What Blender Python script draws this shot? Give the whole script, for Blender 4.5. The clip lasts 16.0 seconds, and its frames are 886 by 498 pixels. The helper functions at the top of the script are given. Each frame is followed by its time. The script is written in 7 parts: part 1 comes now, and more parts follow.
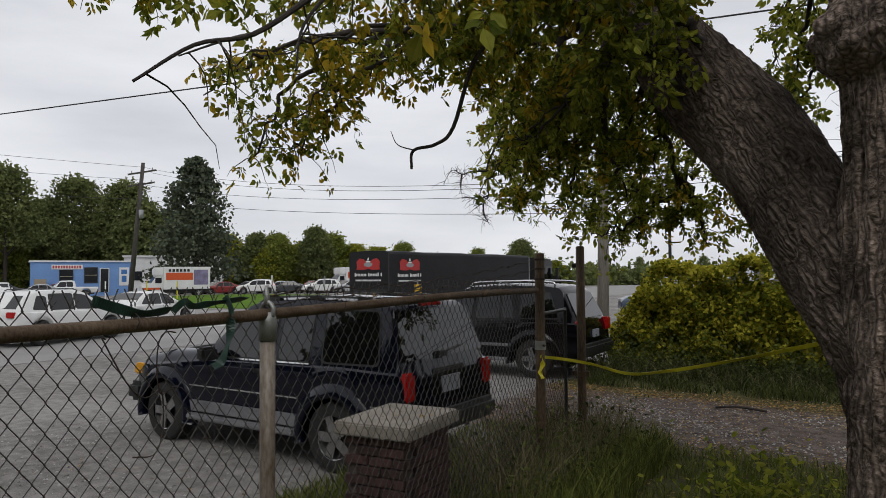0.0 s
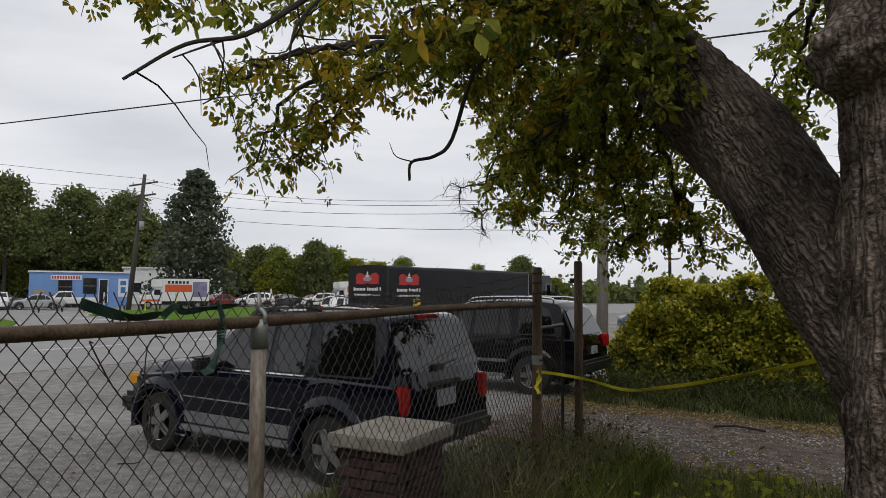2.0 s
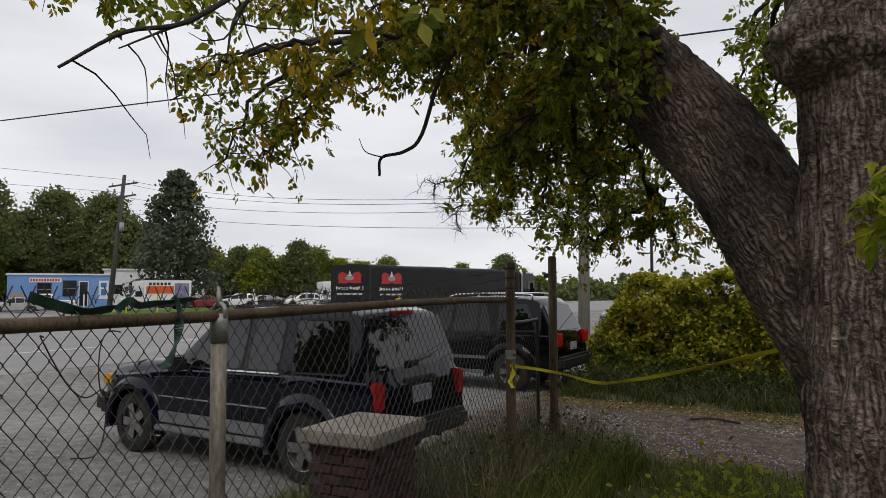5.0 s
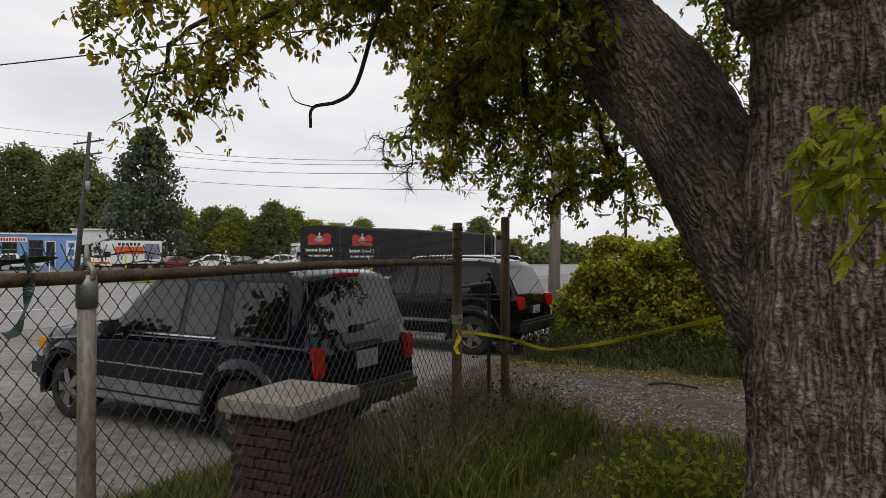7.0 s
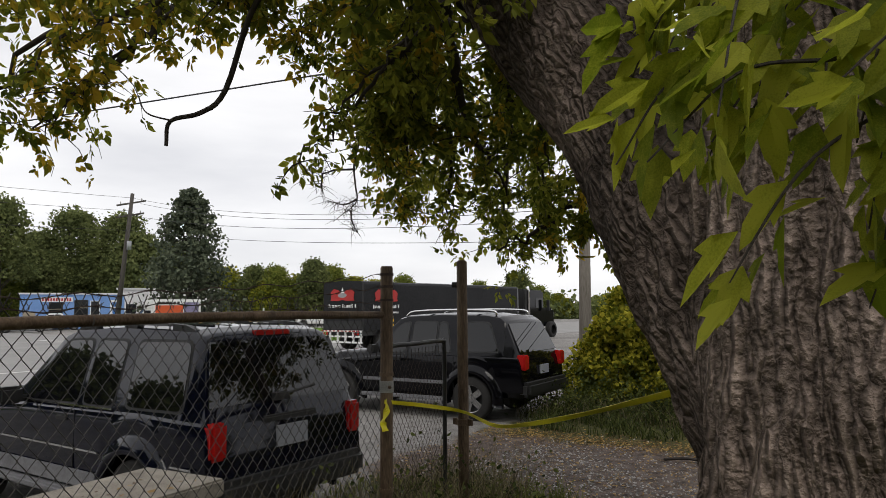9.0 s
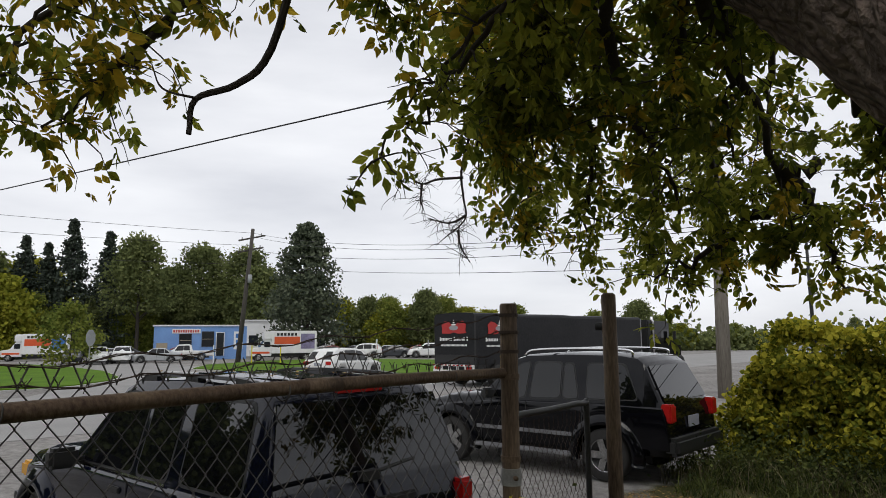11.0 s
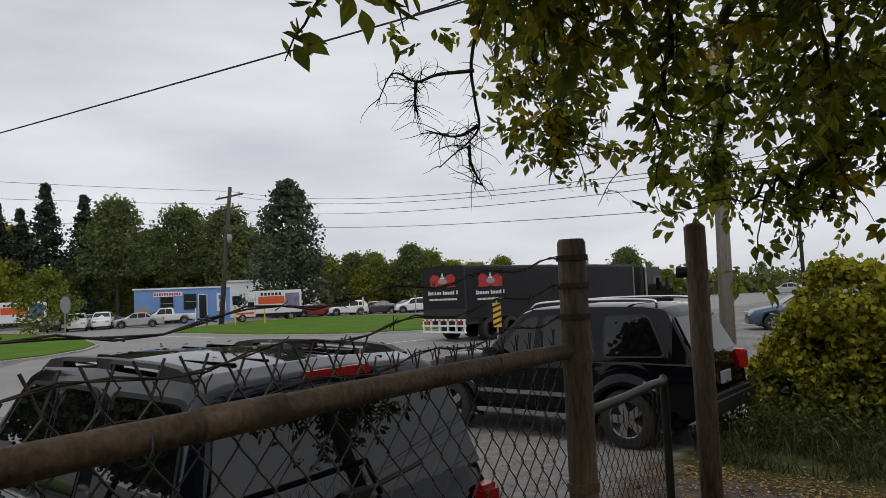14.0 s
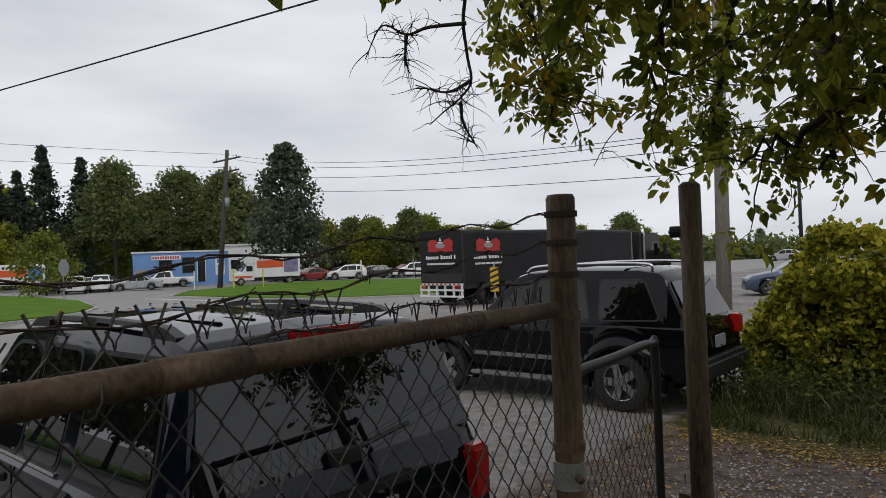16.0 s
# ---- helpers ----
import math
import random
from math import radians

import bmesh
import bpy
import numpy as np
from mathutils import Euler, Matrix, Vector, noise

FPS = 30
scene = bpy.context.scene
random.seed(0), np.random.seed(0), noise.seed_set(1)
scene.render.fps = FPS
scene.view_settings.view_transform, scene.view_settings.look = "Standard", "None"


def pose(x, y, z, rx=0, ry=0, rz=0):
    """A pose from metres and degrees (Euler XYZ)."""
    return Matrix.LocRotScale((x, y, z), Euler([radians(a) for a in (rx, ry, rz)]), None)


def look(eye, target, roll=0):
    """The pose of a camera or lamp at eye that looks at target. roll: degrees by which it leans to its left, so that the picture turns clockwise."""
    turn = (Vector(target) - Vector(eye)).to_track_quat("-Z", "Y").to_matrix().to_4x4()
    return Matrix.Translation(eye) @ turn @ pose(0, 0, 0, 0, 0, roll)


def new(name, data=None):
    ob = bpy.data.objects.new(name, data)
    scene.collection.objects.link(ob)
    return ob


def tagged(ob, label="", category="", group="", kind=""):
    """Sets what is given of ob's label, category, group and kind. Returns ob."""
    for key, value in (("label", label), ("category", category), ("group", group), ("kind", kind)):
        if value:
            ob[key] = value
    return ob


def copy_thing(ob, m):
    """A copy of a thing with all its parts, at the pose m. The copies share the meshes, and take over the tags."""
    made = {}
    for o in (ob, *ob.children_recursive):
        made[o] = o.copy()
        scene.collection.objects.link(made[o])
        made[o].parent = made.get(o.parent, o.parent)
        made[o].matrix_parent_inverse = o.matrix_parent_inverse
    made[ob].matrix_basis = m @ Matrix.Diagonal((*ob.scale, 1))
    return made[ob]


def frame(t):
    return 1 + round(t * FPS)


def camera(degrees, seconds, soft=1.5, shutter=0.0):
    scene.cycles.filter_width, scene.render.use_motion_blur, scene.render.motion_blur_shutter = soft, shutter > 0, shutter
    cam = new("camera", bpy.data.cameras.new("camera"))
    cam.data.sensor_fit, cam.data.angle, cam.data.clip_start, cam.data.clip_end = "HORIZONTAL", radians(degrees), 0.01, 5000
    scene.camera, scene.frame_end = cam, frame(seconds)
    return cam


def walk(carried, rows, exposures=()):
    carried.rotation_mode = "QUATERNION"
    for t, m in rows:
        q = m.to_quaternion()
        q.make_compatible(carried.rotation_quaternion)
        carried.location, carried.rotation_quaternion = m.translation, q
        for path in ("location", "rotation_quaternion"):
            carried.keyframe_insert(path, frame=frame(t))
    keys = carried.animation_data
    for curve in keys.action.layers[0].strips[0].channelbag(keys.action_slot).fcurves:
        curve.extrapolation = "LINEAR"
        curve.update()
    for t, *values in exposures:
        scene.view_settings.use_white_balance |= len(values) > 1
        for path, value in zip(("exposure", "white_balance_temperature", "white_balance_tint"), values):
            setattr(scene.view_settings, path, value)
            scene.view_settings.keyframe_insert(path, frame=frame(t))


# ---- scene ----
cam = camera(66.3, 16.0, 0.85)
PATH = [
    (0, (3.772, -5.239, 2.034), (2.682, -3.564, 2.109), -0.5),
    (0.5, (3.759, -5.229, 2.024), (2.681, -3.546, 2.095), -0.2),
    (1, (3.746, -5.238, 1.99), (2.668, -3.554, 2.053), 2.4),
    (1.5, (3.75, -5.218, 1.992), (2.654, -3.547, 2.072), 1.6),
    (2, (3.781, -5.206, 2.004), (2.692, -3.533, 2.126), 0.3),
    (2.5, (3.806, -5.208, 2.009), (2.751, -3.516, 2.158), -0.0),
    (3, (3.798, -5.198, 2.006), (2.762, -3.494, 2.152), -1.1),
    (5.5, (3.889, -5.113, 1.969), (2.844, -3.412, 2.08), -0.0),
    (6, (3.841, -5.047, 1.987), (2.868, -3.303, 2.087), -0.7),
    (6.5, (3.803, -4.932, 1.934), (2.814, -3.196, 2.016), -1.2),
    (7, (3.968, -4.701, 1.962), (2.971, -2.967, 1.971), 0.1),
    (7.5, (4.099, -4.389, 1.936), (3.144, -2.633, 1.973), -2.4),
    (8, (4.094, -4.051, 1.908), (3.213, -2.257, 1.959), 2.6),
    (8.5, (4.123, -3.635, 1.869), (3.074, -1.932, 1.897), -0.9),
    (9, (4.141, -3.198, 1.916), (3.033, -1.542, 2.09), -0.5),
    (9.5, (3.96, -2.85, 1.952), (2.782, -1.244, 2.141), 1.7),
    (10, (3.746, -2.617, 1.976), (2.372, -1.184, 2.225), -0.5),
    (12.5, (2.403, -1.517, 2.123), (1.081, -0.043, 2.407), -0.6),
    (13, (2.267, -1.485, 2.111), (0.863, -0.077, 2.332), -3.8),
    (13.5, (2.145, -1.336, 2.072), (0.817, 0.153, 2.211), -3.2),
    (14, (2.139, -1.155, 2.076), (0.807, 0.332, 2.204), -2.5),
    (14.5, (2.163, -1.11, 2.065), (0.849, 0.394, 2.18), -2.9),
    (15, (2.128, -1.052, 2.055), (0.822, 0.461, 2.12), -3.9),
    (15.5, (2.113, -1.048, 2.053), (0.798, 0.458, 2.077), -3.3),
    (16, (2.128, -1.078, 2.047), (0.793, 0.411, 2.072), -2.2),
]
walk(cam, [(t, look(eye, target, roll)) for t, eye, target, roll in PATH],
     exposures=((0, -0.05, 6450, 10), (6, 0.05, 6550, 10), (7, 0.1, 6650, 10), (8, 0.22, 6650, 10), (9, 0.26, 6650, 10), (10, 0.2, 6550, 10), (12.5, -0.02, 6400, 10), (13.5, -0.14, 6400, 10), (14.5, -0.14, 6400, 10), (16, -0.08, 6400, 10)))

# world, sky and light: an overcast day
world = bpy.data.worlds.new("overcast_sky")
scene.world = world
world.use_nodes = True
wn, wl = world.node_tree.nodes, world.node_tree.links
bg = wn["Background"]
sky = wn.new("ShaderNodeTexSky")
sky.sky_type, sky.sun_disc = "NISHITA", False
sky.sun_elevation, sky.sun_rotation = radians(48), radians(150)
wcoord = wn.new("ShaderNodeTexCoord")
wmap = wn.new("ShaderNodeMapping")
wmap.inputs["Scale"].default_value = (1.0, 1.0, 4.5)
wnoise = wn.new("ShaderNodeTexNoise")
wnoise.inputs["Scale"].default_value, wnoise.inputs["Detail"].default_value = 2.2, 6.0
wramp = wn.new("ShaderNodeValToRGB")
wramp.color_ramp.elements[0].position, wramp.color_ramp.elements[0].color = 0.3, (5.3, 5.4, 5.75, 1)
wramp.color_ramp.elements[1].position, wramp.color_ramp.elements[1].color = 0.7, (7.5, 7.55, 7.75, 1)
wmix = wn.new("ShaderNodeMixRGB")
wmix.inputs["Fac"].default_value = 0.96
wl.new(wcoord.outputs["Generated"], wmap.inputs["Vector"])
wl.new(wmap.outputs["Vector"], wnoise.inputs["Vector"])
wl.new(wnoise.outputs["Fac"], wramp.inputs["Fac"])
wl.new(sky.outputs["Color"], wmix.inputs["Color1"])
wl.new(wramp.outputs["Color"], wmix.inputs["Color2"])
wl.new(wmix.outputs["Color"], bg.inputs["Color"])
bg.inputs["Strength"].default_value = 0.122
sun = new("sun", bpy.data.lights.new("sun", "SUN"))
sun.data.energy, sun.data.angle, sun.data.color = 0.7, radians(25), (1.0, 0.97, 0.92)
sun.matrix_world = look((0, 0, 30), (0 - 12, 22, 0))
scene.view_settings.exposure = 0.0


# ---- materials ----
def material(name, dark, light, scale=8.0, rough=0.7, bump=0.0, metal=0.0, fine=12.0, per_object=0.0, per_island=0.0,
             spec=0.5, stretch=(1, 1, 1), through_light=0.0, coat=0.0):
    m = bpy.data.materials.new(name)
    m.use_nodes = True
    n, l = m.node_tree.nodes, m.node_tree.links
    b = n["Principled BSDF"]
    co = n.new("ShaderNodeTexCoord")
    mp = n.new("ShaderNodeMapping")
    mp.inputs["Scale"].default_value = stretch
    l.new(co.outputs["Object"], mp.inputs["Vector"])
    a = n.new("ShaderNodeTexNoise")
    a.inputs["Scale"].default_value, a.inputs["Detail"].default_value = scale, 5.0
    f = n.new("ShaderNodeTexNoise")
    f.inputs["Scale"].default_value, f.inputs["Detail"].default_value = scale * fine, 4.0
    l.new(mp.outputs["Vector"], a.inputs["Vector"]), l.new(mp.outputs["Vector"], f.inputs["Vector"])
    add = n.new("ShaderNodeMath")
    add.operation = "MULTIPLY_ADD"
    add.inputs[1].default_value = 0.5
    half = n.new("ShaderNodeMath")
    half.operation = "MULTIPLY"
    half.inputs[1].default_value = 0.5
    l.new(f.outputs["Fac"], half.inputs[0])
    l.new(a.outputs["Fac"], add.inputs[0]), l.new(half.outputs[0], add.inputs[2])
    fac = add.outputs[0]
    for amount, kind, socket in ((per_object, "ShaderNodeObjectInfo", "Random"), (per_island, "ShaderNodeNewGeometry", "Random Per Island")):
        if amount:
            src = n.new(kind)
            mm = n.new("ShaderNodeMath")
            mm.operation = "MULTIPLY_ADD"
            mm.inputs[1].default_value = amount
            l.new(src.outputs[socket], mm.inputs[0])
            sh = n.new("ShaderNodeMath")
            sh.operation = "SUBTRACT"
            sh.inputs[1].default_value = amount / 2
            l.new(fac, sh.inputs[0]), l.new(sh.outputs[0], mm.inputs[2])
            fac = mm.outputs[0]
    ramp = n.new("ShaderNodeValToRGB")
    ramp.color_ramp.elements[0].position, ramp.color_ramp.elements[0].color = 0.33, (*dark, 1)
    ramp.color_ramp.elements[1].position, ramp.color_ramp.elements[1].color = 0.67, (*light, 1)
    l.new(fac, ramp.inputs["Fac"]), l.new(ramp.outputs["Color"], b.inputs["Base Color"])
    b.inputs["Roughness"].default_value, b.inputs["Metallic"].default_value = rough, metal
    b.inputs["Specular IOR Level"].default_value = spec
    b.inputs["Coat Weight"].default_value = coat
    b.inputs["Coat Roughness"].default_value = 0.05
    if bump:
        bp = n.new("ShaderNodeBump")
        bp.inputs["Strength"].default_value, bp.inputs["Distance"].default_value = min(1.0, bump), 0.02
        l.new(add.outputs[0], bp.inputs["Height"]), l.new(bp.outputs["Normal"], b.inputs["Normal"])
    if through_light:
        tr = n.new("ShaderNodeBsdfTranslucent")
        l.new(ramp.outputs["Color"], tr.inputs["Color"])
        mx = n.new("ShaderNodeMixShader")
        mx.inputs["Fac"].default_value = through_light
        l.new(b.outputs["BSDF"], mx.inputs[1]), l.new(tr.outputs["BSDF"], mx.inputs[2])
        l.new(mx.outputs["Shader"], n["Material Output"].inputs["Surface"])
    return m


def plain(name, colour, rough=0.5, metal=0.0, spread=0.12, scale=5.0, bump=0.0, coat=0.0):
    lo, hi = [tuple(c * k for c in colour) for k in (1 - spread, 1 + spread)]
    return material(name, lo, hi, scale, rough, bump, metal, coat=coat)


def bark_material(name, axis, pale=1.0):
    """Bark whose furrows run along an axis; pale under 1 paints shade into its light tone."""
    m = bpy.data.materials.new(name)
    m.use_nodes = True
    n, l = m.node_tree.nodes, m.node_tree.links
    b = n["Principled BSDF"]
    b.inputs["Roughness"].default_value, b.inputs["Specular IOR Level"].default_value = 0.95, 0.15
    co = n.new("ShaderNodeTexCoord")
    mp = n.new("ShaderNodeMapping")
    mp.inputs["Scale"].default_value = (1, 1, 0.13)
    turn = n.new("ShaderNodeMapping")
    turn.inputs["Rotation"].default_value = Vector(axis).rotation_difference(Vector((0, 0, 1))).to_euler()
    l.new(co.outputs["Object"], turn.inputs["Vector"])
    l.new(turn.outputs["Vector"], mp.inputs["Vector"])
    warp = n.new("ShaderNodeTexNoise")
    warp.inputs["Scale"].default_value, warp.inputs["Detail"].default_value = 7.0, 5.0
    l.new(co.outputs["Object"], warp.inputs["Vector"])
    push = n.new("ShaderNodeVectorMath")
    push.operation = "MULTIPLY_ADD"
    push.inputs[1].default_value = (0.065, 0.065, 0.012)
    l.new(warp.outputs["Color"], push.inputs[0]), l.new(mp.outputs["Vector"], push.inputs[2])
    furrow = n.new("ShaderNodeTexVoronoi")
    furrow.feature = "DISTANCE_TO_EDGE"
    furrow.inputs["Scale"].default_value = 25.0
    l.new(push.outputs["Vector"], furrow.inputs["Vector"])
    fine = n.new("ShaderNodeTexNoise")
    fine.inputs["Scale"].default_value, fine.inputs["Detail"].default_value = 38.0, 6.0
    l.new(co.outputs["Object"], fine.inputs["Vector"])
    big = n.new("ShaderNodeTexNoise")
    big.inputs["Scale"].default_value, big.inputs["Detail"].default_value = 2.0, 4.0
    l.new(co.outputs["Object"], big.inputs["Vector"])
    rg = n.new("ShaderNodeMapRange")
    rg.inputs["From Min"].default_value, rg.inputs["From Max"].default_value = -0.08, 0.42
    l.new(furrow.outputs["Distance"], rg.inputs["Value"])
    hgt = n.new("ShaderNodeMath")
    hgt.operation = "MULTIPLY_ADD"
    hgt.inputs[1].default_value = 1.1
    l.new(fine.outputs["Fac"], hgt.inputs[0]), l.new(rg.outputs[0], hgt.inputs[2])
    tone = n.new("ShaderNodeMath")
    tone.operation = "MULTIPLY"
    l.new(hgt.outputs[0], tone.inputs[0]), l.new(big.outputs["Fac"], tone.inputs[1])
    ramp = n.new("ShaderNodeValToRGB")
    ramp.color_ramp.elements[0].position, ramp.color_ramp.elements[0].color = 0.24, (0.045, 0.034, 0.027, 1)
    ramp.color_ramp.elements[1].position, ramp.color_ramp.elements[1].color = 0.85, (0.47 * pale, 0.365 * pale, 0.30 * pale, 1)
    l.new(tone.outputs[0], ramp.inputs["Fac"]), l.new(ramp.outputs["Color"], b.inputs["Base Color"])
    bp = n.new("ShaderNodeBump")
    bp.inputs["Strength"].default_value, bp.inputs["Distance"].default_value = 1.0, 0.05
    l.new(hgt.outputs[0], bp.inputs["Height"]), l.new(bp.outputs["Normal"], b.inputs["Normal"])
    return m


M_RUST = material("rusty_pipe", (0.04, 0.018, 0.009), (0.17, 0.118, 0.072), 7, 0.65, 0.4, 0.2, stretch=(1, 1, 0.6))
M_POST = material("weathered_post", (0.035, 0.018, 0.010), (0.20, 0.14, 0.088), 8, 0.65, 0.4, 0.25, stretch=(1, 1, 0.16))
M_POST_GREY = material("worn_grey_post", (0.13, 0.085, 0.05), (0.36, 0.325, 0.28), 5, 0.6, 0.3, 0.3, stretch=(1, 1, 0.35))
M_GALV = material("galvanised", (0.22, 0.22, 0.21), (0.42, 0.42, 0.40), 14, 0.5, 0.2, 0.6)
M_WIRE = material("old_wire", (0.022, 0.019, 0.017), (0.085, 0.078, 0.07), 20, 0.65, 0.0, 0.3)
M_BARB = material("rusty_barbed_wire", (0.03, 0.022, 0.018), (0.09, 0.06, 0.045), 20, 0.8, 0.0, 0.3)
M_BLACKTUBE = plain("black_tube", (0.03, 0.03, 0.03), 0.5, 0.2)
M_BARK = bark_material("furrowed_bark", (0, 0, 1))
# the trunk's bark, darkened in colour to stand in for the crown's shade
M_BARK_LIMB_SHADED = bark_material("furrowed_limb_bark_shaded", (-2.03, 0.98, 3.2), 0.62)
M_TWIG = material("twig_bark", (0.02, 0.016, 0.013), (0.06, 0.048, 0.04), 14, 0.9, 0.3)
M_LEAF = material("maple_leaves", (0.10, 0.13, 0.015), (0.36, 0.365, 0.045), 0.8, 0.6, per_island=0.5, through_light=0.6, spec=0.25)
M_LEAF_Y = material("yellowing_leaves", (0.15, 0.15, 0.015), (0.55, 0.38, 0.035), 1.2, 0.7, per_island=0.6, through_light=0.6, spec=0.12)
M_LEAF_NEAR = material("fresh_leaves", (0.17, 0.22, 0.015), (0.44, 0.45, 0.045), 3, 0.6, per_object=0.4, through_light=0.65, spec=0.2)
M_VINE = material("vine_leaves", (0.10, 0.12, 0.011), (0.44, 0.395, 0.04), 0.9, 0.8, per_island=0.6, through_light=0.42, spec=0.15)
M_CONIFER = material("spruce_needles", (0.016, 0.026, 0.018), (0.05, 0.068, 0.042), 0.5, 0.8, per_island=0.4)
M_CONIFER_GREY = material("pine_needles", (0.035, 0.05, 0.03), (0.12, 0.14, 0.08), 0.5, 0.8, per_island=0.3, through_light=0.2)
M_FAR_DARK = material("far_foliage_dark", (0.07, 0.092, 0.036), (0.22, 0.245, 0.09), 0.2, 0.85, per_island=0.22, through_light=0.35, spec=0.1)
M_FAR_MID = material("far_foliage_mid", (0.08, 0.115, 0.022), (0.27, 0.29, 0.06), 0.2, 0.85, per_island=0.22, spec=0.1, through_light=0.35)
M_FAR_YEL = material("far_foliage_yellow", (0.12, 0.15, 0.016), (0.38, 0.36, 0.045), 0.2, 0.85, per_island=0.22, spec=0.1, through_light=0.35)
M_GRASS = material("grass_blades", (0.055, 0.072, 0.013), (0.20, 0.215, 0.045), 1.5, 0.8, per_island=0.5, through_light=0.3, spec=0.3)
# darker copy of the grass blades: the hedge's shade put into their colour
M_GRASS_SHADED = material("grass_darkened_as_shade", (0.026, 0.038, 0.010), (0.10, 0.115, 0.028), 1.5, 0.8, per_island=0.5, through_light=0.25, spec=0.2)
M_CREEPER = material("creeping_weed_leaves", (0.03, 0.045, 0.012), (0.125, 0.145, 0.035), 1.2, 0.75, per_island=0.5, through_light=0.3, spec=0.2)
M_DRYGRASS = material("dry_weeds", (0.065, 0.055, 0.025), (0.22, 0.185, 0.10), 1.5, 0.8, per_island=0.6, through_light=0.2)
M_LITTER = material("fallen_leaves", (0.09, 0.045, 0.015), (0.36, 0.22, 0.05), 1.5, 0.7, per_island=0.8)
M_STONE = material("gravel_stones", (0.12, 0.115, 0.11), (0.42, 0.40, 0.38), 6, 0.9, per_island=0.6)
M_CONCRETE = material("old_concrete", (0.16, 0.14, 0.115), (0.35, 0.315, 0.265), 7, 0.9, 0.4)
M_BRICK = material("dark_brick", (0.030, 0.015, 0.013), (0.085, 0.040, 0.034), 9, 0.9, 0.5, per_object=0.3)
M_MORTAR = plain("mortar", (0.075, 0.06, 0.052), 0.95, 0, 0.25, 20, 0.4)
M_LAWN = material("mown_lawn", (0.045, 0.10, 0.006), (0.11, 0.20, 0.014), 0.5, 0.9, 0.5, fine=40, spec=0.1)
M_KERB = plain("kerb_concrete", (0.36, 0.35, 0.33), 0.9, 0, 0.2, 5, 0.3)
M_ROAD = material("pale_asphalt", (0.20, 0.194, 0.186), (0.29, 0.282, 0.27), 0.5, 0.85, 0.3, fine=60)
M_PAINTLINE = plain("road_paint", (0.62, 0.62, 0.6), 0.8, 0, 0.2, 3)
M_NAVY = plain("dark_navy_paint", (0.003, 0.004, 0.012), 0.05, 0.0, 0.3, 2.0)
M_BLACKPAINT = plain("black_paint", (0.003, 0.003, 0.0045), 0.05, 0.0, 0.3, 2.0)
M_GREYPLASTIC = material("grey_cladding", (0.11, 0.11, 0.12), (0.22, 0.22, 0.23), 4, 0.55, 0.1)
M_BLACKPLASTIC = plain("black_trim", (0.018, 0.018, 0.018), 0.5)
M_TYRE = plain("tyre_rubber", (0.022, 0.021, 0.02), 0.85, 0, 0.3, 12)
M_RIM = plain("alloy_rim", (0.40, 0.40, 0.40), 0.25, 1.0, 0.35, 14)
M_CHROME = plain("chrome", (0.7, 0.7, 0.7), 0.15, 1.0, 0.05)
M_RED = plain("red_lens", (0.42, 0.012, 0.01), 0.2, 0, 0.25, 12)
M_AMBER = plain("amber_lens", (0.62, 0.30, 0.01), 0.25, 0, 0.2, 12)
M_HEADLIGHT = plain("headlight_lens", (0.55, 0.56, 0.57), 0.15, 0.3, 0.1)
M_PLATE = plain("number_plate", (0.3, 0.31, 0.34), 0.5)
M_GLASS = plain("tinted_glass", (0.003, 0.0033, 0.004), 0.01, 0.0, 0.2, 2.0)
M_GLASS.node_tree.nodes["Principled BSDF"].inputs["Specular IOR Level"].default_value = 0.5
M_GLASS_GREY = plain("grey_tinted_glass", (0.004, 0.0043, 0.006), 0.01, 0.0, 0.15, 2.0)
M_GLASS_GREY.node_tree.nodes["Principled BSDF"].inputs["Specular IOR Level"].default_value = 0.55
M_TARP = material("black_tarpaulin", (0.008, 0.008, 0.009), (0.02, 0.02, 0.022), 0.8, 0.55, 0.3, spec=0.2)
M_LOGORED = plain("red_print", (0.40, 0.02, 0.018), 0.5)
M_WHITE = plain("white_paint", (0.74, 0.74, 0.73), 0.45, 0, 0.08, 1.5)
M_BLUEWALL = material("blue_siding", (0.14, 0.27, 0.55), (0.20, 0.36, 0.66), 0.7, 0.7)
M_ORANGE = plain("orange_red_print", (0.62, 0.09, 0.02), 0.5)
M_BLUEPRINT = plain("blue_print", (0.04, 0.16, 0.42), 0.5)
M_TEALPRINT = plain("purple_grey_print", (0.22, 0.19, 0.32), 0.5, 0, 0.6, 1.5)
M_DARKPANE = plain("dark_pane", (0.02, 0.022, 0.025), 0.1)
M_TAN = plain("tan_board", (0.33, 0.29, 0.21), 0.8)
M_YELLOW = plain("yellow_plastic", (0.62, 0.55, 0.02), 0.45, 0, 0.15, 8)
M_HAZARD = plain("hazard_yellow", (0.68, 0.42, 0.02), 0.6)
M_BLACKPRINT = plain("black_print", (0.015, 0.015, 0.015), 0.6)
M_GREENSTRIP = material("dark_green_plastic", (0.010, 0.035, 0.026), (0.03, 0.075, 0.055), 8, 0.4, 0.2)
M_POLEWOOD = material("pole_wood", (0.12, 0.105, 0.085), (0.30, 0.27, 0.23), 3, 0.9, 0.4, stretch=(1, 1, 0.1))
M_POLEDARK = material("dark_pole_wood", (0.035, 0.03, 0.026), (0.09, 0.08, 0.07), 3, 0.9, 0.3, stretch=(1, 1, 0.1))
M_CABLE = plain("cable", (0.02, 0.02, 0.02), 0.7)
M_SIGNBACK = plain("sign_back", (0.30, 0.31, 0.32), 0.6, 0.3)


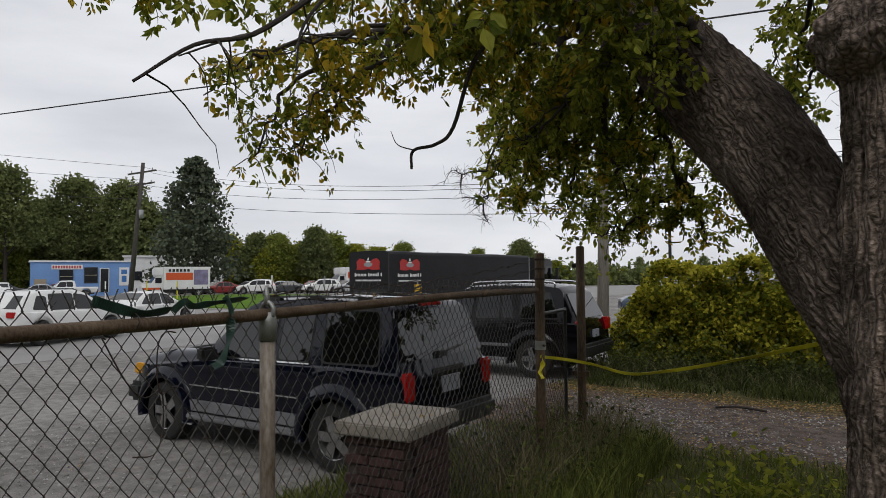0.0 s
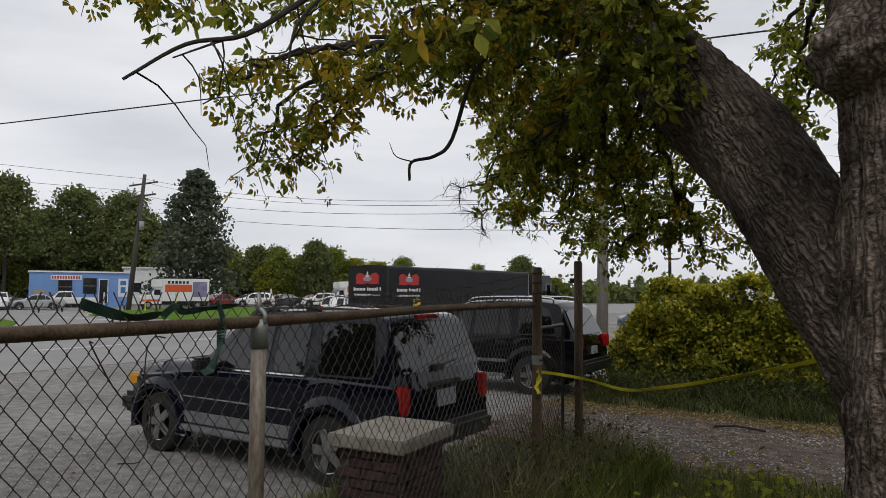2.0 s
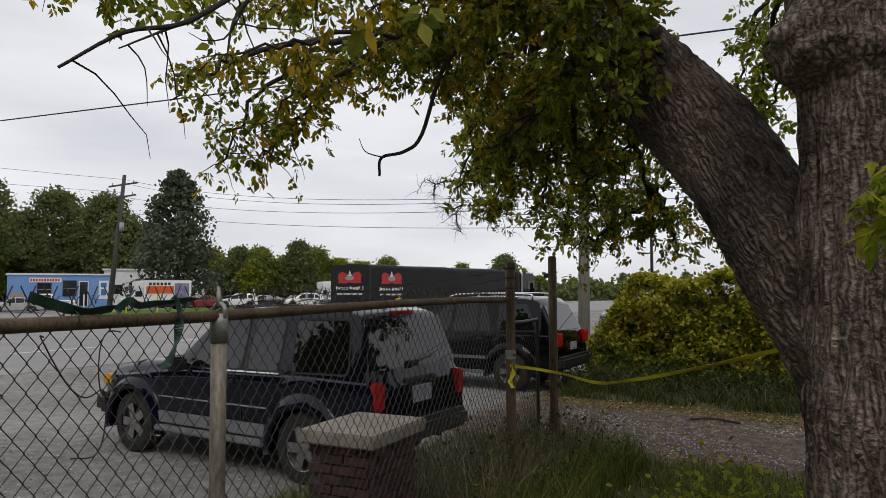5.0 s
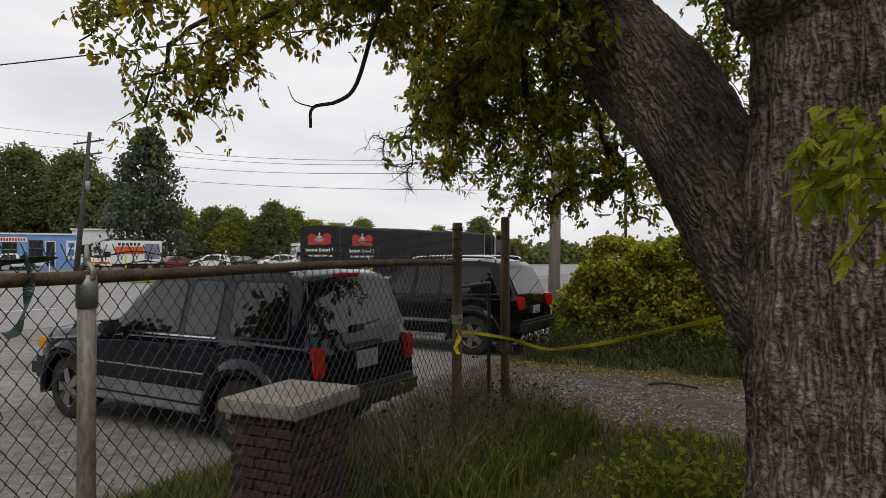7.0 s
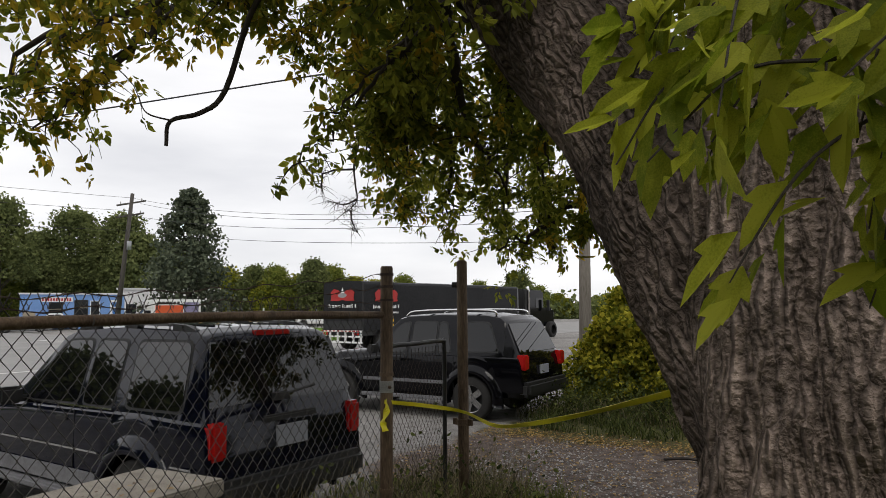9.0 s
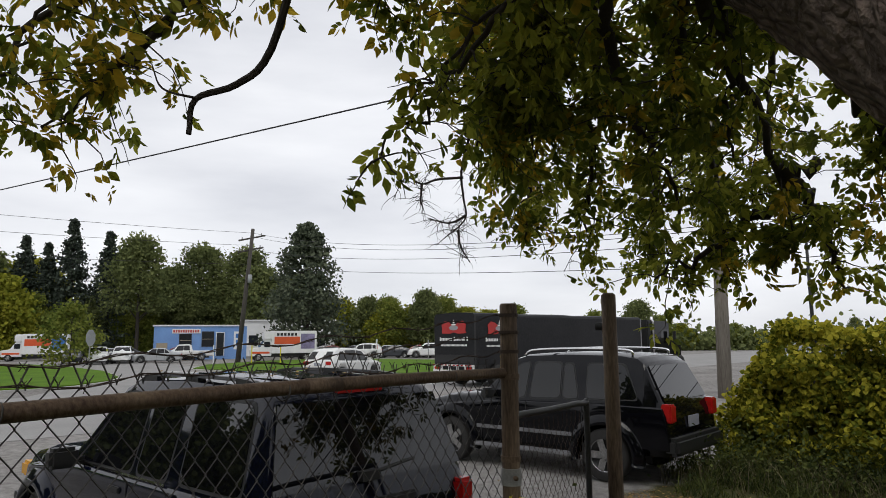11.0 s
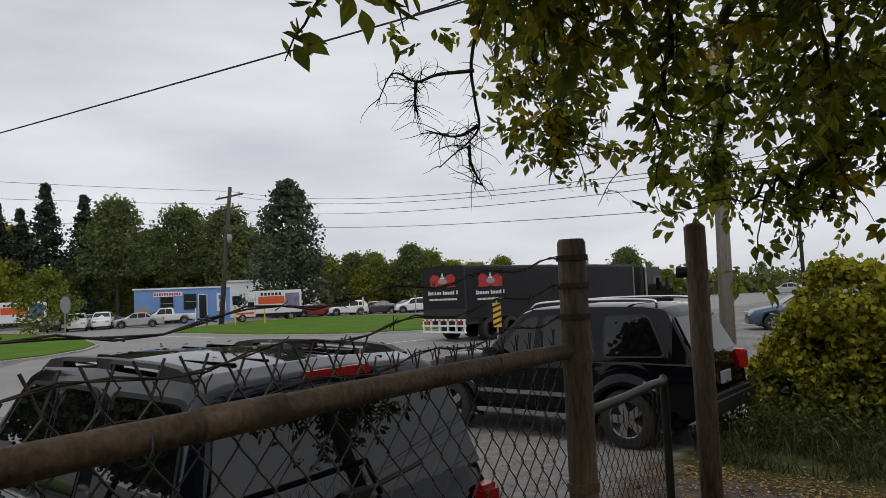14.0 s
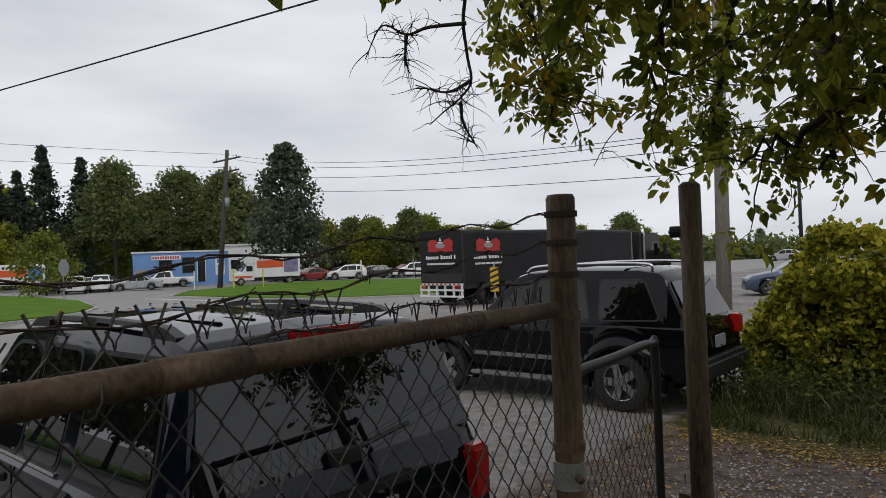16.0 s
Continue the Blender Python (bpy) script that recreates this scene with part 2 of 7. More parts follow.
# ---- mesh tools ----
class Shape:
    """Vertices and faces of one mesh."""

    def __init__(self):
        self.v, self.f = [], []

    def add(self, verts, faces):
        k = len(self.v)
        self.v += [tuple(p) for p in verts]
        self.f += [tuple(i + k for i in q) for q in faces]
        return self

    def box(self, x0, x1, y0, y1, z0, z1, m=None):
        p = [Vector((x, y, z)) for z in (z0, z1) for y in (y0, y1) for x in (x0, x1)]
        if m is not None:
            p = [m @ q for q in p]
        return self.add(p, [(0, 2, 3, 1), (4, 5, 7, 6), (0, 1, 5, 4), (2, 6, 7, 3), (0, 4, 6, 2), (1, 3, 7, 5)])

    def tube(self, pts, radii, sides=8, caps=True):
        pts = [Vector(p) for p in pts]
        if not hasattr(radii, "__len__"):
            radii = [radii] * len(pts)
        rings, side = [], None
        for i, p in enumerate(pts):
            d = (pts[min(i + 1, len(pts) - 1)] - pts[max(i - 1, 0)]).normalized()
            if side is None:
                side = d.cross((0, 0, 1)) if abs(d.z) < 0.9 else d.cross((1, 0, 0))
            side = (side - d * side.dot(d)).normalized()
            up = d.cross(side)
            rings.append([p + (side * math.cos(a) + up * math.sin(a)) * radii[i] for a in (2 * math.pi * j / sides for j in range(sides))])
        verts = [q for r in rings for q in r]
        faces = [(i * sides + j, i * sides + (j + 1) % sides, (i + 1) * sides + (j + 1) % sides, (i + 1) * sides + j)
                 for i in range(len(pts) - 1) for j in range(sides)]
        if caps:
            faces += [tuple(range(sides))[::-1], tuple((len(pts) - 1) * sides + j for j in range(sides))]
        return self.add(verts, faces)

    def plate(self, corners, thick):
        """A flat plate: its corners in order, and a thickness along the inner side."""
        c = [Vector(p) for p in corners]
        n = (c[1] - c[0]).cross(c[2] - c[0]).normalized() * thick
        k = len(c)
        return self.add(c + [p - n for p in c], [tuple(range(k)), tuple(range(2 * k - 1, k - 1, -1))] +
                        [(i, i + k, (i + 1) % k + k, (i + 1) % k) for i in range(k)])

    def turned(self, profile, sides=24, m=None):
        """A solid of revolution about y: rows of (radius, y)."""
        rows = []
        for r, y in profile:
            for j in range(sides):
                a = 2 * math.pi * j / sides
                p = Vector((r * math.cos(a), y, r * math.sin(a)))
                rows.append(m @ p if m is not None else p)
        k = len(profile)
        return self.add(rows, [(i * sides + j, (i + 1) * sides + j, (i + 1) * sides + (j + 1) % sides, i * sides + (j + 1) % sides)
                               for i in range(k - 1) for j in range(sides)])


def part(name, shape, mat, parent=None, label="", smooth=False, bevel=0.0, turn=None):
    me = bpy.data.meshes.new(name)
    me.from_pydata(shape.v, [], shape.f)
    if bevel:
        bm = bmesh.new()
        bm.from_mesh(me)
        bmesh.ops.bevel(bm, geom=bm.edges[:], offset=bevel, segments=2, affect="EDGES", clamp_overlap=True)
        bm.to_mesh(me)
        bm.free()
    me.materials.append(mat)
    if smooth:
        me.polygons.foreach_set("use_smooth", [True] * len(me.polygons))
    me.update()
    ob = new(name, me)
    if parent is not None:
        ob.parent = parent
    if turn is not None:
        ob.matrix_basis = turn
    if label:
        ob["label"] = label
    return ob


def empty(name, m, label, category, group="", kind=""):
    ob = new(name)
    ob.empty_display_size = 0.2
    ob.matrix_basis = m
    return tagged(ob, label, category, group, kind)


def curve_points(pts, steps=8):
    """A smooth line through points."""
    p = [Vector(q) for q in pts]
    p = [p[0] * 2 - p[1]] + p + [p[-1] * 2 - p[-2]]
    out = []
    for i in range(1, len(p) - 2):
        for s in range(steps):
            t = s / steps
            out.append(0.5 * (2 * p[i] + (p[i + 1] - p[i - 1]) * t + (2 * p[i - 1] - 5 * p[i] + 4 * p[i + 1] - p[i + 2]) * t * t
                              + (3 * p[i] - p[i - 1] - 3 * p[i + 1] + p[i + 2]) * t ** 3))
    return out + [p[-2]]


def leaf_shape(centres, size, rng, droop=0.6, spread=1.0, slim=0.3):
    """Many folded leaves, one island each."""
    c = np.asarray(centres, float)
    n = len(c)
    d = rng.normal(size=(n, 3)) * spread
    d[:, 2] -= droop
    d /= np.linalg.norm(d, axis=1)[:, None]
    r = rng.normal(size=(n, 3))
    s = np.cross(d, r)
    s /= np.linalg.norm(s, axis=1)[:, None] + 1e-9
    u = np.cross(s, d)
    k = size * rng.uniform(0.6, 1.25, (n, 1))
    a, b = c, c + d * k
    b = b + u * k * rng.uniform(-0.15, 0.2, (n, 1))
    m1, m2 = c + d * k * 0.3, c + d * k * 0.66
    l1, q1 = m1 + s * k * slim * 0.9 + u * k * 0.1, m1 - s * k * slim * 0.9 + u * k * 0.1
    l2, q2 = m2 + s * k * slim * 0.72 + u * k * 0.08, m2 - s * k * slim * 0.72 + u * k * 0.08
    v = np.stack([a, l1, l2, b, q2, q1], 1).reshape(-1, 3)
    i = np.arange(n) * 6
    f = np.concatenate([np.stack([i, i + 1, i + 2, i + 3], 1), np.stack([i, i + 3, i + 4, i + 5], 1)])
    sh = Shape()
    sh.v, sh.f = v.tolist(), f.tolist()
    return sh


def compound_leaves(centres, size, rng, droop=0.6):
    """Drooping leaves of five folded leaflets on a common stalk, one island a leaflet."""
    c = np.asarray(centres, float)
    n = len(c)
    d = rng.normal(size=(n, 3))
    d[:, 2] = d[:, 2] * 0.6 - droop
    d /= np.linalg.norm(d, axis=1)[:, None]
    s = np.cross(d, rng.normal(size=(n, 3)))
    s /= np.linalg.norm(s, axis=1)[:, None] + 1e-9
    k = size * rng.uniform(0.65, 1.2, (n, 1))
    verts, faces = [], []
    for at, out, scale in ((0.95, 0.0, 1.15), (0.62, 1.0, 1.0), (0.62, -1.0, 1.0), (0.15, 1.3, 0.8), (0.15, -1.3, 0.8)):
        a = c + d * k * at + s * k * 0.12 * np.sign(out)
        e = d + s * out + rng.normal(size=(n, 3)) * 0.3
        e[:, 2] -= 0.35
        e /= np.linalg.norm(e, axis=1)[:, None]
        w = np.cross(e, np.cross(s, d) + rng.normal(size=(n, 3)) * 0.35)
        w /= np.linalg.norm(w, axis=1)[:, None] + 1e-9
        u = np.cross(w, e)
        q = k * scale * rng.uniform(0.75, 1.15, (n, 1))
        rows = [a]
        for along_leaf, half in ((0.22, 0.17), (0.45, 0.27), (0.70, 0.17)):
            rows += [a + e * q * along_leaf + w * q * half + u * q * 0.07, a + e * q * along_leaf - w * q * half + u * q * 0.07]
        rows.append(a + e * q + u * q * rng.uniform(-0.18, 0.05, (n, 1)))
        i = (np.arange(n) * 8 + len(verts) * n * 8)[:, None]
        verts.append(np.stack(rows, 1).reshape(-1, 3))
        faces += [i + np.array(f) for f in ((0, 1, 3, 5), (0, 5, 7, 6), (0, 6, 4, 2))]
    sh = Shape()
    sh.v, sh.f = np.concatenate(verts).tolist(), np.concatenate(faces).tolist()
    return sh


def rounded(pts, r, steps=3):
    """A polygon with its corners rounded."""
    out = []
    for i, p in enumerate(pts):
        b, a, c = Vector(p), Vector(pts[i - 1]), Vector(pts[(i + 1) % len(pts)])
        p0 = b + (a - b).normalized() * min(r, (a - b).length * 0.4)
        p1 = b + (c - b).normalized() * min(r, (c - b).length * 0.4)
        for j in range(steps + 1):
            t = j / steps
            q = p0.lerp(b, t).lerp(b.lerp(p1, t), t)
            out.append((q.x, q.y))
    return out


def bars(shape, x0, x1, z0, z1, count, y, gap=0.35):
    """Plain bars that stand for a line of writing, on a plane that faces -y."""
    w = (x1 - x0) / count
    for i in range(count):
        shape.box(x0 + i * w, x0 + (i + 1 - gap) * w, y - 0.006, y, z0, z1)
    return shape


for glossy, level in ((M_NAVY, 0.32), (M_BLACKPAINT, 0.25), (M_GLASS, 0.5), (M_GLASS_GREY, 0.6)):
    glossy.node_tree.nodes["Principled BSDF"].inputs["Specular IOR Level"].default_value = level


# ---- the ground: one sheet with lot, drive and yard ----
def ground_material():
    m = bpy.data.materials.new("ground_surface")
    m.use_nodes = True
    n, l = m.node_tree.nodes, m.node_tree.links
    b = n["Principled BSDF"]
    b.inputs["Roughness"].default_value = 0.95
    b.inputs["Specular IOR Level"].default_value = 0.2
    co = n.new("ShaderNodeTexCoord")
    sep = n.new("ShaderNodeSeparateXYZ")
    l.new(co.outputs["Object"], sep.inputs[0])

    def noise_tex(scale, detail=5.0):
        t = n.new("ShaderNodeTexNoise")
        t.inputs["Scale"].default_value, t.inputs["Detail"].default_value = scale, detail
        l.new(co.outputs["Object"], t.inputs["Vector"])
        return t.outputs["Fac"]

    def calc(op, a, c=None):
        k = n.new("ShaderNodeMath")
        k.operation = op
        for i, s in enumerate((a, c)):
            if s is None:
                continue
            if isinstance(s, (int, float)):
                k.inputs[i].default_value = s
            else:
                l.new(s, k.inputs[i])
        return k.outputs[0]

    def rng_map(s, a, c, lo, hi):
        k = n.new("ShaderNodeMapRange")
        k.interpolation_type = "SMOOTHSTEP"
        for name, val in (("From Min", a), ("From Max", c), ("To Min", lo), ("To Max", hi)):
            k.inputs[name].default_value = val
        l.new(s, k.inputs["Value"])
        return k.outputs[0]

    def ramp(s, dark, light, p0=0.35, p1=0.65):
        r = n.new("ShaderNodeValToRGB")
        r.color_ramp.elements[0].position, r.color_ramp.elements[0].color = p0, (*dark, 1)
        r.color_ramp.elements[1].position, r.color_ramp.elements[1].color = p1, (*light, 1)
        l.new(s, r.inputs["Fac"])
        return r.outputs["Color"]

    def blend(f, a, c):
        k = n.new("ShaderNodeMixRGB")
        l.new(f, k.inputs["Fac"]), l.new(a, k.inputs["Color1"]), l.new(c, k.inputs["Color2"])
        return k.outputs["Color"]

    x, y = sep.outputs["X"], sep.outputs["Y"]
    wob = calc("MULTIPLY", calc("SUBTRACT", noise_tex(1.3), 0.5), 1.6)
    edge = calc("SUBTRACT", rng_map(y, -1.4, 0.3, -1.1, 0.35), rng_map(y, 2.0, 3.4, 0.0, 1.7))
    lot = rng_map(calc("ADD", calc("SUBTRACT", edge, x), wob), -0.25, 0.25, 0.0, 1.0)
    off = calc("ABSOLUTE", calc("SUBTRACT", y, 4.5))
    drive = rng_map(calc("ADD", off, calc("MULTIPLY", wob, 0.6)), 1.35, 1.75, 1.0, 0.0)
    fine, mid, big = noise_tex(55, 6), noise_tex(6), noise_tex(0.35)
    mixed = calc("ADD", calc("MULTIPLY", fine, 0.5), calc("MULTIPLY", mid, 0.5))
    mixed2 = calc("ADD", calc("MULTIPLY", mixed, 0.7), calc("MULTIPLY", big, 0.3))
    c_lot = ramp(mixed2, (0.135, 0.126, 0.118), (0.315, 0.30, 0.282), 0.40, 0.60)
    c_drive = ramp(mixed, (0.038, 0.029, 0.025), (0.175, 0.138, 0.118), 0.38, 0.62)
    c_yard = ramp(mixed, (0.035, 0.038, 0.013), (0.10, 0.095, 0.035))
    base = blend(drive, c_yard, c_drive)
    base = blend(lot, base, c_lot)
    l.new(base, b.inputs["Base Color"])
    bp = n.new("ShaderNodeBump")
    bp.inputs["Strength"].default_value, bp.inputs["Distance"].default_value = 0.7, 0.02
    l.new(fine, bp.inputs["Height"]), l.new(bp.outputs["Normal"], b.inputs["Normal"])
    return m


def build_ground():
    s = Shape()
    xs = [-3000, -400, -120, -60, -40, -25] + list(np.arange(-15, 12.1, 0.5)) + [20, 60, 300, 3000]
    ys = [-3000, -200, -40, -15] + list(np.arange(-9, 15.1, 0.5)) + [25, 40, 80, 200, 600, 3000]
    for yy in ys:
        for xx in xs:
            near = max(0.0, 1 - math.hypot(xx - 1, yy - 1) / 14)
            s.v.append((float(xx), float(yy), 0.05 * near * (noise.noise(Vector((xx * 0.5, yy * 0.5, 0)))) if xx > 0.6 else 0.0))
    w = len(xs)
    s.f = [(j * w + i, j * w + i + 1, (j + 1) * w + i + 1, (j + 1) * w + i) for j in range(len(ys) - 1) for i in range(w - 1)]
    tagged(part("ground", s, ground_material(), smooth=True), "pale gravel lot, dark gravel drive and rough grass yard", "ground", kind="structure")

    def sheet(name, pts, z0, z1, mat, label, cat):
        tagged(part(name, Shape().plate([(x, y, z1) for x, y in pts], z1 - z0), mat), label, cat, kind="structure")

    # the road passes beyond the lot, with a side road that leaves it
    sheet("road", [(-12.5, -90), (-13.5, 10), (-16.4, 20), (-17, 60), (-20, 160), (-33, 160), (-31, 60), (-25.2, 27), (-25, 25), (-52, 25.5), (-80, 30),
                   (-80, 20), (-40, 15.2), (-26, 6), (-24.5, -90)], -0.05, 0.012, M_ROAD, "pale worn asphalt road with a side road", "road")
    marks = Shape()
    for k in range(14):
        marks.box(-19.2, -19.05, -60 + k * 6, -57 + k * 6, 0.012, 0.017)
    marks.box(-44, -35, 19.6, 19.8, 0.012, 0.017)
    tagged(part("road_marking", marks, M_PAINTLINE), "faded white lane lines on the road", "road marking", kind="structure")

    def island(name, pts, label):
        cx, cy = [sum(p[i] for p in pts) / len(pts) for i in (0, 1)]
        grown = [(cx + (x - cx) * 1.02, cy + (y - cy) * 1.02) for x, y in pts]
        sheet("kerb", grown, -0.02, 0.10, M_KERB, "low concrete kerb round a lawn", "kerb")
        sheet(name, pts, 0.05, 0.15, M_LAWN, label, "lawn")

    island("lawn", [(-23.2, 25.7), (-26.7, 22.5), (-32.8, 21.1), (-43.7, 21.6), (-50, 26), (-54.6, 34.7), (-54.6, 41.5), (-49.3, 44.2), (-42.5, 44.8), (-33, 48), (-30, 62), (-27.5, 48)][::-1], "bright green mown grass island beside the road")
    island("lawn", [(-29.8, 7.4), (-30.4, 9.2), (-33, 11.7), (-36.3, 13.5), (-45.3, 16), (-59, 17.6), (-67, 17.2), (-67, 5), (-40, -20), (-29, -20)], "bright green mown grass verge with a weedy edge")


build_ground()


# ---- vehicles ----
def lerp_table(table, x):
    return float(np.interp(x, [a for a, _ in table], [c for _, c in table]))


def make_wheel(parent, x, y, r, width, rim_mat, spokes=5, name="wheel"):
    side = 1 if y > 0 else -1
    hub = empty(name, pose(x, y, r), "", "")
    hub.parent = parent
    prof = [(r * 0.62, width), (r * 0.9, width), (r * 0.985, width * 0.85), (r, width * 0.5), (r, -width * 0.5), (r * 0.985, -width * 0.85), (r * 0.9, -width), (r * 0.62, -width)]
    part("tyre", Shape().turned(prof, 28), M_TYRE, hub, smooth=True)
    rim = Shape().turned([(r * 0.66, width * 0.96), (r * 0.64, width * 0.7), (r * 0.58, width * 0.4), (0.001, width * 0.3)][::-1 if side < 0 else 1] if side > 0 else
                         [(0.001, -width * 0.3), (r * 0.58, -width * 0.4), (r * 0.64, -width * 0.7), (r * 0.66, -width * 0.96)], 28)
    part("brake_disc", rim, M_BLACKPLASTIC, hub, smooth=True)
    sp = Shape().turned([(r * 0.68, width * 0.99 * side), (r * 0.6, width * 0.85 * side), (r * 0.66, width * 0.7 * side)], 28)
    for k in range(spokes):
        a = 2 * math.pi * k / spokes
        sp.box(r * 0.1, r * 0.64, -0.05 * r / 0.36, 0.05 * r / 0.36, -0.012, 0.012, pose(0, width * 0.78 * side, 0, -90) @ pose(0, 0, 0, 0, 0, math.degrees(a)))
    sp.turned([(r * 0.2, width * 0.7 * side), (r * 0.2, width * 0.88 * side), (0.001, width * 0.92 * side)], 20)
    part("rim", sp, rim_mat, hub, smooth=False)
    return hub


def vehicle(name, m, label, cat, L, W, top, belt, wheels, r, paint, windows, screens, sill=0.3, group="", glass=None, rims=None,
            roof_ratio=0.8, spokes=5, detail=1, plan=None, wheel_inset=0.11):
    glass, rims = glass or M_GLASS, rims or M_RIM
    car = empty(name, m, label, cat, group)
    hw = W / 2
    plan = plan or [(0, 0.9), (0.12, 0.97), (0.5, 1.0), (L - 0.9, 1.0), (L - 0.35, 0.93), (L - 0.1, 0.8), (L, 0.7)]
    x_first, x_last = top[0][0], top[-1][0]
    arch = r * 1.22

    def half(x):
        return hw * lerp_table(plan, x)

    def low(x):
        z = sill + (0.06 if x < wheels[0] - arch or x > wheels[1] + arch else 0)
        for c in wheels:
            if abs(x - c) < arch:
                z = max(z, r + math.sqrt(arch * arch - (x - c) ** 2))
        return z

    slope = 0.95 * (1 - roof_ratio) / 0.55

    def side_y(x, z):
        return half(x) * (0.955 - max(0, z - lerp_table(belt, x)) * slope)

    stations = sorted(set([round(v, 3) for v in np.linspace(x_first, x_last, 44 * detail + 8)] + [a for a, _ in top] +
                          [round(c + d * arch, 3) for c in wheels for d in (-1, -0.999, -0.9, -0.7, -0.4, 0, 0.4, 0.7, 0.9, 0.999, 1)]))
    stations = [x for x in stations if x_first <= x <= x_last]
    rings = []
    for x in stations:
        t, w, s = lerp_table(top, x), half(x), low(x)
        b = min(lerp_table(belt, x), t - 0.02)
        s = min(s, b - 0.06)
        z2 = min(s + 0.1, b - 0.05)
        z3 = max(z2 + 0.01, min((s + b) / 2 + 0.1, b - 0.03))
        pts = [(0, s), (w * 0.9, s), (w * 0.985, z2), (w, z3), (w * 0.998, max(z3 + 0.004, b - 0.11)), (w * 0.994, max(z3 + 0.008, b - 0.06)), (w * 0.985, max(z3 + 0.012, b - 0.02)), (w * 0.955, b)]
        if t > b + 0.14:
            y6 = side_y(x, t - 0.08)
            pts += [(y6, t - 0.08), (y6 - 0.035, t - 0.025), (y6 - 0.12, t), (0, t + 0.02)]
        else:
            pts += [(w * 0.93, b + (t - b) * 0.4), (w * 0.88, b + (t - b) * 0.75), (w * 0.75, t), (0, t + 0.015)]
        rings.append([(x, y, z) for y, z in pts] + [(x, -y, z) for y, z in pts[-2:0:-1]])
    k = len(rings[0])
    body = Shape()
    body.v = [p for rg in rings for p in rg]
    body.f = [(i * k + j, (i + 1) * k + j, (i + 1) * k + (j + 1) % k, i * k + (j + 1) % k) for i in range(len(rings) - 1) for j in range(k)]
    body.f += [tuple(range(k)), tuple((len(rings) - 1) * k + j for j in range(k))[::-1]]
    ob = part("body", body, paint, car, smooth=True)
    ob.data.set_sharp_from_angle(angle=radians(32))
    # glass
    for side in (1, -1):
        for pts in windows:
            for nm, grow, lift, mt in (("window_seal", 0.022, 0.003, M_BLACKPLASTIC), ("window", 0.0, 0.008, glass)):
                cx, cz = [sum(p[i] for p in pts) / len(pts) for i in (0, 1)]
                q = [(x + math.copysign(grow, x - cx), z + math.copysign(grow, z - cz)) for x, z in pts]
                q3 = [(x, side * (side_y(x, z) + lift), z) for x, z in rounded(q, 0.07)]
                part(nm, Shape().plate(q3 if side < 0 else q3[::-1], 0.012), mt, car)
    for nm, xa, za, xb, zb, inset in screens:
        d = Vector((xb - xa, 0, zb - za))
        nrm = Vector((-d.z, 0, d.x)).normalized()
        if nrm.z < 0:
            nrm = -nrm
        nrm *= 0.012
        ya, yb = side_y(xa, za) - inset, side_y(xb, zb) - inset
        q = [Vector((xa, -ya, za)) + nrm, Vector((xa, ya, za)) + nrm, Vector((xb, yb, zb)) + nrm, Vector((xb, -yb, zb)) + nrm]
        if (q[1] - q[0]).cross(q[2] - q[0]).dot(nrm) < 0:
            q = q[::-1]
        part(nm, Shape().plate(q, 0.014), glass, car)
    for x in wheels:
        for side in (1, -1):
            make_wheel(car, x, side * (hw - wheel_inset), r, 0.11, rims, spokes)
    return car, side_y, half


def arch_flare(x, z, r, y, s):
    """A wide swept lip over a wheel opening."""
    sh = Shape()
    prof = ((0.0, -0.05), (0.0, 0.062), (0.018, 0.078), (0.05, 0.078), (0.09, 0.058), (0.135, 0.03), (0.165, 0.0), (0.16, -0.05))
    angles = np.linspace(-0.22, math.pi + 0.22, 30)
    for a in angles:
        for dr, out in prof:
            sh.v.append((x + math.cos(a) * (r + dr) * 1.03, y + s * out, z + math.sin(a) * (r + dr)))
    k = len(prof)
    for i in range(len(angles) - 1):
        for j in range(k):
            q = (i * k + j, i * k + (j + 1) % k, (i + 1) * k + (j + 1) % k, (i + 1) * k + j)
            sh.f.append(q if s > 0 else q[::-1])
    sh.f += [tuple(range(k)), tuple((len(angles) - 1) * k + j for j in range(k))[::-1]]
    return sh


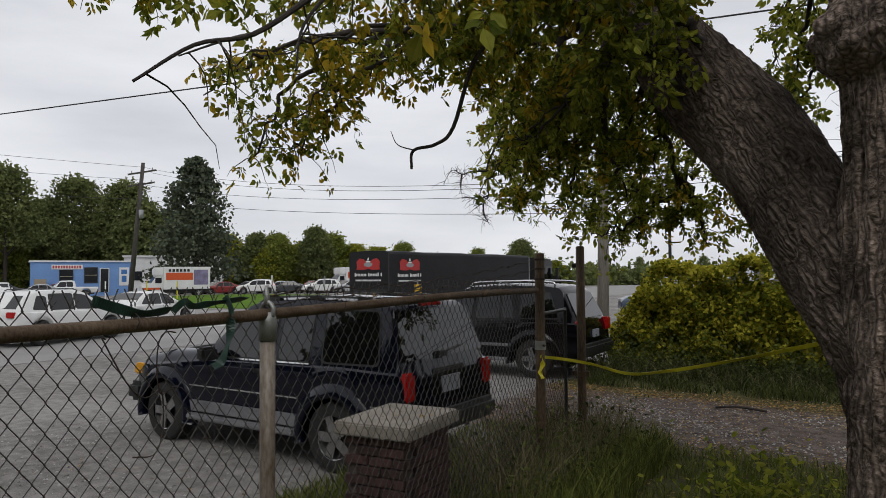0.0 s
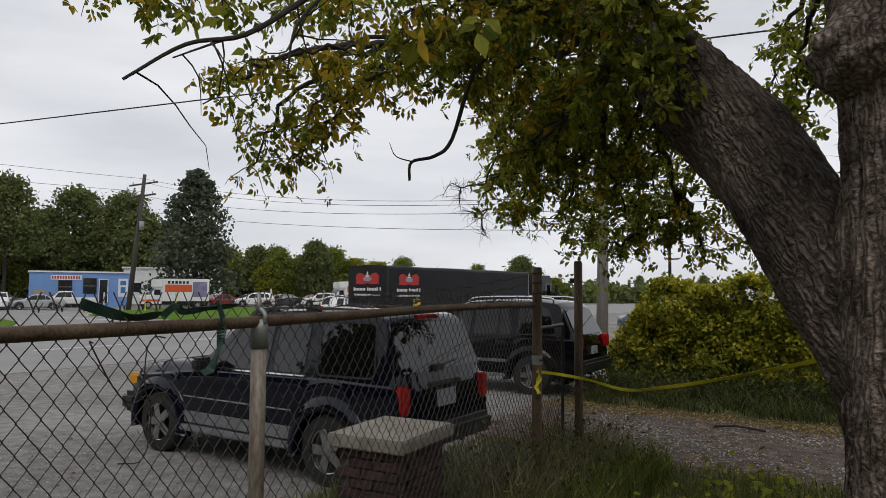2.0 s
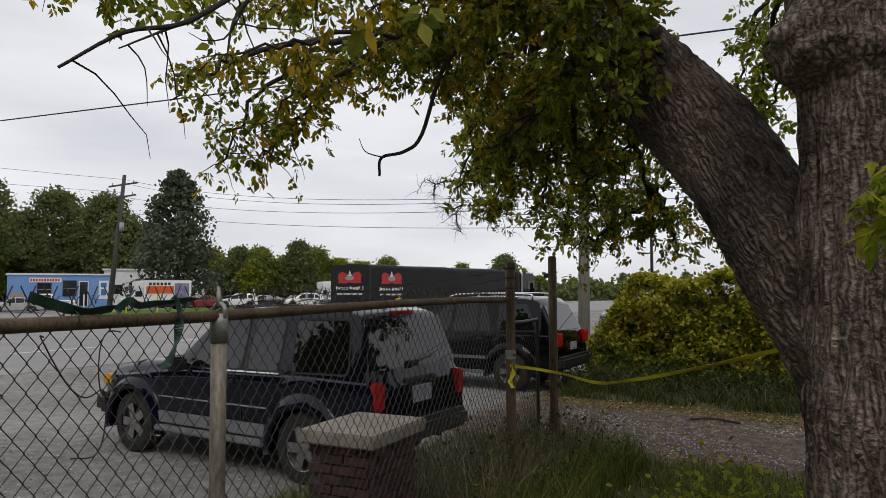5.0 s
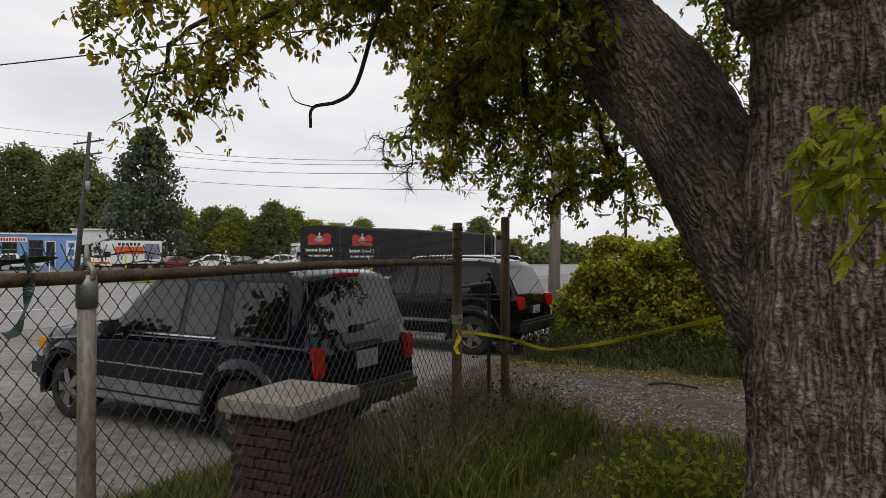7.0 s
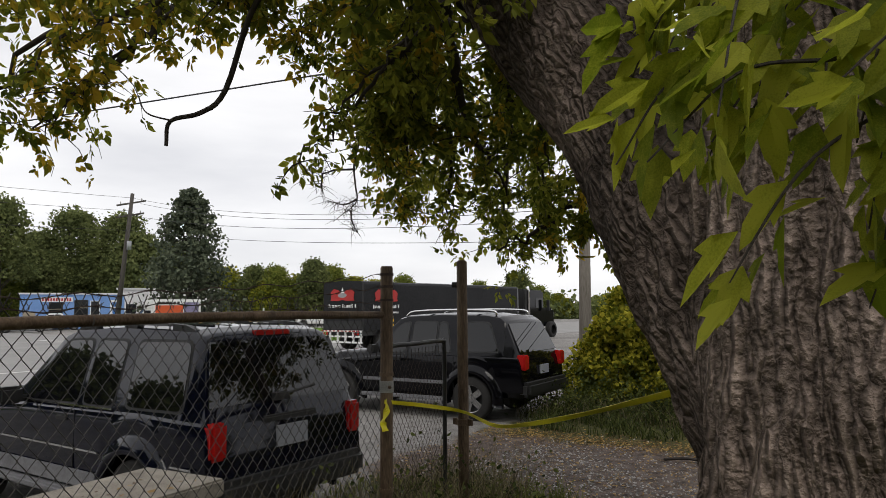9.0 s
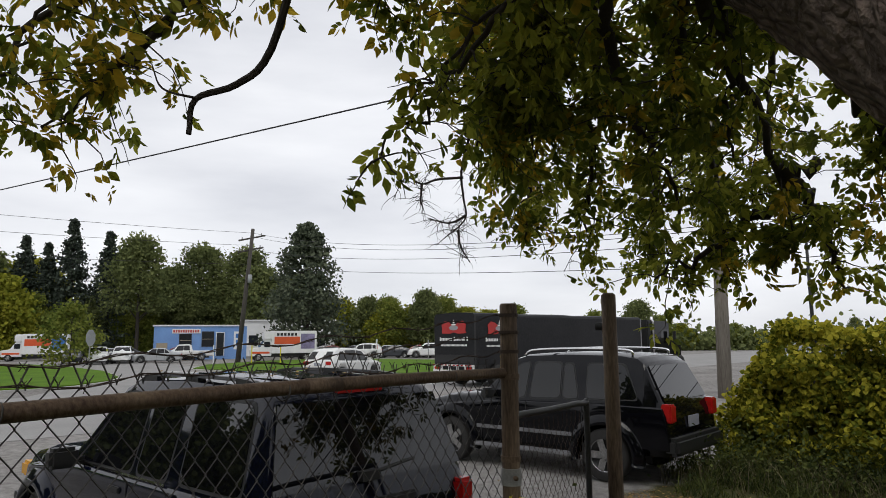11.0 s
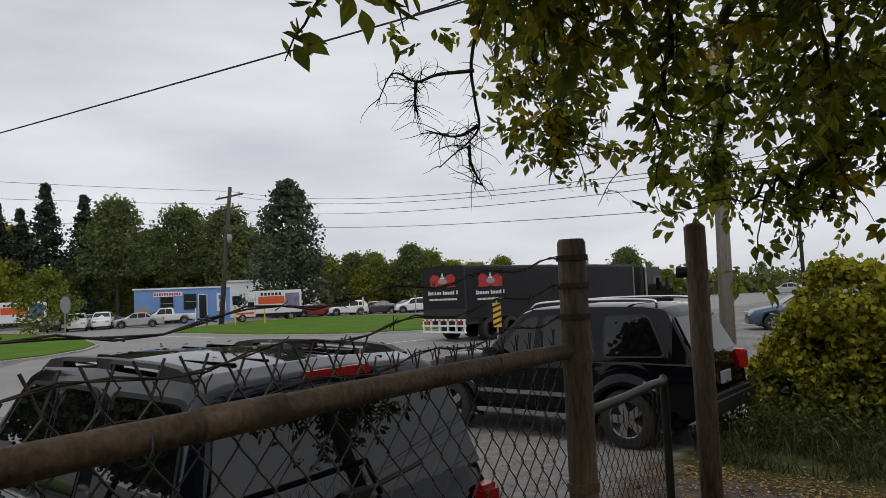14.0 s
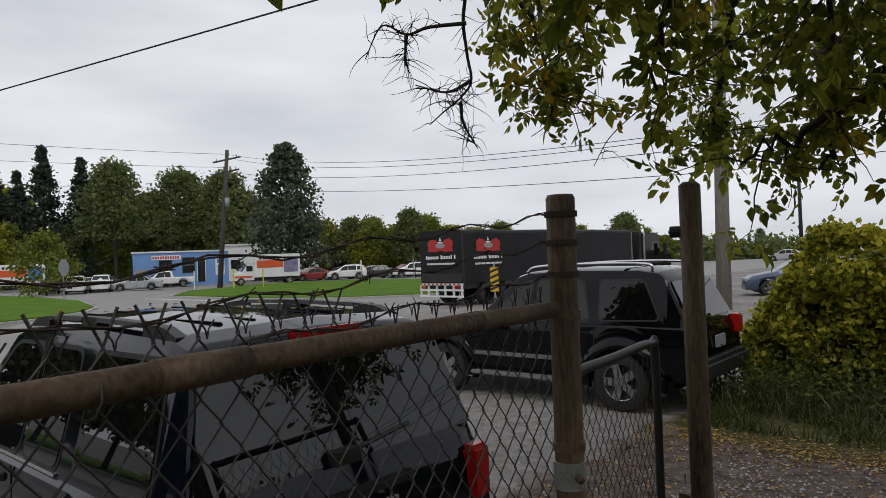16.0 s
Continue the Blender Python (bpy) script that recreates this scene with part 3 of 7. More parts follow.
def roof_rack_rail(y, x0, x1, z):
    """A low flat roof rail with solid ramped ends and a slot under its middle."""
    sh, seen = Shape(), {}
    xs = [x0, x0 + 0.12, x0 + 0.3, (x0 + x1) / 2 - 0.09, (x0 + x1) / 2 + 0.09, x1 - 0.34, x1 - 0.14, x1]
    tops = [-0.01, 0.028, 0.042, 0.05, 0.05, 0.042, 0.024, -0.03]
    for (xa, ta), (xb, tb) in zip(zip(xs, tops), list(zip(xs, tops))[1:]):
        n = 5
        for i in range(n):
            u, v = xa + (xb - xa) * i / n, xa + (xb - xa) * (i + 1) / n
            hu, hv = ta + (tb - ta) * i / n, ta + (tb - ta) * (i + 1) / n
            slot = x0 + 0.3 <= u < (x0 + x1) / 2 - 0.1 or (x0 + x1) / 2 + 0.08 <= u < x1 - 0.35
            lu, lv = (hu - 0.022, hv - 0.022) if slot else (-0.04, -0.04)
            w0, w1 = y - 0.035, y + 0.035
            p = [(u, w0, z + lu), (v, w0, z + lv), (v, w1, z + lv), (u, w1, z + lu), (u, w0 + 0.008, z + hu), (v, w0 + 0.008, z + hv), (v, w1 - 0.008, z + hv), (u, w1 - 0.008, z + hu)]
            ids = []
            for q in p:
                q = tuple(round(c, 4) for c in q)
                if q not in seen:
                    seen[q] = len(sh.v)
                    sh.v.append(q)
                ids.append(seen[q])
            sh.f += [tuple(ids[c] for c in f) for f in ((0, 3, 2, 1), (4, 5, 6, 7), (0, 1, 5, 4), (1, 2, 6, 5), (2, 3, 7, 6), (3, 0, 4, 7))]
    return sh


def car_lamps(car, L, half, z_front, z_rear, x_rear=0.1):
    for s in (1, -1):
        yf, yr = half(L - 0.15) * 0.72, half(x_rear) * 0.78
        part("headlight", Shape().box(L - 0.22, L - 0.02, s * yf - 0.16, s * yf + 0.16, z_front - 0.07, z_front + 0.07), M_HEADLIGHT, car, bevel=0.02)
        part("tail_light", Shape().box(x_rear - 0.06, x_rear + 0.18, s * yr - 0.13, s * yr + 0.16, z_rear - 0.08, z_rear + 0.09), M_RED, car, "red tail light", bevel=0.02)
    part("number_plate", Shape().box(x_rear - 0.05, x_rear - 0.02, -0.16, 0.16, z_rear - 0.12, z_rear + 0.02), M_PLATE, car)


def suv_one():
    """The dark navy four-wheel drive beside the fence."""
    L, W = 4.74, 1.78
    top = [(0.16, 0.62), (0.19, 0.98), (0.25, 1.16), (0.40, 1.66), (0.47, 1.73), (0.62, 1.765), (1.6, 1.79), (2.35, 1.765), (2.55, 1.70), (3.02, 1.26), (3.2, 1.155), (3.9, 1.11), (4.45, 1.02), (4.6, 0.92), (4.68, 0.7), (4.70, 0.55)]
    belt = [(0, 1.05), (0.3, 1.07), (1.0, 1.09), (2.9, 1.06), (3.3, 1.03), (4.3, 0.93), (4.74, 0.8)]
    windows = [[(0.50, 1.14), (1.24, 1.13), (1.28, 1.655), (0.58, 1.66)], [(1.44, 1.12), (1.90, 1.115), (1.90, 1.655), (1.45, 1.655)], [(2.00, 1.115), (2.92, 1.10), (2.55, 1.52), (2.40, 1.645), (2.00, 1.655)]]
    screens = [("rear_window", 0.255, 1.17, 0.405, 1.665, 0.012), ("windscreen", 2.97, 1.30, 2.58, 1.67, 0.09)]
    car, side_y, half = vehicle("four_wheel_drive", pose(0.03, 0.91, 0, 0, 0, 180), "dark navy four-wheel drive with grey cladding parked behind the fence", "car",
                                L, W, top, belt, (1.05, 3.86), 0.365, M_NAVY, windows, screens, sill=0.36, glass=M_GLASS_GREY, detail=2, roof_ratio=0.82, plan=[(0, 0.86), (0.16, 0.955), (0.5, 1.0), (3.9, 1.0), (4.35, 0.95), (4.6, 0.86), (4.74, 0.72)])
    hw = W / 2
    for s in (1, -1):
        for xw in (1.05, 3.86):
            part("wheel_arch_flare", arch_flare(xw, 0.365, 0.405, s * (hw - 0.02), s), M_NAVY, car, smooth=True)
        part("running_board", Shape().box(1.55, 3.36, s * hw - 0.1 if s > 0 else -hw - 0.07, s * hw + 0.07 if s > 0 else -hw + 0.1, 0.33, 0.40), M_GREYPLASTIC, car, "pale grey running board", bevel=0.02)
        part("sill_cladding", Shape().box(1.55, 3.36, s * (hw + 0.004) - 0.012, s * (hw + 0.004) + 0.012, 0.42, 0.56), M_GREYPLASTIC, car, bevel=0.01)
        part("side_moulding", Shape().box(1.55, 3.36, s * (hw + 0.003) - 0.01, s * (hw + 0.003) + 0.01, 0.722, 0.738), M_CHROME, car, "bright side strip", bevel=0.004)
        part("side_moulding", Shape().box(0.3, 0.56, s * (hw - 0.005) - 0.01, s * (hw - 0.005) + 0.01, 0.722, 0.738), M_CHROME, car, "bright side strip", bevel=0.004)
        part("belt_trim", Shape().plate([(x, s * (side_y(x, z) + 0.012), z) for x, z in ((1.42, 1.088), (2.95, 1.073), (2.95, 1.088), (1.42, 1.103))][::-1 if s > 0 else 1], 0.01), M_CHROME, car, "bright strip below the windows")
        part("door_handle", Shape().box(2.06, 2.24, s * (hw - 0.005) - 0.012, s * (hw - 0.005) + 0.02, 0.955, 1.0), M_BLACKPLASTIC, car, bevel=0.008)
        part("door_gap", Shape().box(1.945, 1.953, s * (hw - 0.002) - 0.004, s * (hw - 0.002) + 0.004, 0.45, 1.06), M_BLACKPRINT, car)
        mir = Shape().box(2.80, 2.94, s * (hw + 0.13) - 0.11, s * (hw + 0.13) + 0.11, 1.06, 1.22)
        mir.box(2.86, 2.93, s * (hw - 0.02) - 0.06, s * (hw - 0.02) + 0.08, 1.07, 1.13)
        part("door_mirror", mir, M_BLACKPLASTIC, car, bevel=0.03)
        tl = Shape().box(0.14, 0.29, s * (hw - 0.135) - 0.075, s * (hw - 0.135) + 0.075, 0.79, 1.07)
        part("tail_light", tl, M_RED, car, "tall red tail light", bevel=0.025)
        part("headlight", Shape().box(4.50, 4.68, s * 0.52 - 0.17, s * 0.52 + 0.17, 0.76, 0.90), M_HEADLIGHT, car, bevel=0.03)
        part("indicator_light", Shape().box(4.42, 4.64, s * 0.755 - 0.055, s * 0.755 + 0.055, 0.755, 0.90), M_AMBER, car, "amber corner light", bevel=0.025)
        part("roof_rail", roof_rack_rail(s * 0.61, 0.62, 2.42, 1.765), M_BLACKPLASTIC, car, "flat black roof rail")
    for yy in (-0.36, -0.18, 0.0, 0.18, 0.36):
        part("roof_rib", Shape().box(0.75, 2.3, yy - 0.016, yy + 0.016, 1.77, 1.789), M_NAVY, car, bevel=0.006)
    part("high_brake_light", Shape().box(0.42, 0.50, -0.2, 0.2, 1.69, 1.745), M_RED, car, "red high brake light", bevel=0.012)
    part("rear_bumper", Shape().box(0.06, 0.27, -hw + 0.07, hw - 0.07, 0.42, 0.64), M_BLACKPLASTIC, car, "dark rear bumper", bevel=0.05)
    part("front_bumper", Shape().box(4.45, 4.78, -hw + 0.06, hw - 0.06, 0.40, 0.66), M_BLACKPLASTIC, car, "dark front bumper", bevel=0.06)
    part("number_plate", Shape().box(0.165, 0.185, -0.17, 0.17, 0.80, 0.97), M_PLATE, car, "blank number plate")
    part("tailgate_handle", Shape().box(0.18, 0.24, -0.3, 0.3, 1.0, 1.06), M_BLACKPLASTIC, car, bevel=0.015)
    part("wiper", Shape().tube([(0.24, 0.1, 1.20), (0.27, -0.35, 1.25)], 0.012, 6).box(0.2, 0.26, 0.02, 0.16, 1.17, 1.23), M_BLACKPLASTIC, car)
    part("underside", Shape().box(0.5, 4.4, -0.6, 0.6, 0.28, 0.42), M_BLACKPLASTIC, car)


def suv_two():
    L, W = 4.80, 1.84
    top = [(0.12, 0.65), (0.15, 0.98), (0.20, 1.12), (0.48, 1.68), (0.60, 1.77), (0.9, 1.81), (1.8, 1.82), (2.5, 1.79), (2.68, 1.74), (3.22, 1.27), (3.4, 1.16), (4.1, 1.11), (4.55, 1.0), (4.68, 0.85), (4.74, 0.6)]
    belt = [(0, 1.08), (1.0, 1.10), (3.0, 1.07), (3.5, 1.02), (4.4, 0.94), (4.8, 0.82)]
    windows = [[(0.56, 1.18), (1.36, 1.16), (1.36, 1.66), (0.78, 1.66)], [(1.50, 1.15), (1.76, 1.15), (1.76, 1.66), (1.62, 1.66)], [(1.82, 1.15), (2.36, 1.13), (2.30, 1.67), (1.82, 1.67)], [(2.46, 1.13), (3.12, 1.11), (2.62, 1.63), (2.40, 1.67)]]
    screens = [("rear_window", 0.215, 1.16, 0.46, 1.64, 0.08), ("windscreen", 3.16, 1.32, 2.72, 1.70, 0.09)]
    car, side_y, half = vehicle("sport_utility", pose(-0.96, 7.75, 0, 0, 0, 182), "black sport utility wagon with bright roof rails parked beside the hedge", "car",
                                L, W, top, belt, (1.08, 3.95), 0.375, M_BLACKPAINT, windows, screens, sill=0.36, glass=M_GLASS, detail=2, roof_ratio=0.87)
    hw = W / 2
    for s in (1, -1):
        for xw in (1.08, 3.95):
            part("wheel_arch_flare", arch_flare(xw, 0.375, 0.425, s * (hw - 0.025), s), M_BLACKPAINT, car, smooth=True)
        part("tail_light", Shape().box(0.08, 0.24, s * (hw - 0.145) - 0.10, s * (hw - 0.145) + 0.09, 0.88, 1.13), M_RED, car, "red tail light", bevel=0.02)
        part("headlight", Shape().box(4.50, 4.72, s * 0.62 - 0.2, s * 0.62 + 0.2, 0.74, 0.90), M_HEADLIGHT, car, bevel=0.03)
        part("side_moulding", Shape().box(1.6, 3.4, s * (hw + 0.003) - 0.012, s * (hw + 0.003) + 0.012, 0.60, 0.66), M_GREYPLASTIC, car, bevel=0.008)
        part("running_board", Shape().box(1.6, 3.42, s * hw - 0.05, s * hw + 0.07, 0.32, 0.38), M_GREYPLASTIC, car, bevel=0.015)
        for hx in (1.62, 2.55):
            part("door_handle", Shape().box(hx, hx + 0.2, s * (hw - 0.008) - 0.012, s * (hw - 0.008) + 0.025, 0.98, 1.03), M_BLACKPLASTIC, car, bevel=0.01)
        for gx in (1.42, 2.41, 3.3):
            part("door_gap", Shape().box(gx, gx + 0.008, s * (hw - 0.003) - 0.004, s * (hw - 0.003) + 0.004, 0.45, 1.07), M_BLACKPRINT, car)
        part("door_mirror", Shape().box(3.0, 3.14, s * (hw + 0.12) - 0.11, s * (hw + 0.12) + 0.11, 1.10, 1.26), M_BLACKPLASTIC, car, bevel=0.03)
        part("roof_rail", Shape().tube(curve_points([(0.7, s * 0.64, 1.79), (0.8, s * 0.64, 1.865), (1.6, s * 0.64, 1.885), (2.4, s * 0.64, 1.86), (2.58, s * 0.64, 1.78)], 6), 0.02, 8), M_CHROME, car, "bright roof rail", smooth=True)
    for xx in (1.1, 2.1):
        part("rack_bar", Shape().box(xx - 0.03, xx + 0.03, -0.63, 0.63, 1.855, 1.88), M_BLACKPLASTIC, car, bevel=0.008)
    part("rear_bumper", Shape().box(0.0, 0.22, -hw + 0.05, hw - 0.05, 0.44, 0.68), M_BLACKPLASTIC, car, bevel=0.05)
    part("front_bumper", Shape().box(4.5, 4.80, -hw + 0.1, hw - 0.1, 0.40, 0.66), M_BLACKPLASTIC, car, bevel=0.06)
    part("number_plate", Shape().box(0.10, 0.125, -0.17, 0.17, 0.78, 0.93), M_PLATE, car, "blank number plate")
    part("underside", Shape().box(0.5, 4.4, -0.6, 0.6, 0.28, 0.42), M_BLACKPLASTIC, car)


def sedan(name, m, label, paint, group="", cat="car", rims=None):
    L, W = 4.6, 1.76
    top = [(0.02, 0.5), (0.06, 0.88), (0.2, 0.98), (0.75, 1.02), (1.0, 1.1), (1.55, 1.38), (2.0, 1.43), (2.5, 1.42), (2.75, 1.36), (3.35, 1.0), (3.6, 0.95), (4.3, 0.82), (4.5, 0.68), (4.58, 0.45)]
    belt = [(0, 0.88), (1.2, 0.93), (3.2, 0.89), (3.8, 0.80), (4.6, 0.65)]
    windows = [[(1.15, 0.97), (1.55, 0.96), (1.60, 1.31), (1.52, 1.30)], [(1.62, 0.96), (2.26, 0.95), (2.26, 1.34), (1.68, 1.33)], [(2.34, 0.95), (3.18, 0.93), (2.72, 1.29), (2.34, 1.34)]]
    screens = [("rear_window", 1.04, 1.14, 1.50, 1.37, 0.08), ("windscreen", 3.28, 1.05, 2.80, 1.35, 0.08)]
    car, side_y, half = vehicle(name, m, label, cat, L, W, top, belt, (1.0, 3.72), 0.315, paint, windows, screens, sill=0.2, group=group, roof_ratio=0.74, rims=rims)
    car_lamps(car, L, half, 0.66, 0.78, 0.07)
    for s in (1, -1):
        part("door_mirror", Shape().box(2.95, 3.07, s * 0.94 - 0.08, s * 0.94 + 0.08, 0.92, 1.04), paint, car, bevel=0.02)
        for gx in (1.58, 2.3, 3.25):
            part("door_gap", Shape().box(gx, gx + 0.01, s * 0.876 - 0.004, s * 0.876 + 0.004, 0.3, 0.88), M_BLACKPRINT, car)
    part("bumper", Shape().box(-0.03, 0.2, -0.74, 0.74, 0.32, 0.58), paint, car, bevel=0.05)
    part("underside", Shape().box(0.4, 4.2, -0.6, 0.6, 0.16, 0.3), M_BLACKPLASTIC, car)
    return car


def crossover(name, m, label, paint, group="", cat="car"):
    L, W = 4.55, 1.82
    top = [(0.02, 0.5), (0.06, 0.95), (0.12, 1.08), (0.5, 1.52), (0.8, 1.61), (1.6, 1.65), (2.4, 1.62), (2.65, 1.55), (3.3, 1.13), (3.5, 1.06), (4.2, 0.94), (4.42, 0.8), (4.52, 0.5)]
    belt = [(0, 1.02), (1.2, 1.02), (3.0, 0.98), (3.6, 0.92), (4.55, 0.72)]
    windows = [[(0.62, 1.10), (1.10, 1.08), (1.12, 1.45), (0.85, 1.48)], [(1.22, 1.07), (2.10, 1.06), (2.10, 1.52), (1.24, 1.52)], [(2.18, 1.06), (3.08, 1.03), (2.62, 1.44), (2.18, 1.52)]]
    screens = [("rear_window", 0.16, 1.12, 0.48, 1.49, 0.1), ("windscreen", 3.22, 1.18, 2.70, 1.53, 0.09)]
    car, side_y, half = vehicle(name, m, label, cat, L, W, top, belt, (0.92, 3.62), 0.35, paint, windows, screens, sill=0.28, group=group)
    car_lamps(car, L, half, 0.78, 0.95, 0.07)
    for s in (1, -1):
        part("door_mirror", Shape().box(2.9, 3.02, s * 0.97 - 0.09, s * 0.97 + 0.09, 1.02, 1.16), paint, car, bevel=0.02)
        part("roof_rail", Shape().tube([(0.9, s * 0.62, 1.64), (1.0, s * 0.62, 1.68), (2.2, s * 0.62, 1.68), (2.35, s * 0.62, 1.63)], 0.018, 6), M_BLACKPLASTIC, car)
    part("bumper", Shape().box(-0.03, 0.2, -0.76, 0.76, 0.36, 0.64), M_BLACKPLASTIC, car, bevel=0.05)
    part("underside", Shape().box(0.4, 4.2, -0.6, 0.6, 0.2, 0.36), M_BLACKPLASTIC, car)
    return car


def pickup(name, m, label, paint, group="", cat="pickup"):
    L, W = 5.4, 1.9
    top = [(0.02, 0.6), (0.06, 1.02), (0.1, 1.05), (2.1, 1.07), (2.16, 1.3), (2.25, 1.68), (2.45, 1.74), (3.4, 1.72), (3.6, 1.66), (4.05, 1.2), (4.2, 1.12), (5.1, 1.05), (5.3, 0.9), (5.38, 0.55)]
    belt = [(0, 1.0), (2.0, 1.03), (4.0, 1.04), (5.4, 0.88)]
    windows = [[(2.42, 1.12), (2.98, 1.12), (2.98, 1.6), (2.46, 1.6)], [(3.05, 1.12), (3.92, 1.10), (3.55, 1.58), (3.05, 1.6)]]
    screens = [("rear_window", 2.17, 1.32, 2.24, 1.62, 0.12), ("windscreen", 4.0, 1.25, 3.63, 1.63, 0.09)]
    car, side_y, half = vehicle(name, m, label, cat, L, W, top, belt, (1.2, 4.55), 0.38, paint, windows, screens, sill=0.4, group=group)
    car_lamps(car, L, half, 0.86, 0.88, 0.07)
    part("bumper", Shape().box(-0.08, 0.1, -0.85, 0.85, 0.5, 0.68), M_CHROME, car, bevel=0.03)
    part("underside", Shape().box(0.4, 5.0, -0.6, 0.6, 0.3, 0.5), M_BLACKPLASTIC, car)
    return car


def paint(name, c):
    return plain(name, c, 0.3, 0.0, 0.1, 2.0, coat=0.4)


P_WHITE, P_SILVER, P_RED, P_DARK, P_BLUE = (paint("white_car_paint", (0.72, 0.72, 0.70)), paint("silver_car_paint", (0.38, 0.39, 0.40)), paint("red_car_paint", (0.22, 0.02, 0.018)),
                                            paint("dark_car_paint", (0.035, 0.038, 0.045)), paint("slate_blue_car_paint", (0.05, 0.075, 0.12)))
suv_one()
suv_two()


# ---- semi trailer parked on the road's edge ----
def semi_trailer():
    W, L, z0, z1 = 2.55, 13.2, 0.95, 3.16
    t = empty("semi_trailer", TRAILER, "long black tarpaulin-covered trailer with red and white print, parked", "trailer")
    box = Shape()
    for i, y in enumerate(np.linspace(0, L, 12)):
        pts = [(-W / 2, z0), (-W / 2, z1 - 0.14), (-W / 2 + 0.04, z1 - 0.05), (-W / 2 + 0.14, z1), (0, z1 + 0.05), (W / 2 - 0.14, z1), (W / 2 - 0.04, z1 - 0.05), (W / 2, z1 - 0.14), (W / 2, z0)]
        sag = 0.02 * math.sin(i * 1.7)
        box.v += [(x, float(y), z + (sag if z > z1 - 0.2 else 0)) for x, z in pts]
    k = 9
    box.f = [(i * k + j, i * k + (j + 1) % k, (i + 1) * k + (j + 1) % k, (i + 1) * k + j) for i in range(11) for j in range(k)] + [tuple(range(k))[::-1], tuple(11 * k + j for j in range(k))]
    part("tarpaulin_cover", box, M_TARP, t)
    part("corner_strap", Shape().box(W / 2 - 0.02, W / 2 + 0.012, -0.012, 0.06, z0, z1 - 0.1), M_BLACKPRINT, t)
    part("front_edge_strip", Shape().box(W / 2 + 0.002, W / 2 + 0.016, L - 0.12, L - 0.02, z0, z1 - 0.1), M_GREYPLASTIC, t)
    part("rear_panel", Shape().box(-W / 2 + 0.05, W / 2 - 0.05, -0.015, -0.003, z0 + 0.06, z0 + 0.42), M_BLACKPRINT, t)

    def emblem(mm):
        band = Shape()
        for s in (1, -1):
            pts = [(0.0, 0.02), (s * 0.30, 0.24), (s * 0.62, 0.30), (s * 0.86, 0.14), (s * 0.80, -0.12), (s * 0.86, -0.24), (s * 0.3, -0.26), (0.0, -0.2)]
            c = [mm @ Vector((x * 0.9, -0.014, z)) for x, z in pts]
            band.plate(c if s > 0 else c[::-1], 0.01)
        part("red_emblem", band, M_LOGORED, t, "red winged printed shape")
        disc = Shape().plate([mm @ Vector((0.36 * math.cos(a), -0.022, 0.17 * math.sin(a))) for a in np.linspace(0, 2 * math.pi, 24, endpoint=False)], 0.008)
        disc.plate([mm @ Vector(p) for p in ((-0.07, -0.022, 0.2), (0.07, -0.022, 0.2), (0.0, -0.022, 0.36))], 0.008)
        part("white_oval", disc, M_WHITE, t, "white printed oval")
        ring = Shape().plate([mm @ Vector((0.28 * math.cos(a), -0.027, 0.11 * math.sin(a))) for a in np.linspace(0, 2 * math.pi, 24, endpoint=False)], 0.005)
        part("grey_oval", ring, M_SIGNBACK, t)
        text = Shape()
        for i in range(18):
            if i in (8, 16):
                continue
            x = -0.9 + i * 0.1
            text.box(x, x + 0.07, -0.02, -0.012, -0.56 if i not in (0, 9) else -0.57, -0.44 if i not in (0, 9, 15, 17) else -0.40, mm)
        for i in range(21):
            x = -0.84 + i * 0.08
            text.box(x, x + 0.055, -0.02, -0.012, -0.80, -0.72, mm)
        part("printed_line", text, M_WHITE, t, "bars of white print")["kind"] = "stuff"

    emblem(Matrix.Translation((0, 0, z1 - 0.62)))
    emblem(Matrix.Translation((W / 2 + 0.004, 1.55, z1 - 0.66)) @ pose(0, 0, 0, 0, 0, 90))
    fr = Shape()
    for z in (0.42, 0.68, 0.92):
        fr.box(-W / 2, W / 2, -0.1, 0.0, z - 0.035, z + 0.035)
    for x in (-1.22, -0.75, -0.25, 0.25, 0.75, 1.22):
        fr.box(x - 0.03, x + 0.03, -0.09, -0.01, 0.40, 0.94)
    part("rear_underrun_frame", fr, M_WHITE, t, "white rear bumper frame")
    for x in (-1.1, -0.9, 0.9, 1.1):
        part("tail_light", Shape().turned([(0.001, -0.13), (0.055, -0.125), (0.06, -0.1)], 14, Matrix.Translation((x, 0, 0.8))), M_RED, t)
    tape = Shape()
    for i in range(10):
        tape.box(-W / 2 + i * 0.255, -W / 2 + i * 0.255 + 0.13, -0.108, -0.101, 0.9, 0.95)
    part("reflective_tape", tape, M_RED, t)["kind"] = "stuff"
    part("chassis", Shape().box(-1.1, 1.1, 0.1, L, 0.72, 0.94), M_BLACKPLASTIC, t)
    for y in (1.5, 2.8):
        for s in (1, -1):
            make_wheel(t, s * 1.05, y, 0.48, 0.2, M_WHITE).matrix_basis = pose(s * 1.1, y, 0.48, 0, 0, 90)
    for x in (-0.9, 0.75):
        part("landing_leg", Shape().box(x, x + 0.15, 9.5, 9.65, 0, 0.8), M_BLACKPLASTIC, t)
    # the tractor unit in front
    c = empty("truck_tractor", TRAILER @ pose(0, L + 0.35, 0), "dark truck tractor unit with tall exhaust stacks", "truck")
    part("cab", Shape().box(-1.15, 1.15, 0.9, 3.0, 0.7, 3.0), M_BLACKPAINT, c, bevel=0.12)
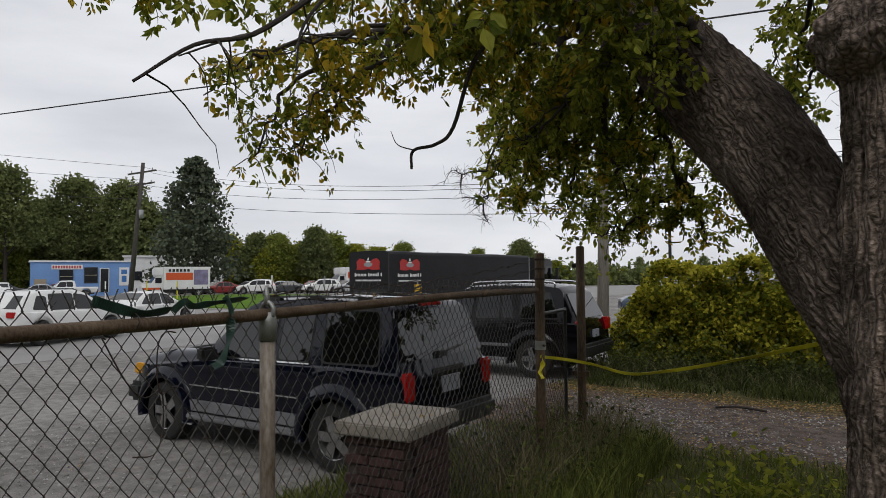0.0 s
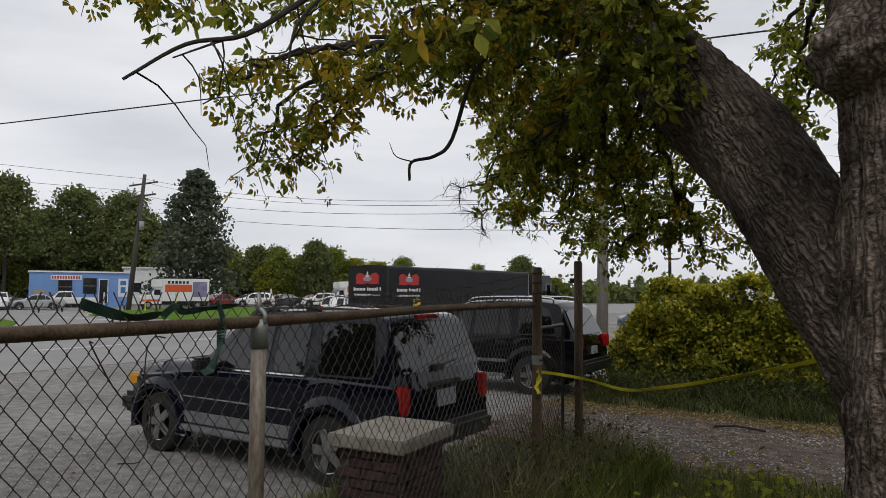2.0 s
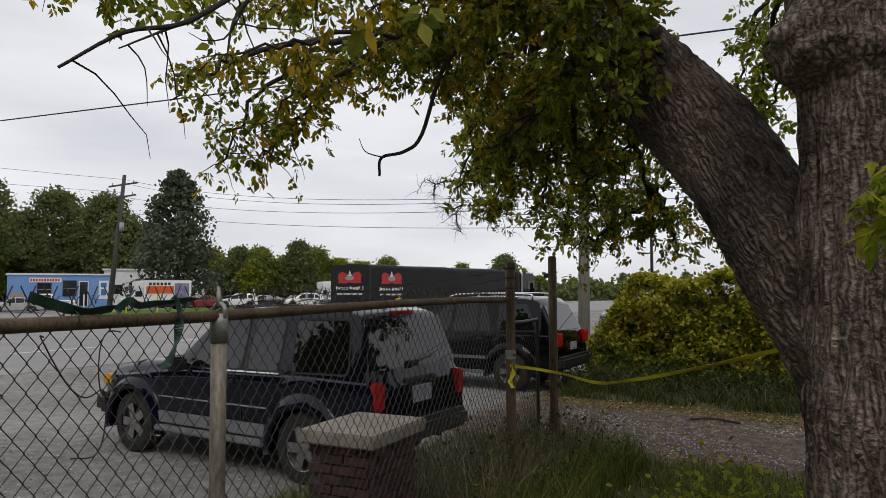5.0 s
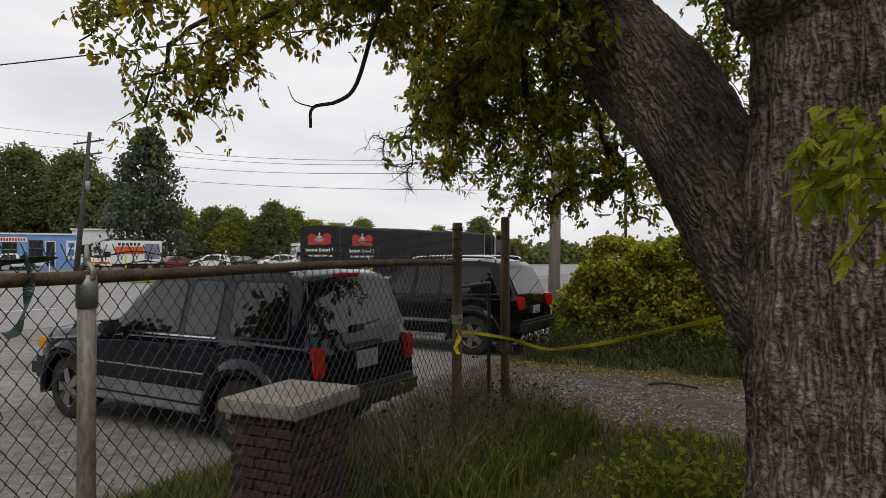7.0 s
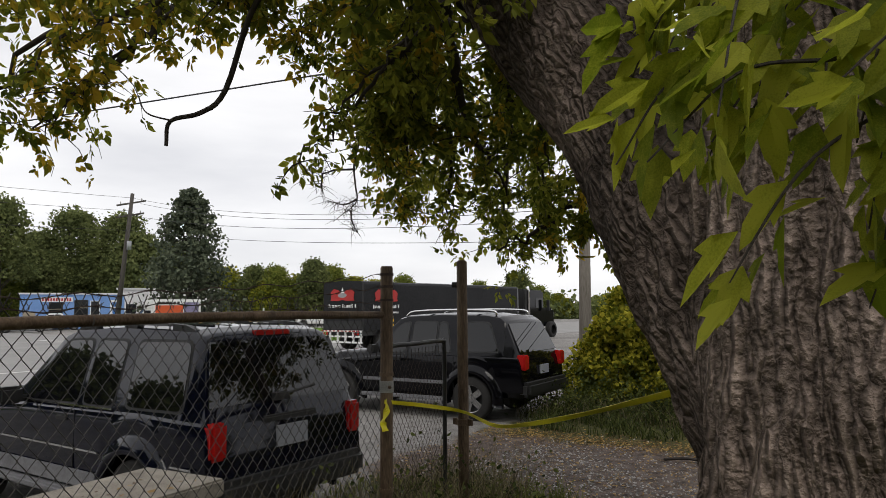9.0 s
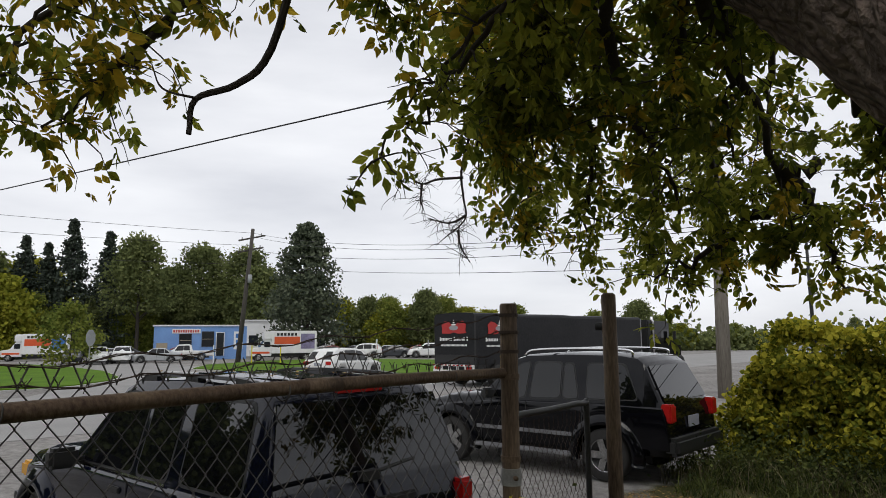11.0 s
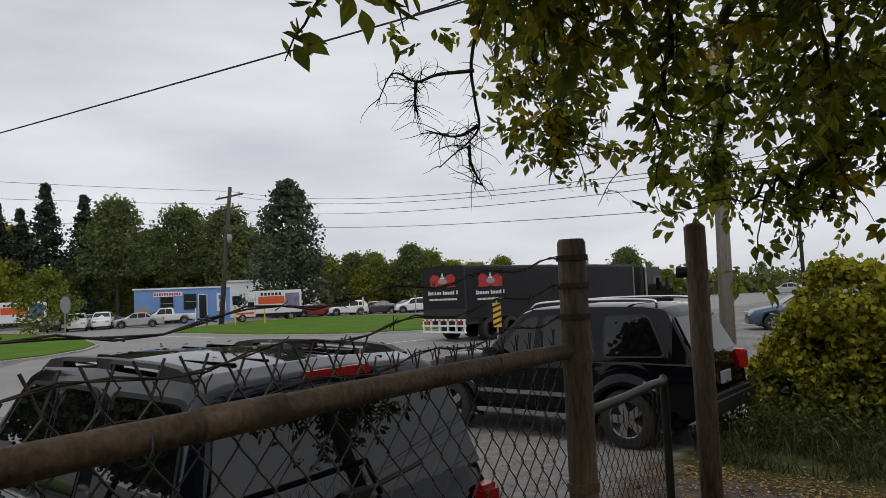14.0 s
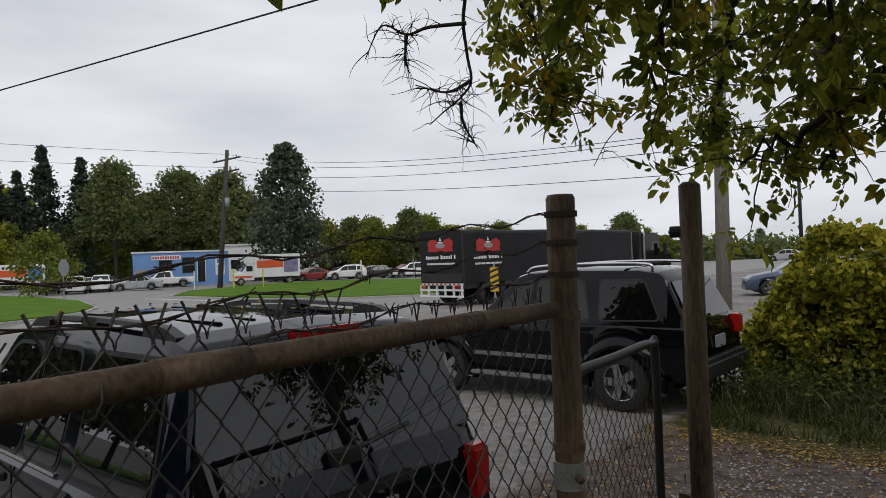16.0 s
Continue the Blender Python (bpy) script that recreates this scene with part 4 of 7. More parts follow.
    part("hood", Shape().box(-0.9, 0.9, 3.0, 4.8, 0.7, 1.9), M_BLACKPAINT, c, bevel=0.15)
    part("fairing", Shape().box(-1.1, 1.1, 0.6, 1.0, 1.0, 3.05), M_BLACKPLASTIC, c, bevel=0.05)
    for s in (1, -1):
        part("exhaust_stack", Shape().tube([(s * 1.25, 0.9, 0.8), (s * 1.25, 0.9, 2.9), (s * 1.25, 0.8, 3.2)], 0.08, 12), M_CHROME, c, smooth=True)
        part("side_window", Shape().box(s * 1.151 - 0.01, s * 1.151 + 0.01, 1.9, 2.8, 1.8, 2.5), M_GLASS, c)
        part("mirror", Shape().box(s * 1.45 - 0.1, s * 1.45 + 0.1, 2.9, 3.0, 1.7, 2.4), M_BLACKPLASTIC, c, bevel=0.02)
        for y in (0.4, 1.6, 4.0):
            make_wheel(c, s * 1.1, y, 0.5, 0.18, M_RIM).matrix_basis = pose(s * 1.05, y, 0.5, 0, 0, 90)


TRAILER = pose(-16.98, 20.08, 0, 0, 0, -4)
semi_trailer()


# ---- chain-link fence, gate, tape ----
P1, P2, P3 = Vector((1.40, -3.07, 0)), Vector((0.95, 0.80, 0)), Vector((0.96, 1.85, 0))
FENCE_DIR = (P2 - P1).normalized()
RAIL_Z = 1.87


def along(s, z, off=0.0):
    """A point s metres along the fence from the second post, off towards the lot."""
    p = P2 - FENCE_DIR * s
    side = Vector((-FENCE_DIR.y, FENCE_DIR.x, 0))
    return Vector((p.x + side.x * off, p.y + side.y * off, z))


def link_mesh(at, length, z_low, z_high, p=0.04, h=0.05, r=0.0027):
    """Zigzag wires of a chain-link panel; at(s, z, off) gives a place, z_high(s) the top."""
    s = Shape()
    for i in range(int(length / p)):
        pts, k = [], 0
        while True:
            z = z_low + k * h
            a = (i + (k + i) % 2) * p
            if z > z_high(a):
                break
            wave = 0.012 * noise.noise(Vector((a * 0.8, z * 0.9, 3.0)))
            pts.append(at(a, z, (0.0035 if (k + i) % 2 else -0.0035) + wave))
            k += 1
        if i % 2 == 0:
            pts.append(at((i + 0.6) * p, z + 0.012, 0.004))
        else:
            pts.append(at((i + 0.4) * p, z + 0.012, -0.004))
        s.tube(pts, r, 4, caps=False)
    return s


def barbed_strand(a, b, sag, seed):
    rng = np.random.default_rng(seed)
    s = Shape()
    n = 48
    line = []
    for i in range(n + 1):
        t = i / n
        p = a.lerp(b, t)
        p.z -= sag * 4 * t * (1 - t) + 0.012 * math.sin(i * 1.3 + seed)
        line.append(p)
    for ph in (0, math.pi):
        s.tube([p + Vector((0.003 * math.cos(i * 2.1 + ph), 0, 0.003 * math.sin(i * 2.1 + ph))) for i, p in enumerate(line)], 0.0018, 4)
    for i in range(1, n, 2):
        for k in range(2):
            d = Vector(rng.normal(size=3)).normalized() * 0.017
            s.tube([line[i] - d, line[i] + d], 0.0013, 3)
    return s


def fence():
    f = empty("chain_link_fence", pose(P1.x, P1.y, 0), "rusty chain-link fence with barbed wire strands", "fence")
    back = Matrix.Translation(-P1)

    def fp(name, shape, mat, label="", smooth=True):
        return part(name, shape, mat, f, label, smooth, turn=back)

    total = (P2 - P1).length
    # posts
    post1 = fp("post", Shape().tube([P1 + Vector((0, 0, z)) for z in (-0.05, 0.6, 1.2, RAIL_Z - 0.03)], 0.035, 18), M_POST_GREY, "weathered grey line post")
    cap = Shape().tube([P1 + Vector((0, 0, z)) for z in (RAIL_Z - 0.13, RAIL_Z - 0.04, RAIL_Z + 0.0)], [0.041, 0.041, 0.036], 18)
    cap.tube(curve_points([P1 + Vector((-0.033, 0, RAIL_Z - 0.02)), P1 + Vector((-0.036, 0, RAIL_Z + 0.02)), P1 + Vector((0, 0, RAIL_Z + 0.045)), P1 + Vector((0.036, 0, RAIL_Z + 0.02)), P1 + Vector((0.033, 0, RAIL_Z - 0.02))], 4), 0.011, 8)
    cap.tube([P1 + Vector((0, 0, RAIL_Z + 0.03)), P1 + Vector((-0.02, 0.01, RAIL_Z + 0.12))], [0.018, 0.006], 8)
    fp("post_cap", cap, M_GALV, "galvanised loop cap")
    P0 = along(2 * total, 0)
    fp("post", Shape().tube([P0 + Vector((0, 0, z)) for z in (-0.05, 0.9, RAIL_Z)], 0.035, 14), M_POST)
    lean = Vector((0.02, -0.02, 0))
    fp("corner_post", Shape().tube([P2 + lean * (z / 2.2) + Vector((0, 0, z)) for z in (-0.05, 0.7, 1.4, 1.9, 2.22, 2.232)], [0.047, 0.047, 0.046, 0.046, 0.046, 0.04], 24), M_POST, "rusty corner post")
    for z, h, mt in ((1.345, 0.085, M_GALV), (1.435, 0.028, M_RUST), (0.6, 0.03, M_RUST), (RAIL_Z - 0.02, 0.03, M_RUST), (1.98, 0.018, M_BARB), (2.08, 0.018, M_BARB), (2.17, 0.018, M_BARB)):
        fp("post_band", Shape().tube([P2 + lean * (z / 2.2) + Vector((0, 0, z + d)) for d in (-h / 2, h / 2)], 0.052, 20), mt, smooth=False)
    bolt = Shape().tube([P2 + Vector((0.05, -0.035, 1.345)), P2 + Vector((0.078, -0.055, 1.345))], 0.012, 6)
    fp("bolt", bolt, M_RUST)
    # top rail with a sleeve joint
    pts = [along(s, RAIL_Z + 0.012 * math.sin(s * 1.1)) for s in np.linspace(0.0, 2 * total, 30)]
    fp("top_rail", Shape().tube(pts, 0.026, 16), M_RUST, "rusty pipe top rail")
    fp("rail_sleeve", Shape().tube([along(1.25, RAIL_Z + 0.012), along(1.42, RAIL_Z + 0.012)], 0.0285, 16), M_RUST)
    mesh = link_mesh(lambda s, z, o: along(s + 0.04, z, 0.035 + o), 2 * total - 0.1, 0.03, lambda s: RAIL_Z + 0.02 + 0.045 * min(1.0, s / 1.0))
    ob = fp("chain_link", mesh, M_WIRE, "grey diamond wire mesh", smooth=False)
    ob["kind"] = "stuff"
    barb = Shape()
    for i in range(int((total + 1) / 0.08)):
        s = 0.1 + i * 0.08
        z = RAIL_Z + 0.02 + 0.045 * min(1.0, s / 1.0)
        for d in (-1, 1):
            barb.tube([along(s, z - 0.01, 0.035), along(s + d * 0.003, z + 0.006, 0.035), along(s + d * 0.012, z + 0.022, 0.035 + d * 0.004)], 0.0017, 4)
    ob = fp("twisted_wire_edge", barb, M_WIRE, smooth=False)
    ob["kind"] = "stuff"
    for i, (za, zb) in enumerate(((2.17, 1.95), (2.08, 1.91), (1.98, 1.88))):
        a = P2 + Vector((-0.03, 0, za))
        b = along(total, zb, 0.03)
        fp("barbed_wire", barbed_strand(a, b, 0.05, i + 3), M_BARB, "rusty barbed wire strand", smooth=False)
    # tie wires and loose bits of wire
    for s in (0.5, 1.5, 2.4, 3.3, 4.6, 5.6):
        ring = [along(s + 0.004 * k, RAIL_Z + 0.032 * math.sin(k * 0.8), 0.032 * math.cos(k * 0.8)) for k in range(10)]
        fp("tie_wire", Shape().tube(ring, 0.0025, 4), M_WIRE)
    for k, s in enumerate((4.35, 4.55, 5.2)):
        ring = [along(s + 0.14 * math.sin(a * 1.7 + k), RAIL_Z - 0.06 - 0.14 * a + 0.05 * math.sin(a * 4), 0.05 + 0.03 * math.cos(a * 3)) for a in np.linspace(0, 3.3, 26)]
        fp("loose_wire", Shape().tube(ring, 0.0028, 4), M_BARB)
    # gate post
    g = empty("gate_post", pose(P3.x, P3.y, 0), "rusty steel gate post", "post")
    part("pole", Shape().tube([(0, 0, z) for z in (-0.05, 0.8, 1.6, 2.32, 2.335)], [0.047, 0.047, 0.047, 0.046, 0.03], 22), M_POST, g, smooth=True)
    part("hinge_pin", Shape().tube([(-0.04, -0.01, 2.12), (-0.085, -0.02, 2.12)], 0.026, 14), M_BLACKTUBE, g)
    part("post_band", Shape().tube([(0, 0, 0.91), (0, 0, 0.965)], 0.054, 20).box(-0.1, -0.05, -0.012, 0.012, 0.91, 0.965).box(0.05, 0.09, -0.012, 0.012, 0.91, 0.965), M_RUST, g)
    # narrow gate
    gate = empty("wire_gate", pose(P2.x - 0.07, P2.y + 0.06, 0), "narrow black-framed chain-link gate, closed", "gate")
    a0, a1 = Vector((0.02, 0.0, 0)), Vector((-0.1, 0.97, 0))
    d = a1 - a0
    fr = curve_points([a0 + Vector((0, 0, 0.12)), a0 + Vector((0, 0, 0.9)), a0 + Vector((0, 0, 1.58)), a0 + d * 0.05 + Vector((0, 0, 1.63)), a0 + d * 0.5 + Vector((0, 0, 1.63)), a0 + d * 0.94 + Vector((0, 0, 1.63)), a1 + Vector((0, 0, 1.57)), a1 + Vector((0, 0, 0.9)), a1 + Vector((0, 0, 0.12))], 6)
    part("gate_frame", Shape().tube(fr, 0.019, 12), M_BLACKTUBE, gate, "black tube frame", smooth=True)
    part("bottom_rail", Shape().tube([a0 + Vector((0, 0, 0.13)), a1 + Vector((0, 0, 0.13))], 0.017, 10), M_BLACKTUBE, gate, smooth=True)
    gm = link_mesh(lambda s, z, o: a0 + d * (s / d.length) + Vector((o, 0, z)), d.length - 0.02, 0.14, lambda s: 1.55, 0.03, 0.045, 0.0018)
    ob = part("chain_link", gm, M_BARB, gate)
    ob["kind"] = "stuff"


def ribbon(name, pts, width, mat, label, cat, twist=0.0):
    s = Shape()
    line = curve_points(pts, 10)
    for i, p in enumerate(line):
        d = (line[min(i + 1, len(line) - 1)] - line[max(i - 1, 0)]).normalized()
        a = twist * i / len(line) + 0.25 * math.sin(i * 0.4)
        up = Vector((0, 0, 1)) - d * d.z
        up = (up * math.cos(a) + d.cross(up) * math.sin(a)).normalized() * width / 2
        n = d.cross(up).normalized() * 0.0012
        s.v += [tuple(p + up + n), tuple(p - up + n), tuple(p - up - n), tuple(p + up - n)]
    for i in range(len(line) - 1):
        for j in range(4):
            s.f.append((i * 4 + j, i * 4 + (j + 1) % 4, i * 4 + 4 + (j + 1) % 4, i * 4 + 4 + j))
    tagged(part(name, s, mat, smooth=False), label, cat)


def tape():
    ribbon("barrier_tape", [(0.98, 0.74, 1.24), (1.12, 1.02, 1.19), (1.30, 1.30, 1.12), (1.75, 1.0, 1.10), (2.2, 0.62, 1.20), (2.8, 0.1, 1.38), (3.56, -0.66, 1.64)], 0.029, M_YELLOW, "yellow plastic barrier tape strung from post to tree", "tape", 0.9)
    ribbon("barrier_tape_end", [(0.99, 0.75, 1.25), (1.02, 0.72, 1.19), (1.0, 0.70, 1.10), (1.03, 0.69, 1.04)], 0.05, M_YELLOW, "loose yellow tape end hanging from a post", "tape", 2.0)
    for pts, w, lb in (([along(4.78, RAIL_Z + 0.085, 0.0), along(4.68, RAIL_Z + 0.055, 0.01), along(4.58, RAIL_Z + 0.03, 0.0), along(4.45, RAIL_Z + 0.036, 0.0)], 0.038, "torn dark green plastic strip lying on the fence rail"),
                       ([along(4.42, RAIL_Z + 0.03, 0.02), along(4.38, RAIL_Z + 0.065, 0.0), along(4.32, RAIL_Z + 0.045, 0.02), along(4.24, RAIL_Z + 0.05, 0.02), along(4.14, RAIL_Z + 0.06, 0.0), along(4.03, RAIL_Z + 0.065, 0.0)], 0.03, "torn dark green plastic strip tied to the fence rail"),
                       ([along(4.16, RAIL_Z + 0.08, 0.0), along(4.16, RAIL_Z + 0.01, -0.035), along(4.17, RAIL_Z - 0.10, -0.03), along(4.18, RAIL_Z - 0.19, 0.0), along(4.22, RAIL_Z - 0.21, 0.01)], 0.038, "torn dark green plastic strip hanging from the fence rail")):
        ribbon("plastic_strip", pts, w, M_GREENSTRIP, lb, "plastic strip", 1.0)


fence()
tape()


# ---- brick pillar beside the fence ----
def pillar():
    m = pose(0.615, -1.03, 0, 0, 0, 6)
    p = empty("brick_pillar", m, "low dark brick pillar with a concrete cap", "pillar")
    W, D, H = 0.52, 0.64, 0.865
    part("core", Shape().box(-W / 2 + 0.012, W / 2 - 0.012, -D / 2 + 0.012, D / 2 - 0.012, -0.05, H), M_MORTAR, p)
    cap = Shape().box(-0.325, 0.325, -0.40, 0.40, H, 0.962)
    part("cap", cap, M_CONCRETE, p, "weathered concrete cap", bevel=0.012)
    brick = Shape().box(-0.098, 0.098, -0.03, 0.012, -0.031, 0.031)
    half = Shape().box(-0.045, 0.045, -0.03, 0.012, -0.031, 0.031)
    meshes = [part("brick", s, M_BRICK, p, bevel=0.004) for s in (brick, half)]
    rng = random.Random(4)
    used = [False, False]

    def lay(kind, mm):
        if not used[kind]:
            used[kind] = True
            meshes[kind].matrix_basis = mm
            return
        ob = new("brick", meshes[kind].data)
        ob.parent = p
        ob.matrix_basis = mm
    for row in range(12):
        z = 0.035 + row * 0.0725
        for face, width, dist in ((0, W, D / 2), (90, D, W / 2), (180, W, D / 2), (270, D, W / 2)):
            x = -width / 2 + (0.0 if row % 2 else 0.1)
            while x < width / 2 - 0.02:
                room = min(0.2, width / 2 - x)
                kind = 0 if room > 0.19 else 1
                length = 0.196 if kind == 0 else 0.09
                if room >= 0.09:
                    lay(kind, pose(0, 0, 0, 0, 0, face) @ pose(x + length / 2, -dist + 0.006 + rng.uniform(-0.003, 0.003), z, 0, 0, rng.uniform(-1, 1)))
                x += length + 0.01
    b = Shape().box(-0.1, 0.1, -0.05, 0.05, 0, 0.33)
    ob = part("concrete_block", b, M_TAN, None, bevel=0.012, turn=pose(0.95, -1.42, 0.0, 0, -4, 20))
    tagged(ob, "pale weathered concrete block standing against the pillar", "block")
    lv = leaf_shape([(0.615 + random.uniform(-0.25, 0.25), -1.03 + random.uniform(-0.3, 0.3), 0.968) for _ in range(14)], 0.06, np.random.default_rng(2), 0.0, 0.3)
    lv.v = [(x, y, 0.966 + abs(z - 0.968) * 0.15) for x, y, z in lv.v]
    tagged(part("fallen_leaves", lv, M_LITTER), "yellow fallen leaves on the pillar cap", "leaves", kind="stuff")


pillar()


# ---- the old maple ----
def barky(pts, radii, sides, steps, bulges=(), seed=0.0, rough=0.05):
    line = curve_points(pts, steps)
    rad = np.interp(np.linspace(0, len(radii) - 1, len(line)), range(len(radii)), radii)
    s = Shape().tube(line, list(rad), sides)
    out = []
    for i, v in enumerate(s.v):
        ring = min(i // sides, len(line) - 1)
        c = line[ring]
        p = Vector(v)
        d = p - c
        if d.length < 1e-5:
            out.append(v)
            continue
        q = Vector((p.x * 12, p.y * 12, p.z * 1.7 + seed))
        ridge = 1 - abs(noise.noise(q + Vector((0.6, 0.2, 0.1)) * noise.noise(p * 2.5)) * 2)
        lump = noise.noise(Vector((p.x * 1.6, p.y * 1.6, p.z * 1.1 + seed)))
        cross = noise.noise(Vector((p.x * 16, p.y * 16, p.z * 7 + seed)))
        k = 1 + rough * 1.4 * lump + rough * 1.15 * (ridge - 0.6) + rough * 0.5 * cross
        for bp, br, bh in bulges:
            e = p - Vector(bp)
            if e.z < 0 and bh > 0.3:
                e.z *= 3.4
            e = e.length
            if e < br:
                k += bh * (0.5 + 0.5 * math.cos(math.pi * e / br)) * (0.75 + 0.6 * noise.noise(p * 5.5) + 0.25 * noise.noise(p * 13))
        out.append(tuple(c + d * k))
    s.v = out
    return s


def spray(rng, start, d, length, leaves, twigs, count, size_spread=0.06, thick=0.006):
    """A drooping twig and the places of its leaves."""
    p, d = Vector(start), Vector(d).normalized()
    pts = [p.copy()]
    n = 5
    for i in range(n):
        d = (d + Vector((rng.normal() * 0.25, rng.normal() * 0.25, rng.normal() * 0.2 - 0.12))).normalized()
        p = p + d * (length / n)
        pts.append(p.copy())
    twigs.tube(pts, [thick * (1 - i / (n + 2)) for i in range(n + 1)], 3, caps=False)
    for i in range(count):
        t = rng.uniform(0.1, 1.0) * n
        a = pts[min(int(t), n - 1)].lerp(pts[min(int(t) + 1, n)], t % 1)
        leaves.append((a.x + rng.normal() * size_spread, a.y + rng.normal() * size_spread, a.z + rng.normal() * size_spread * 0.8))


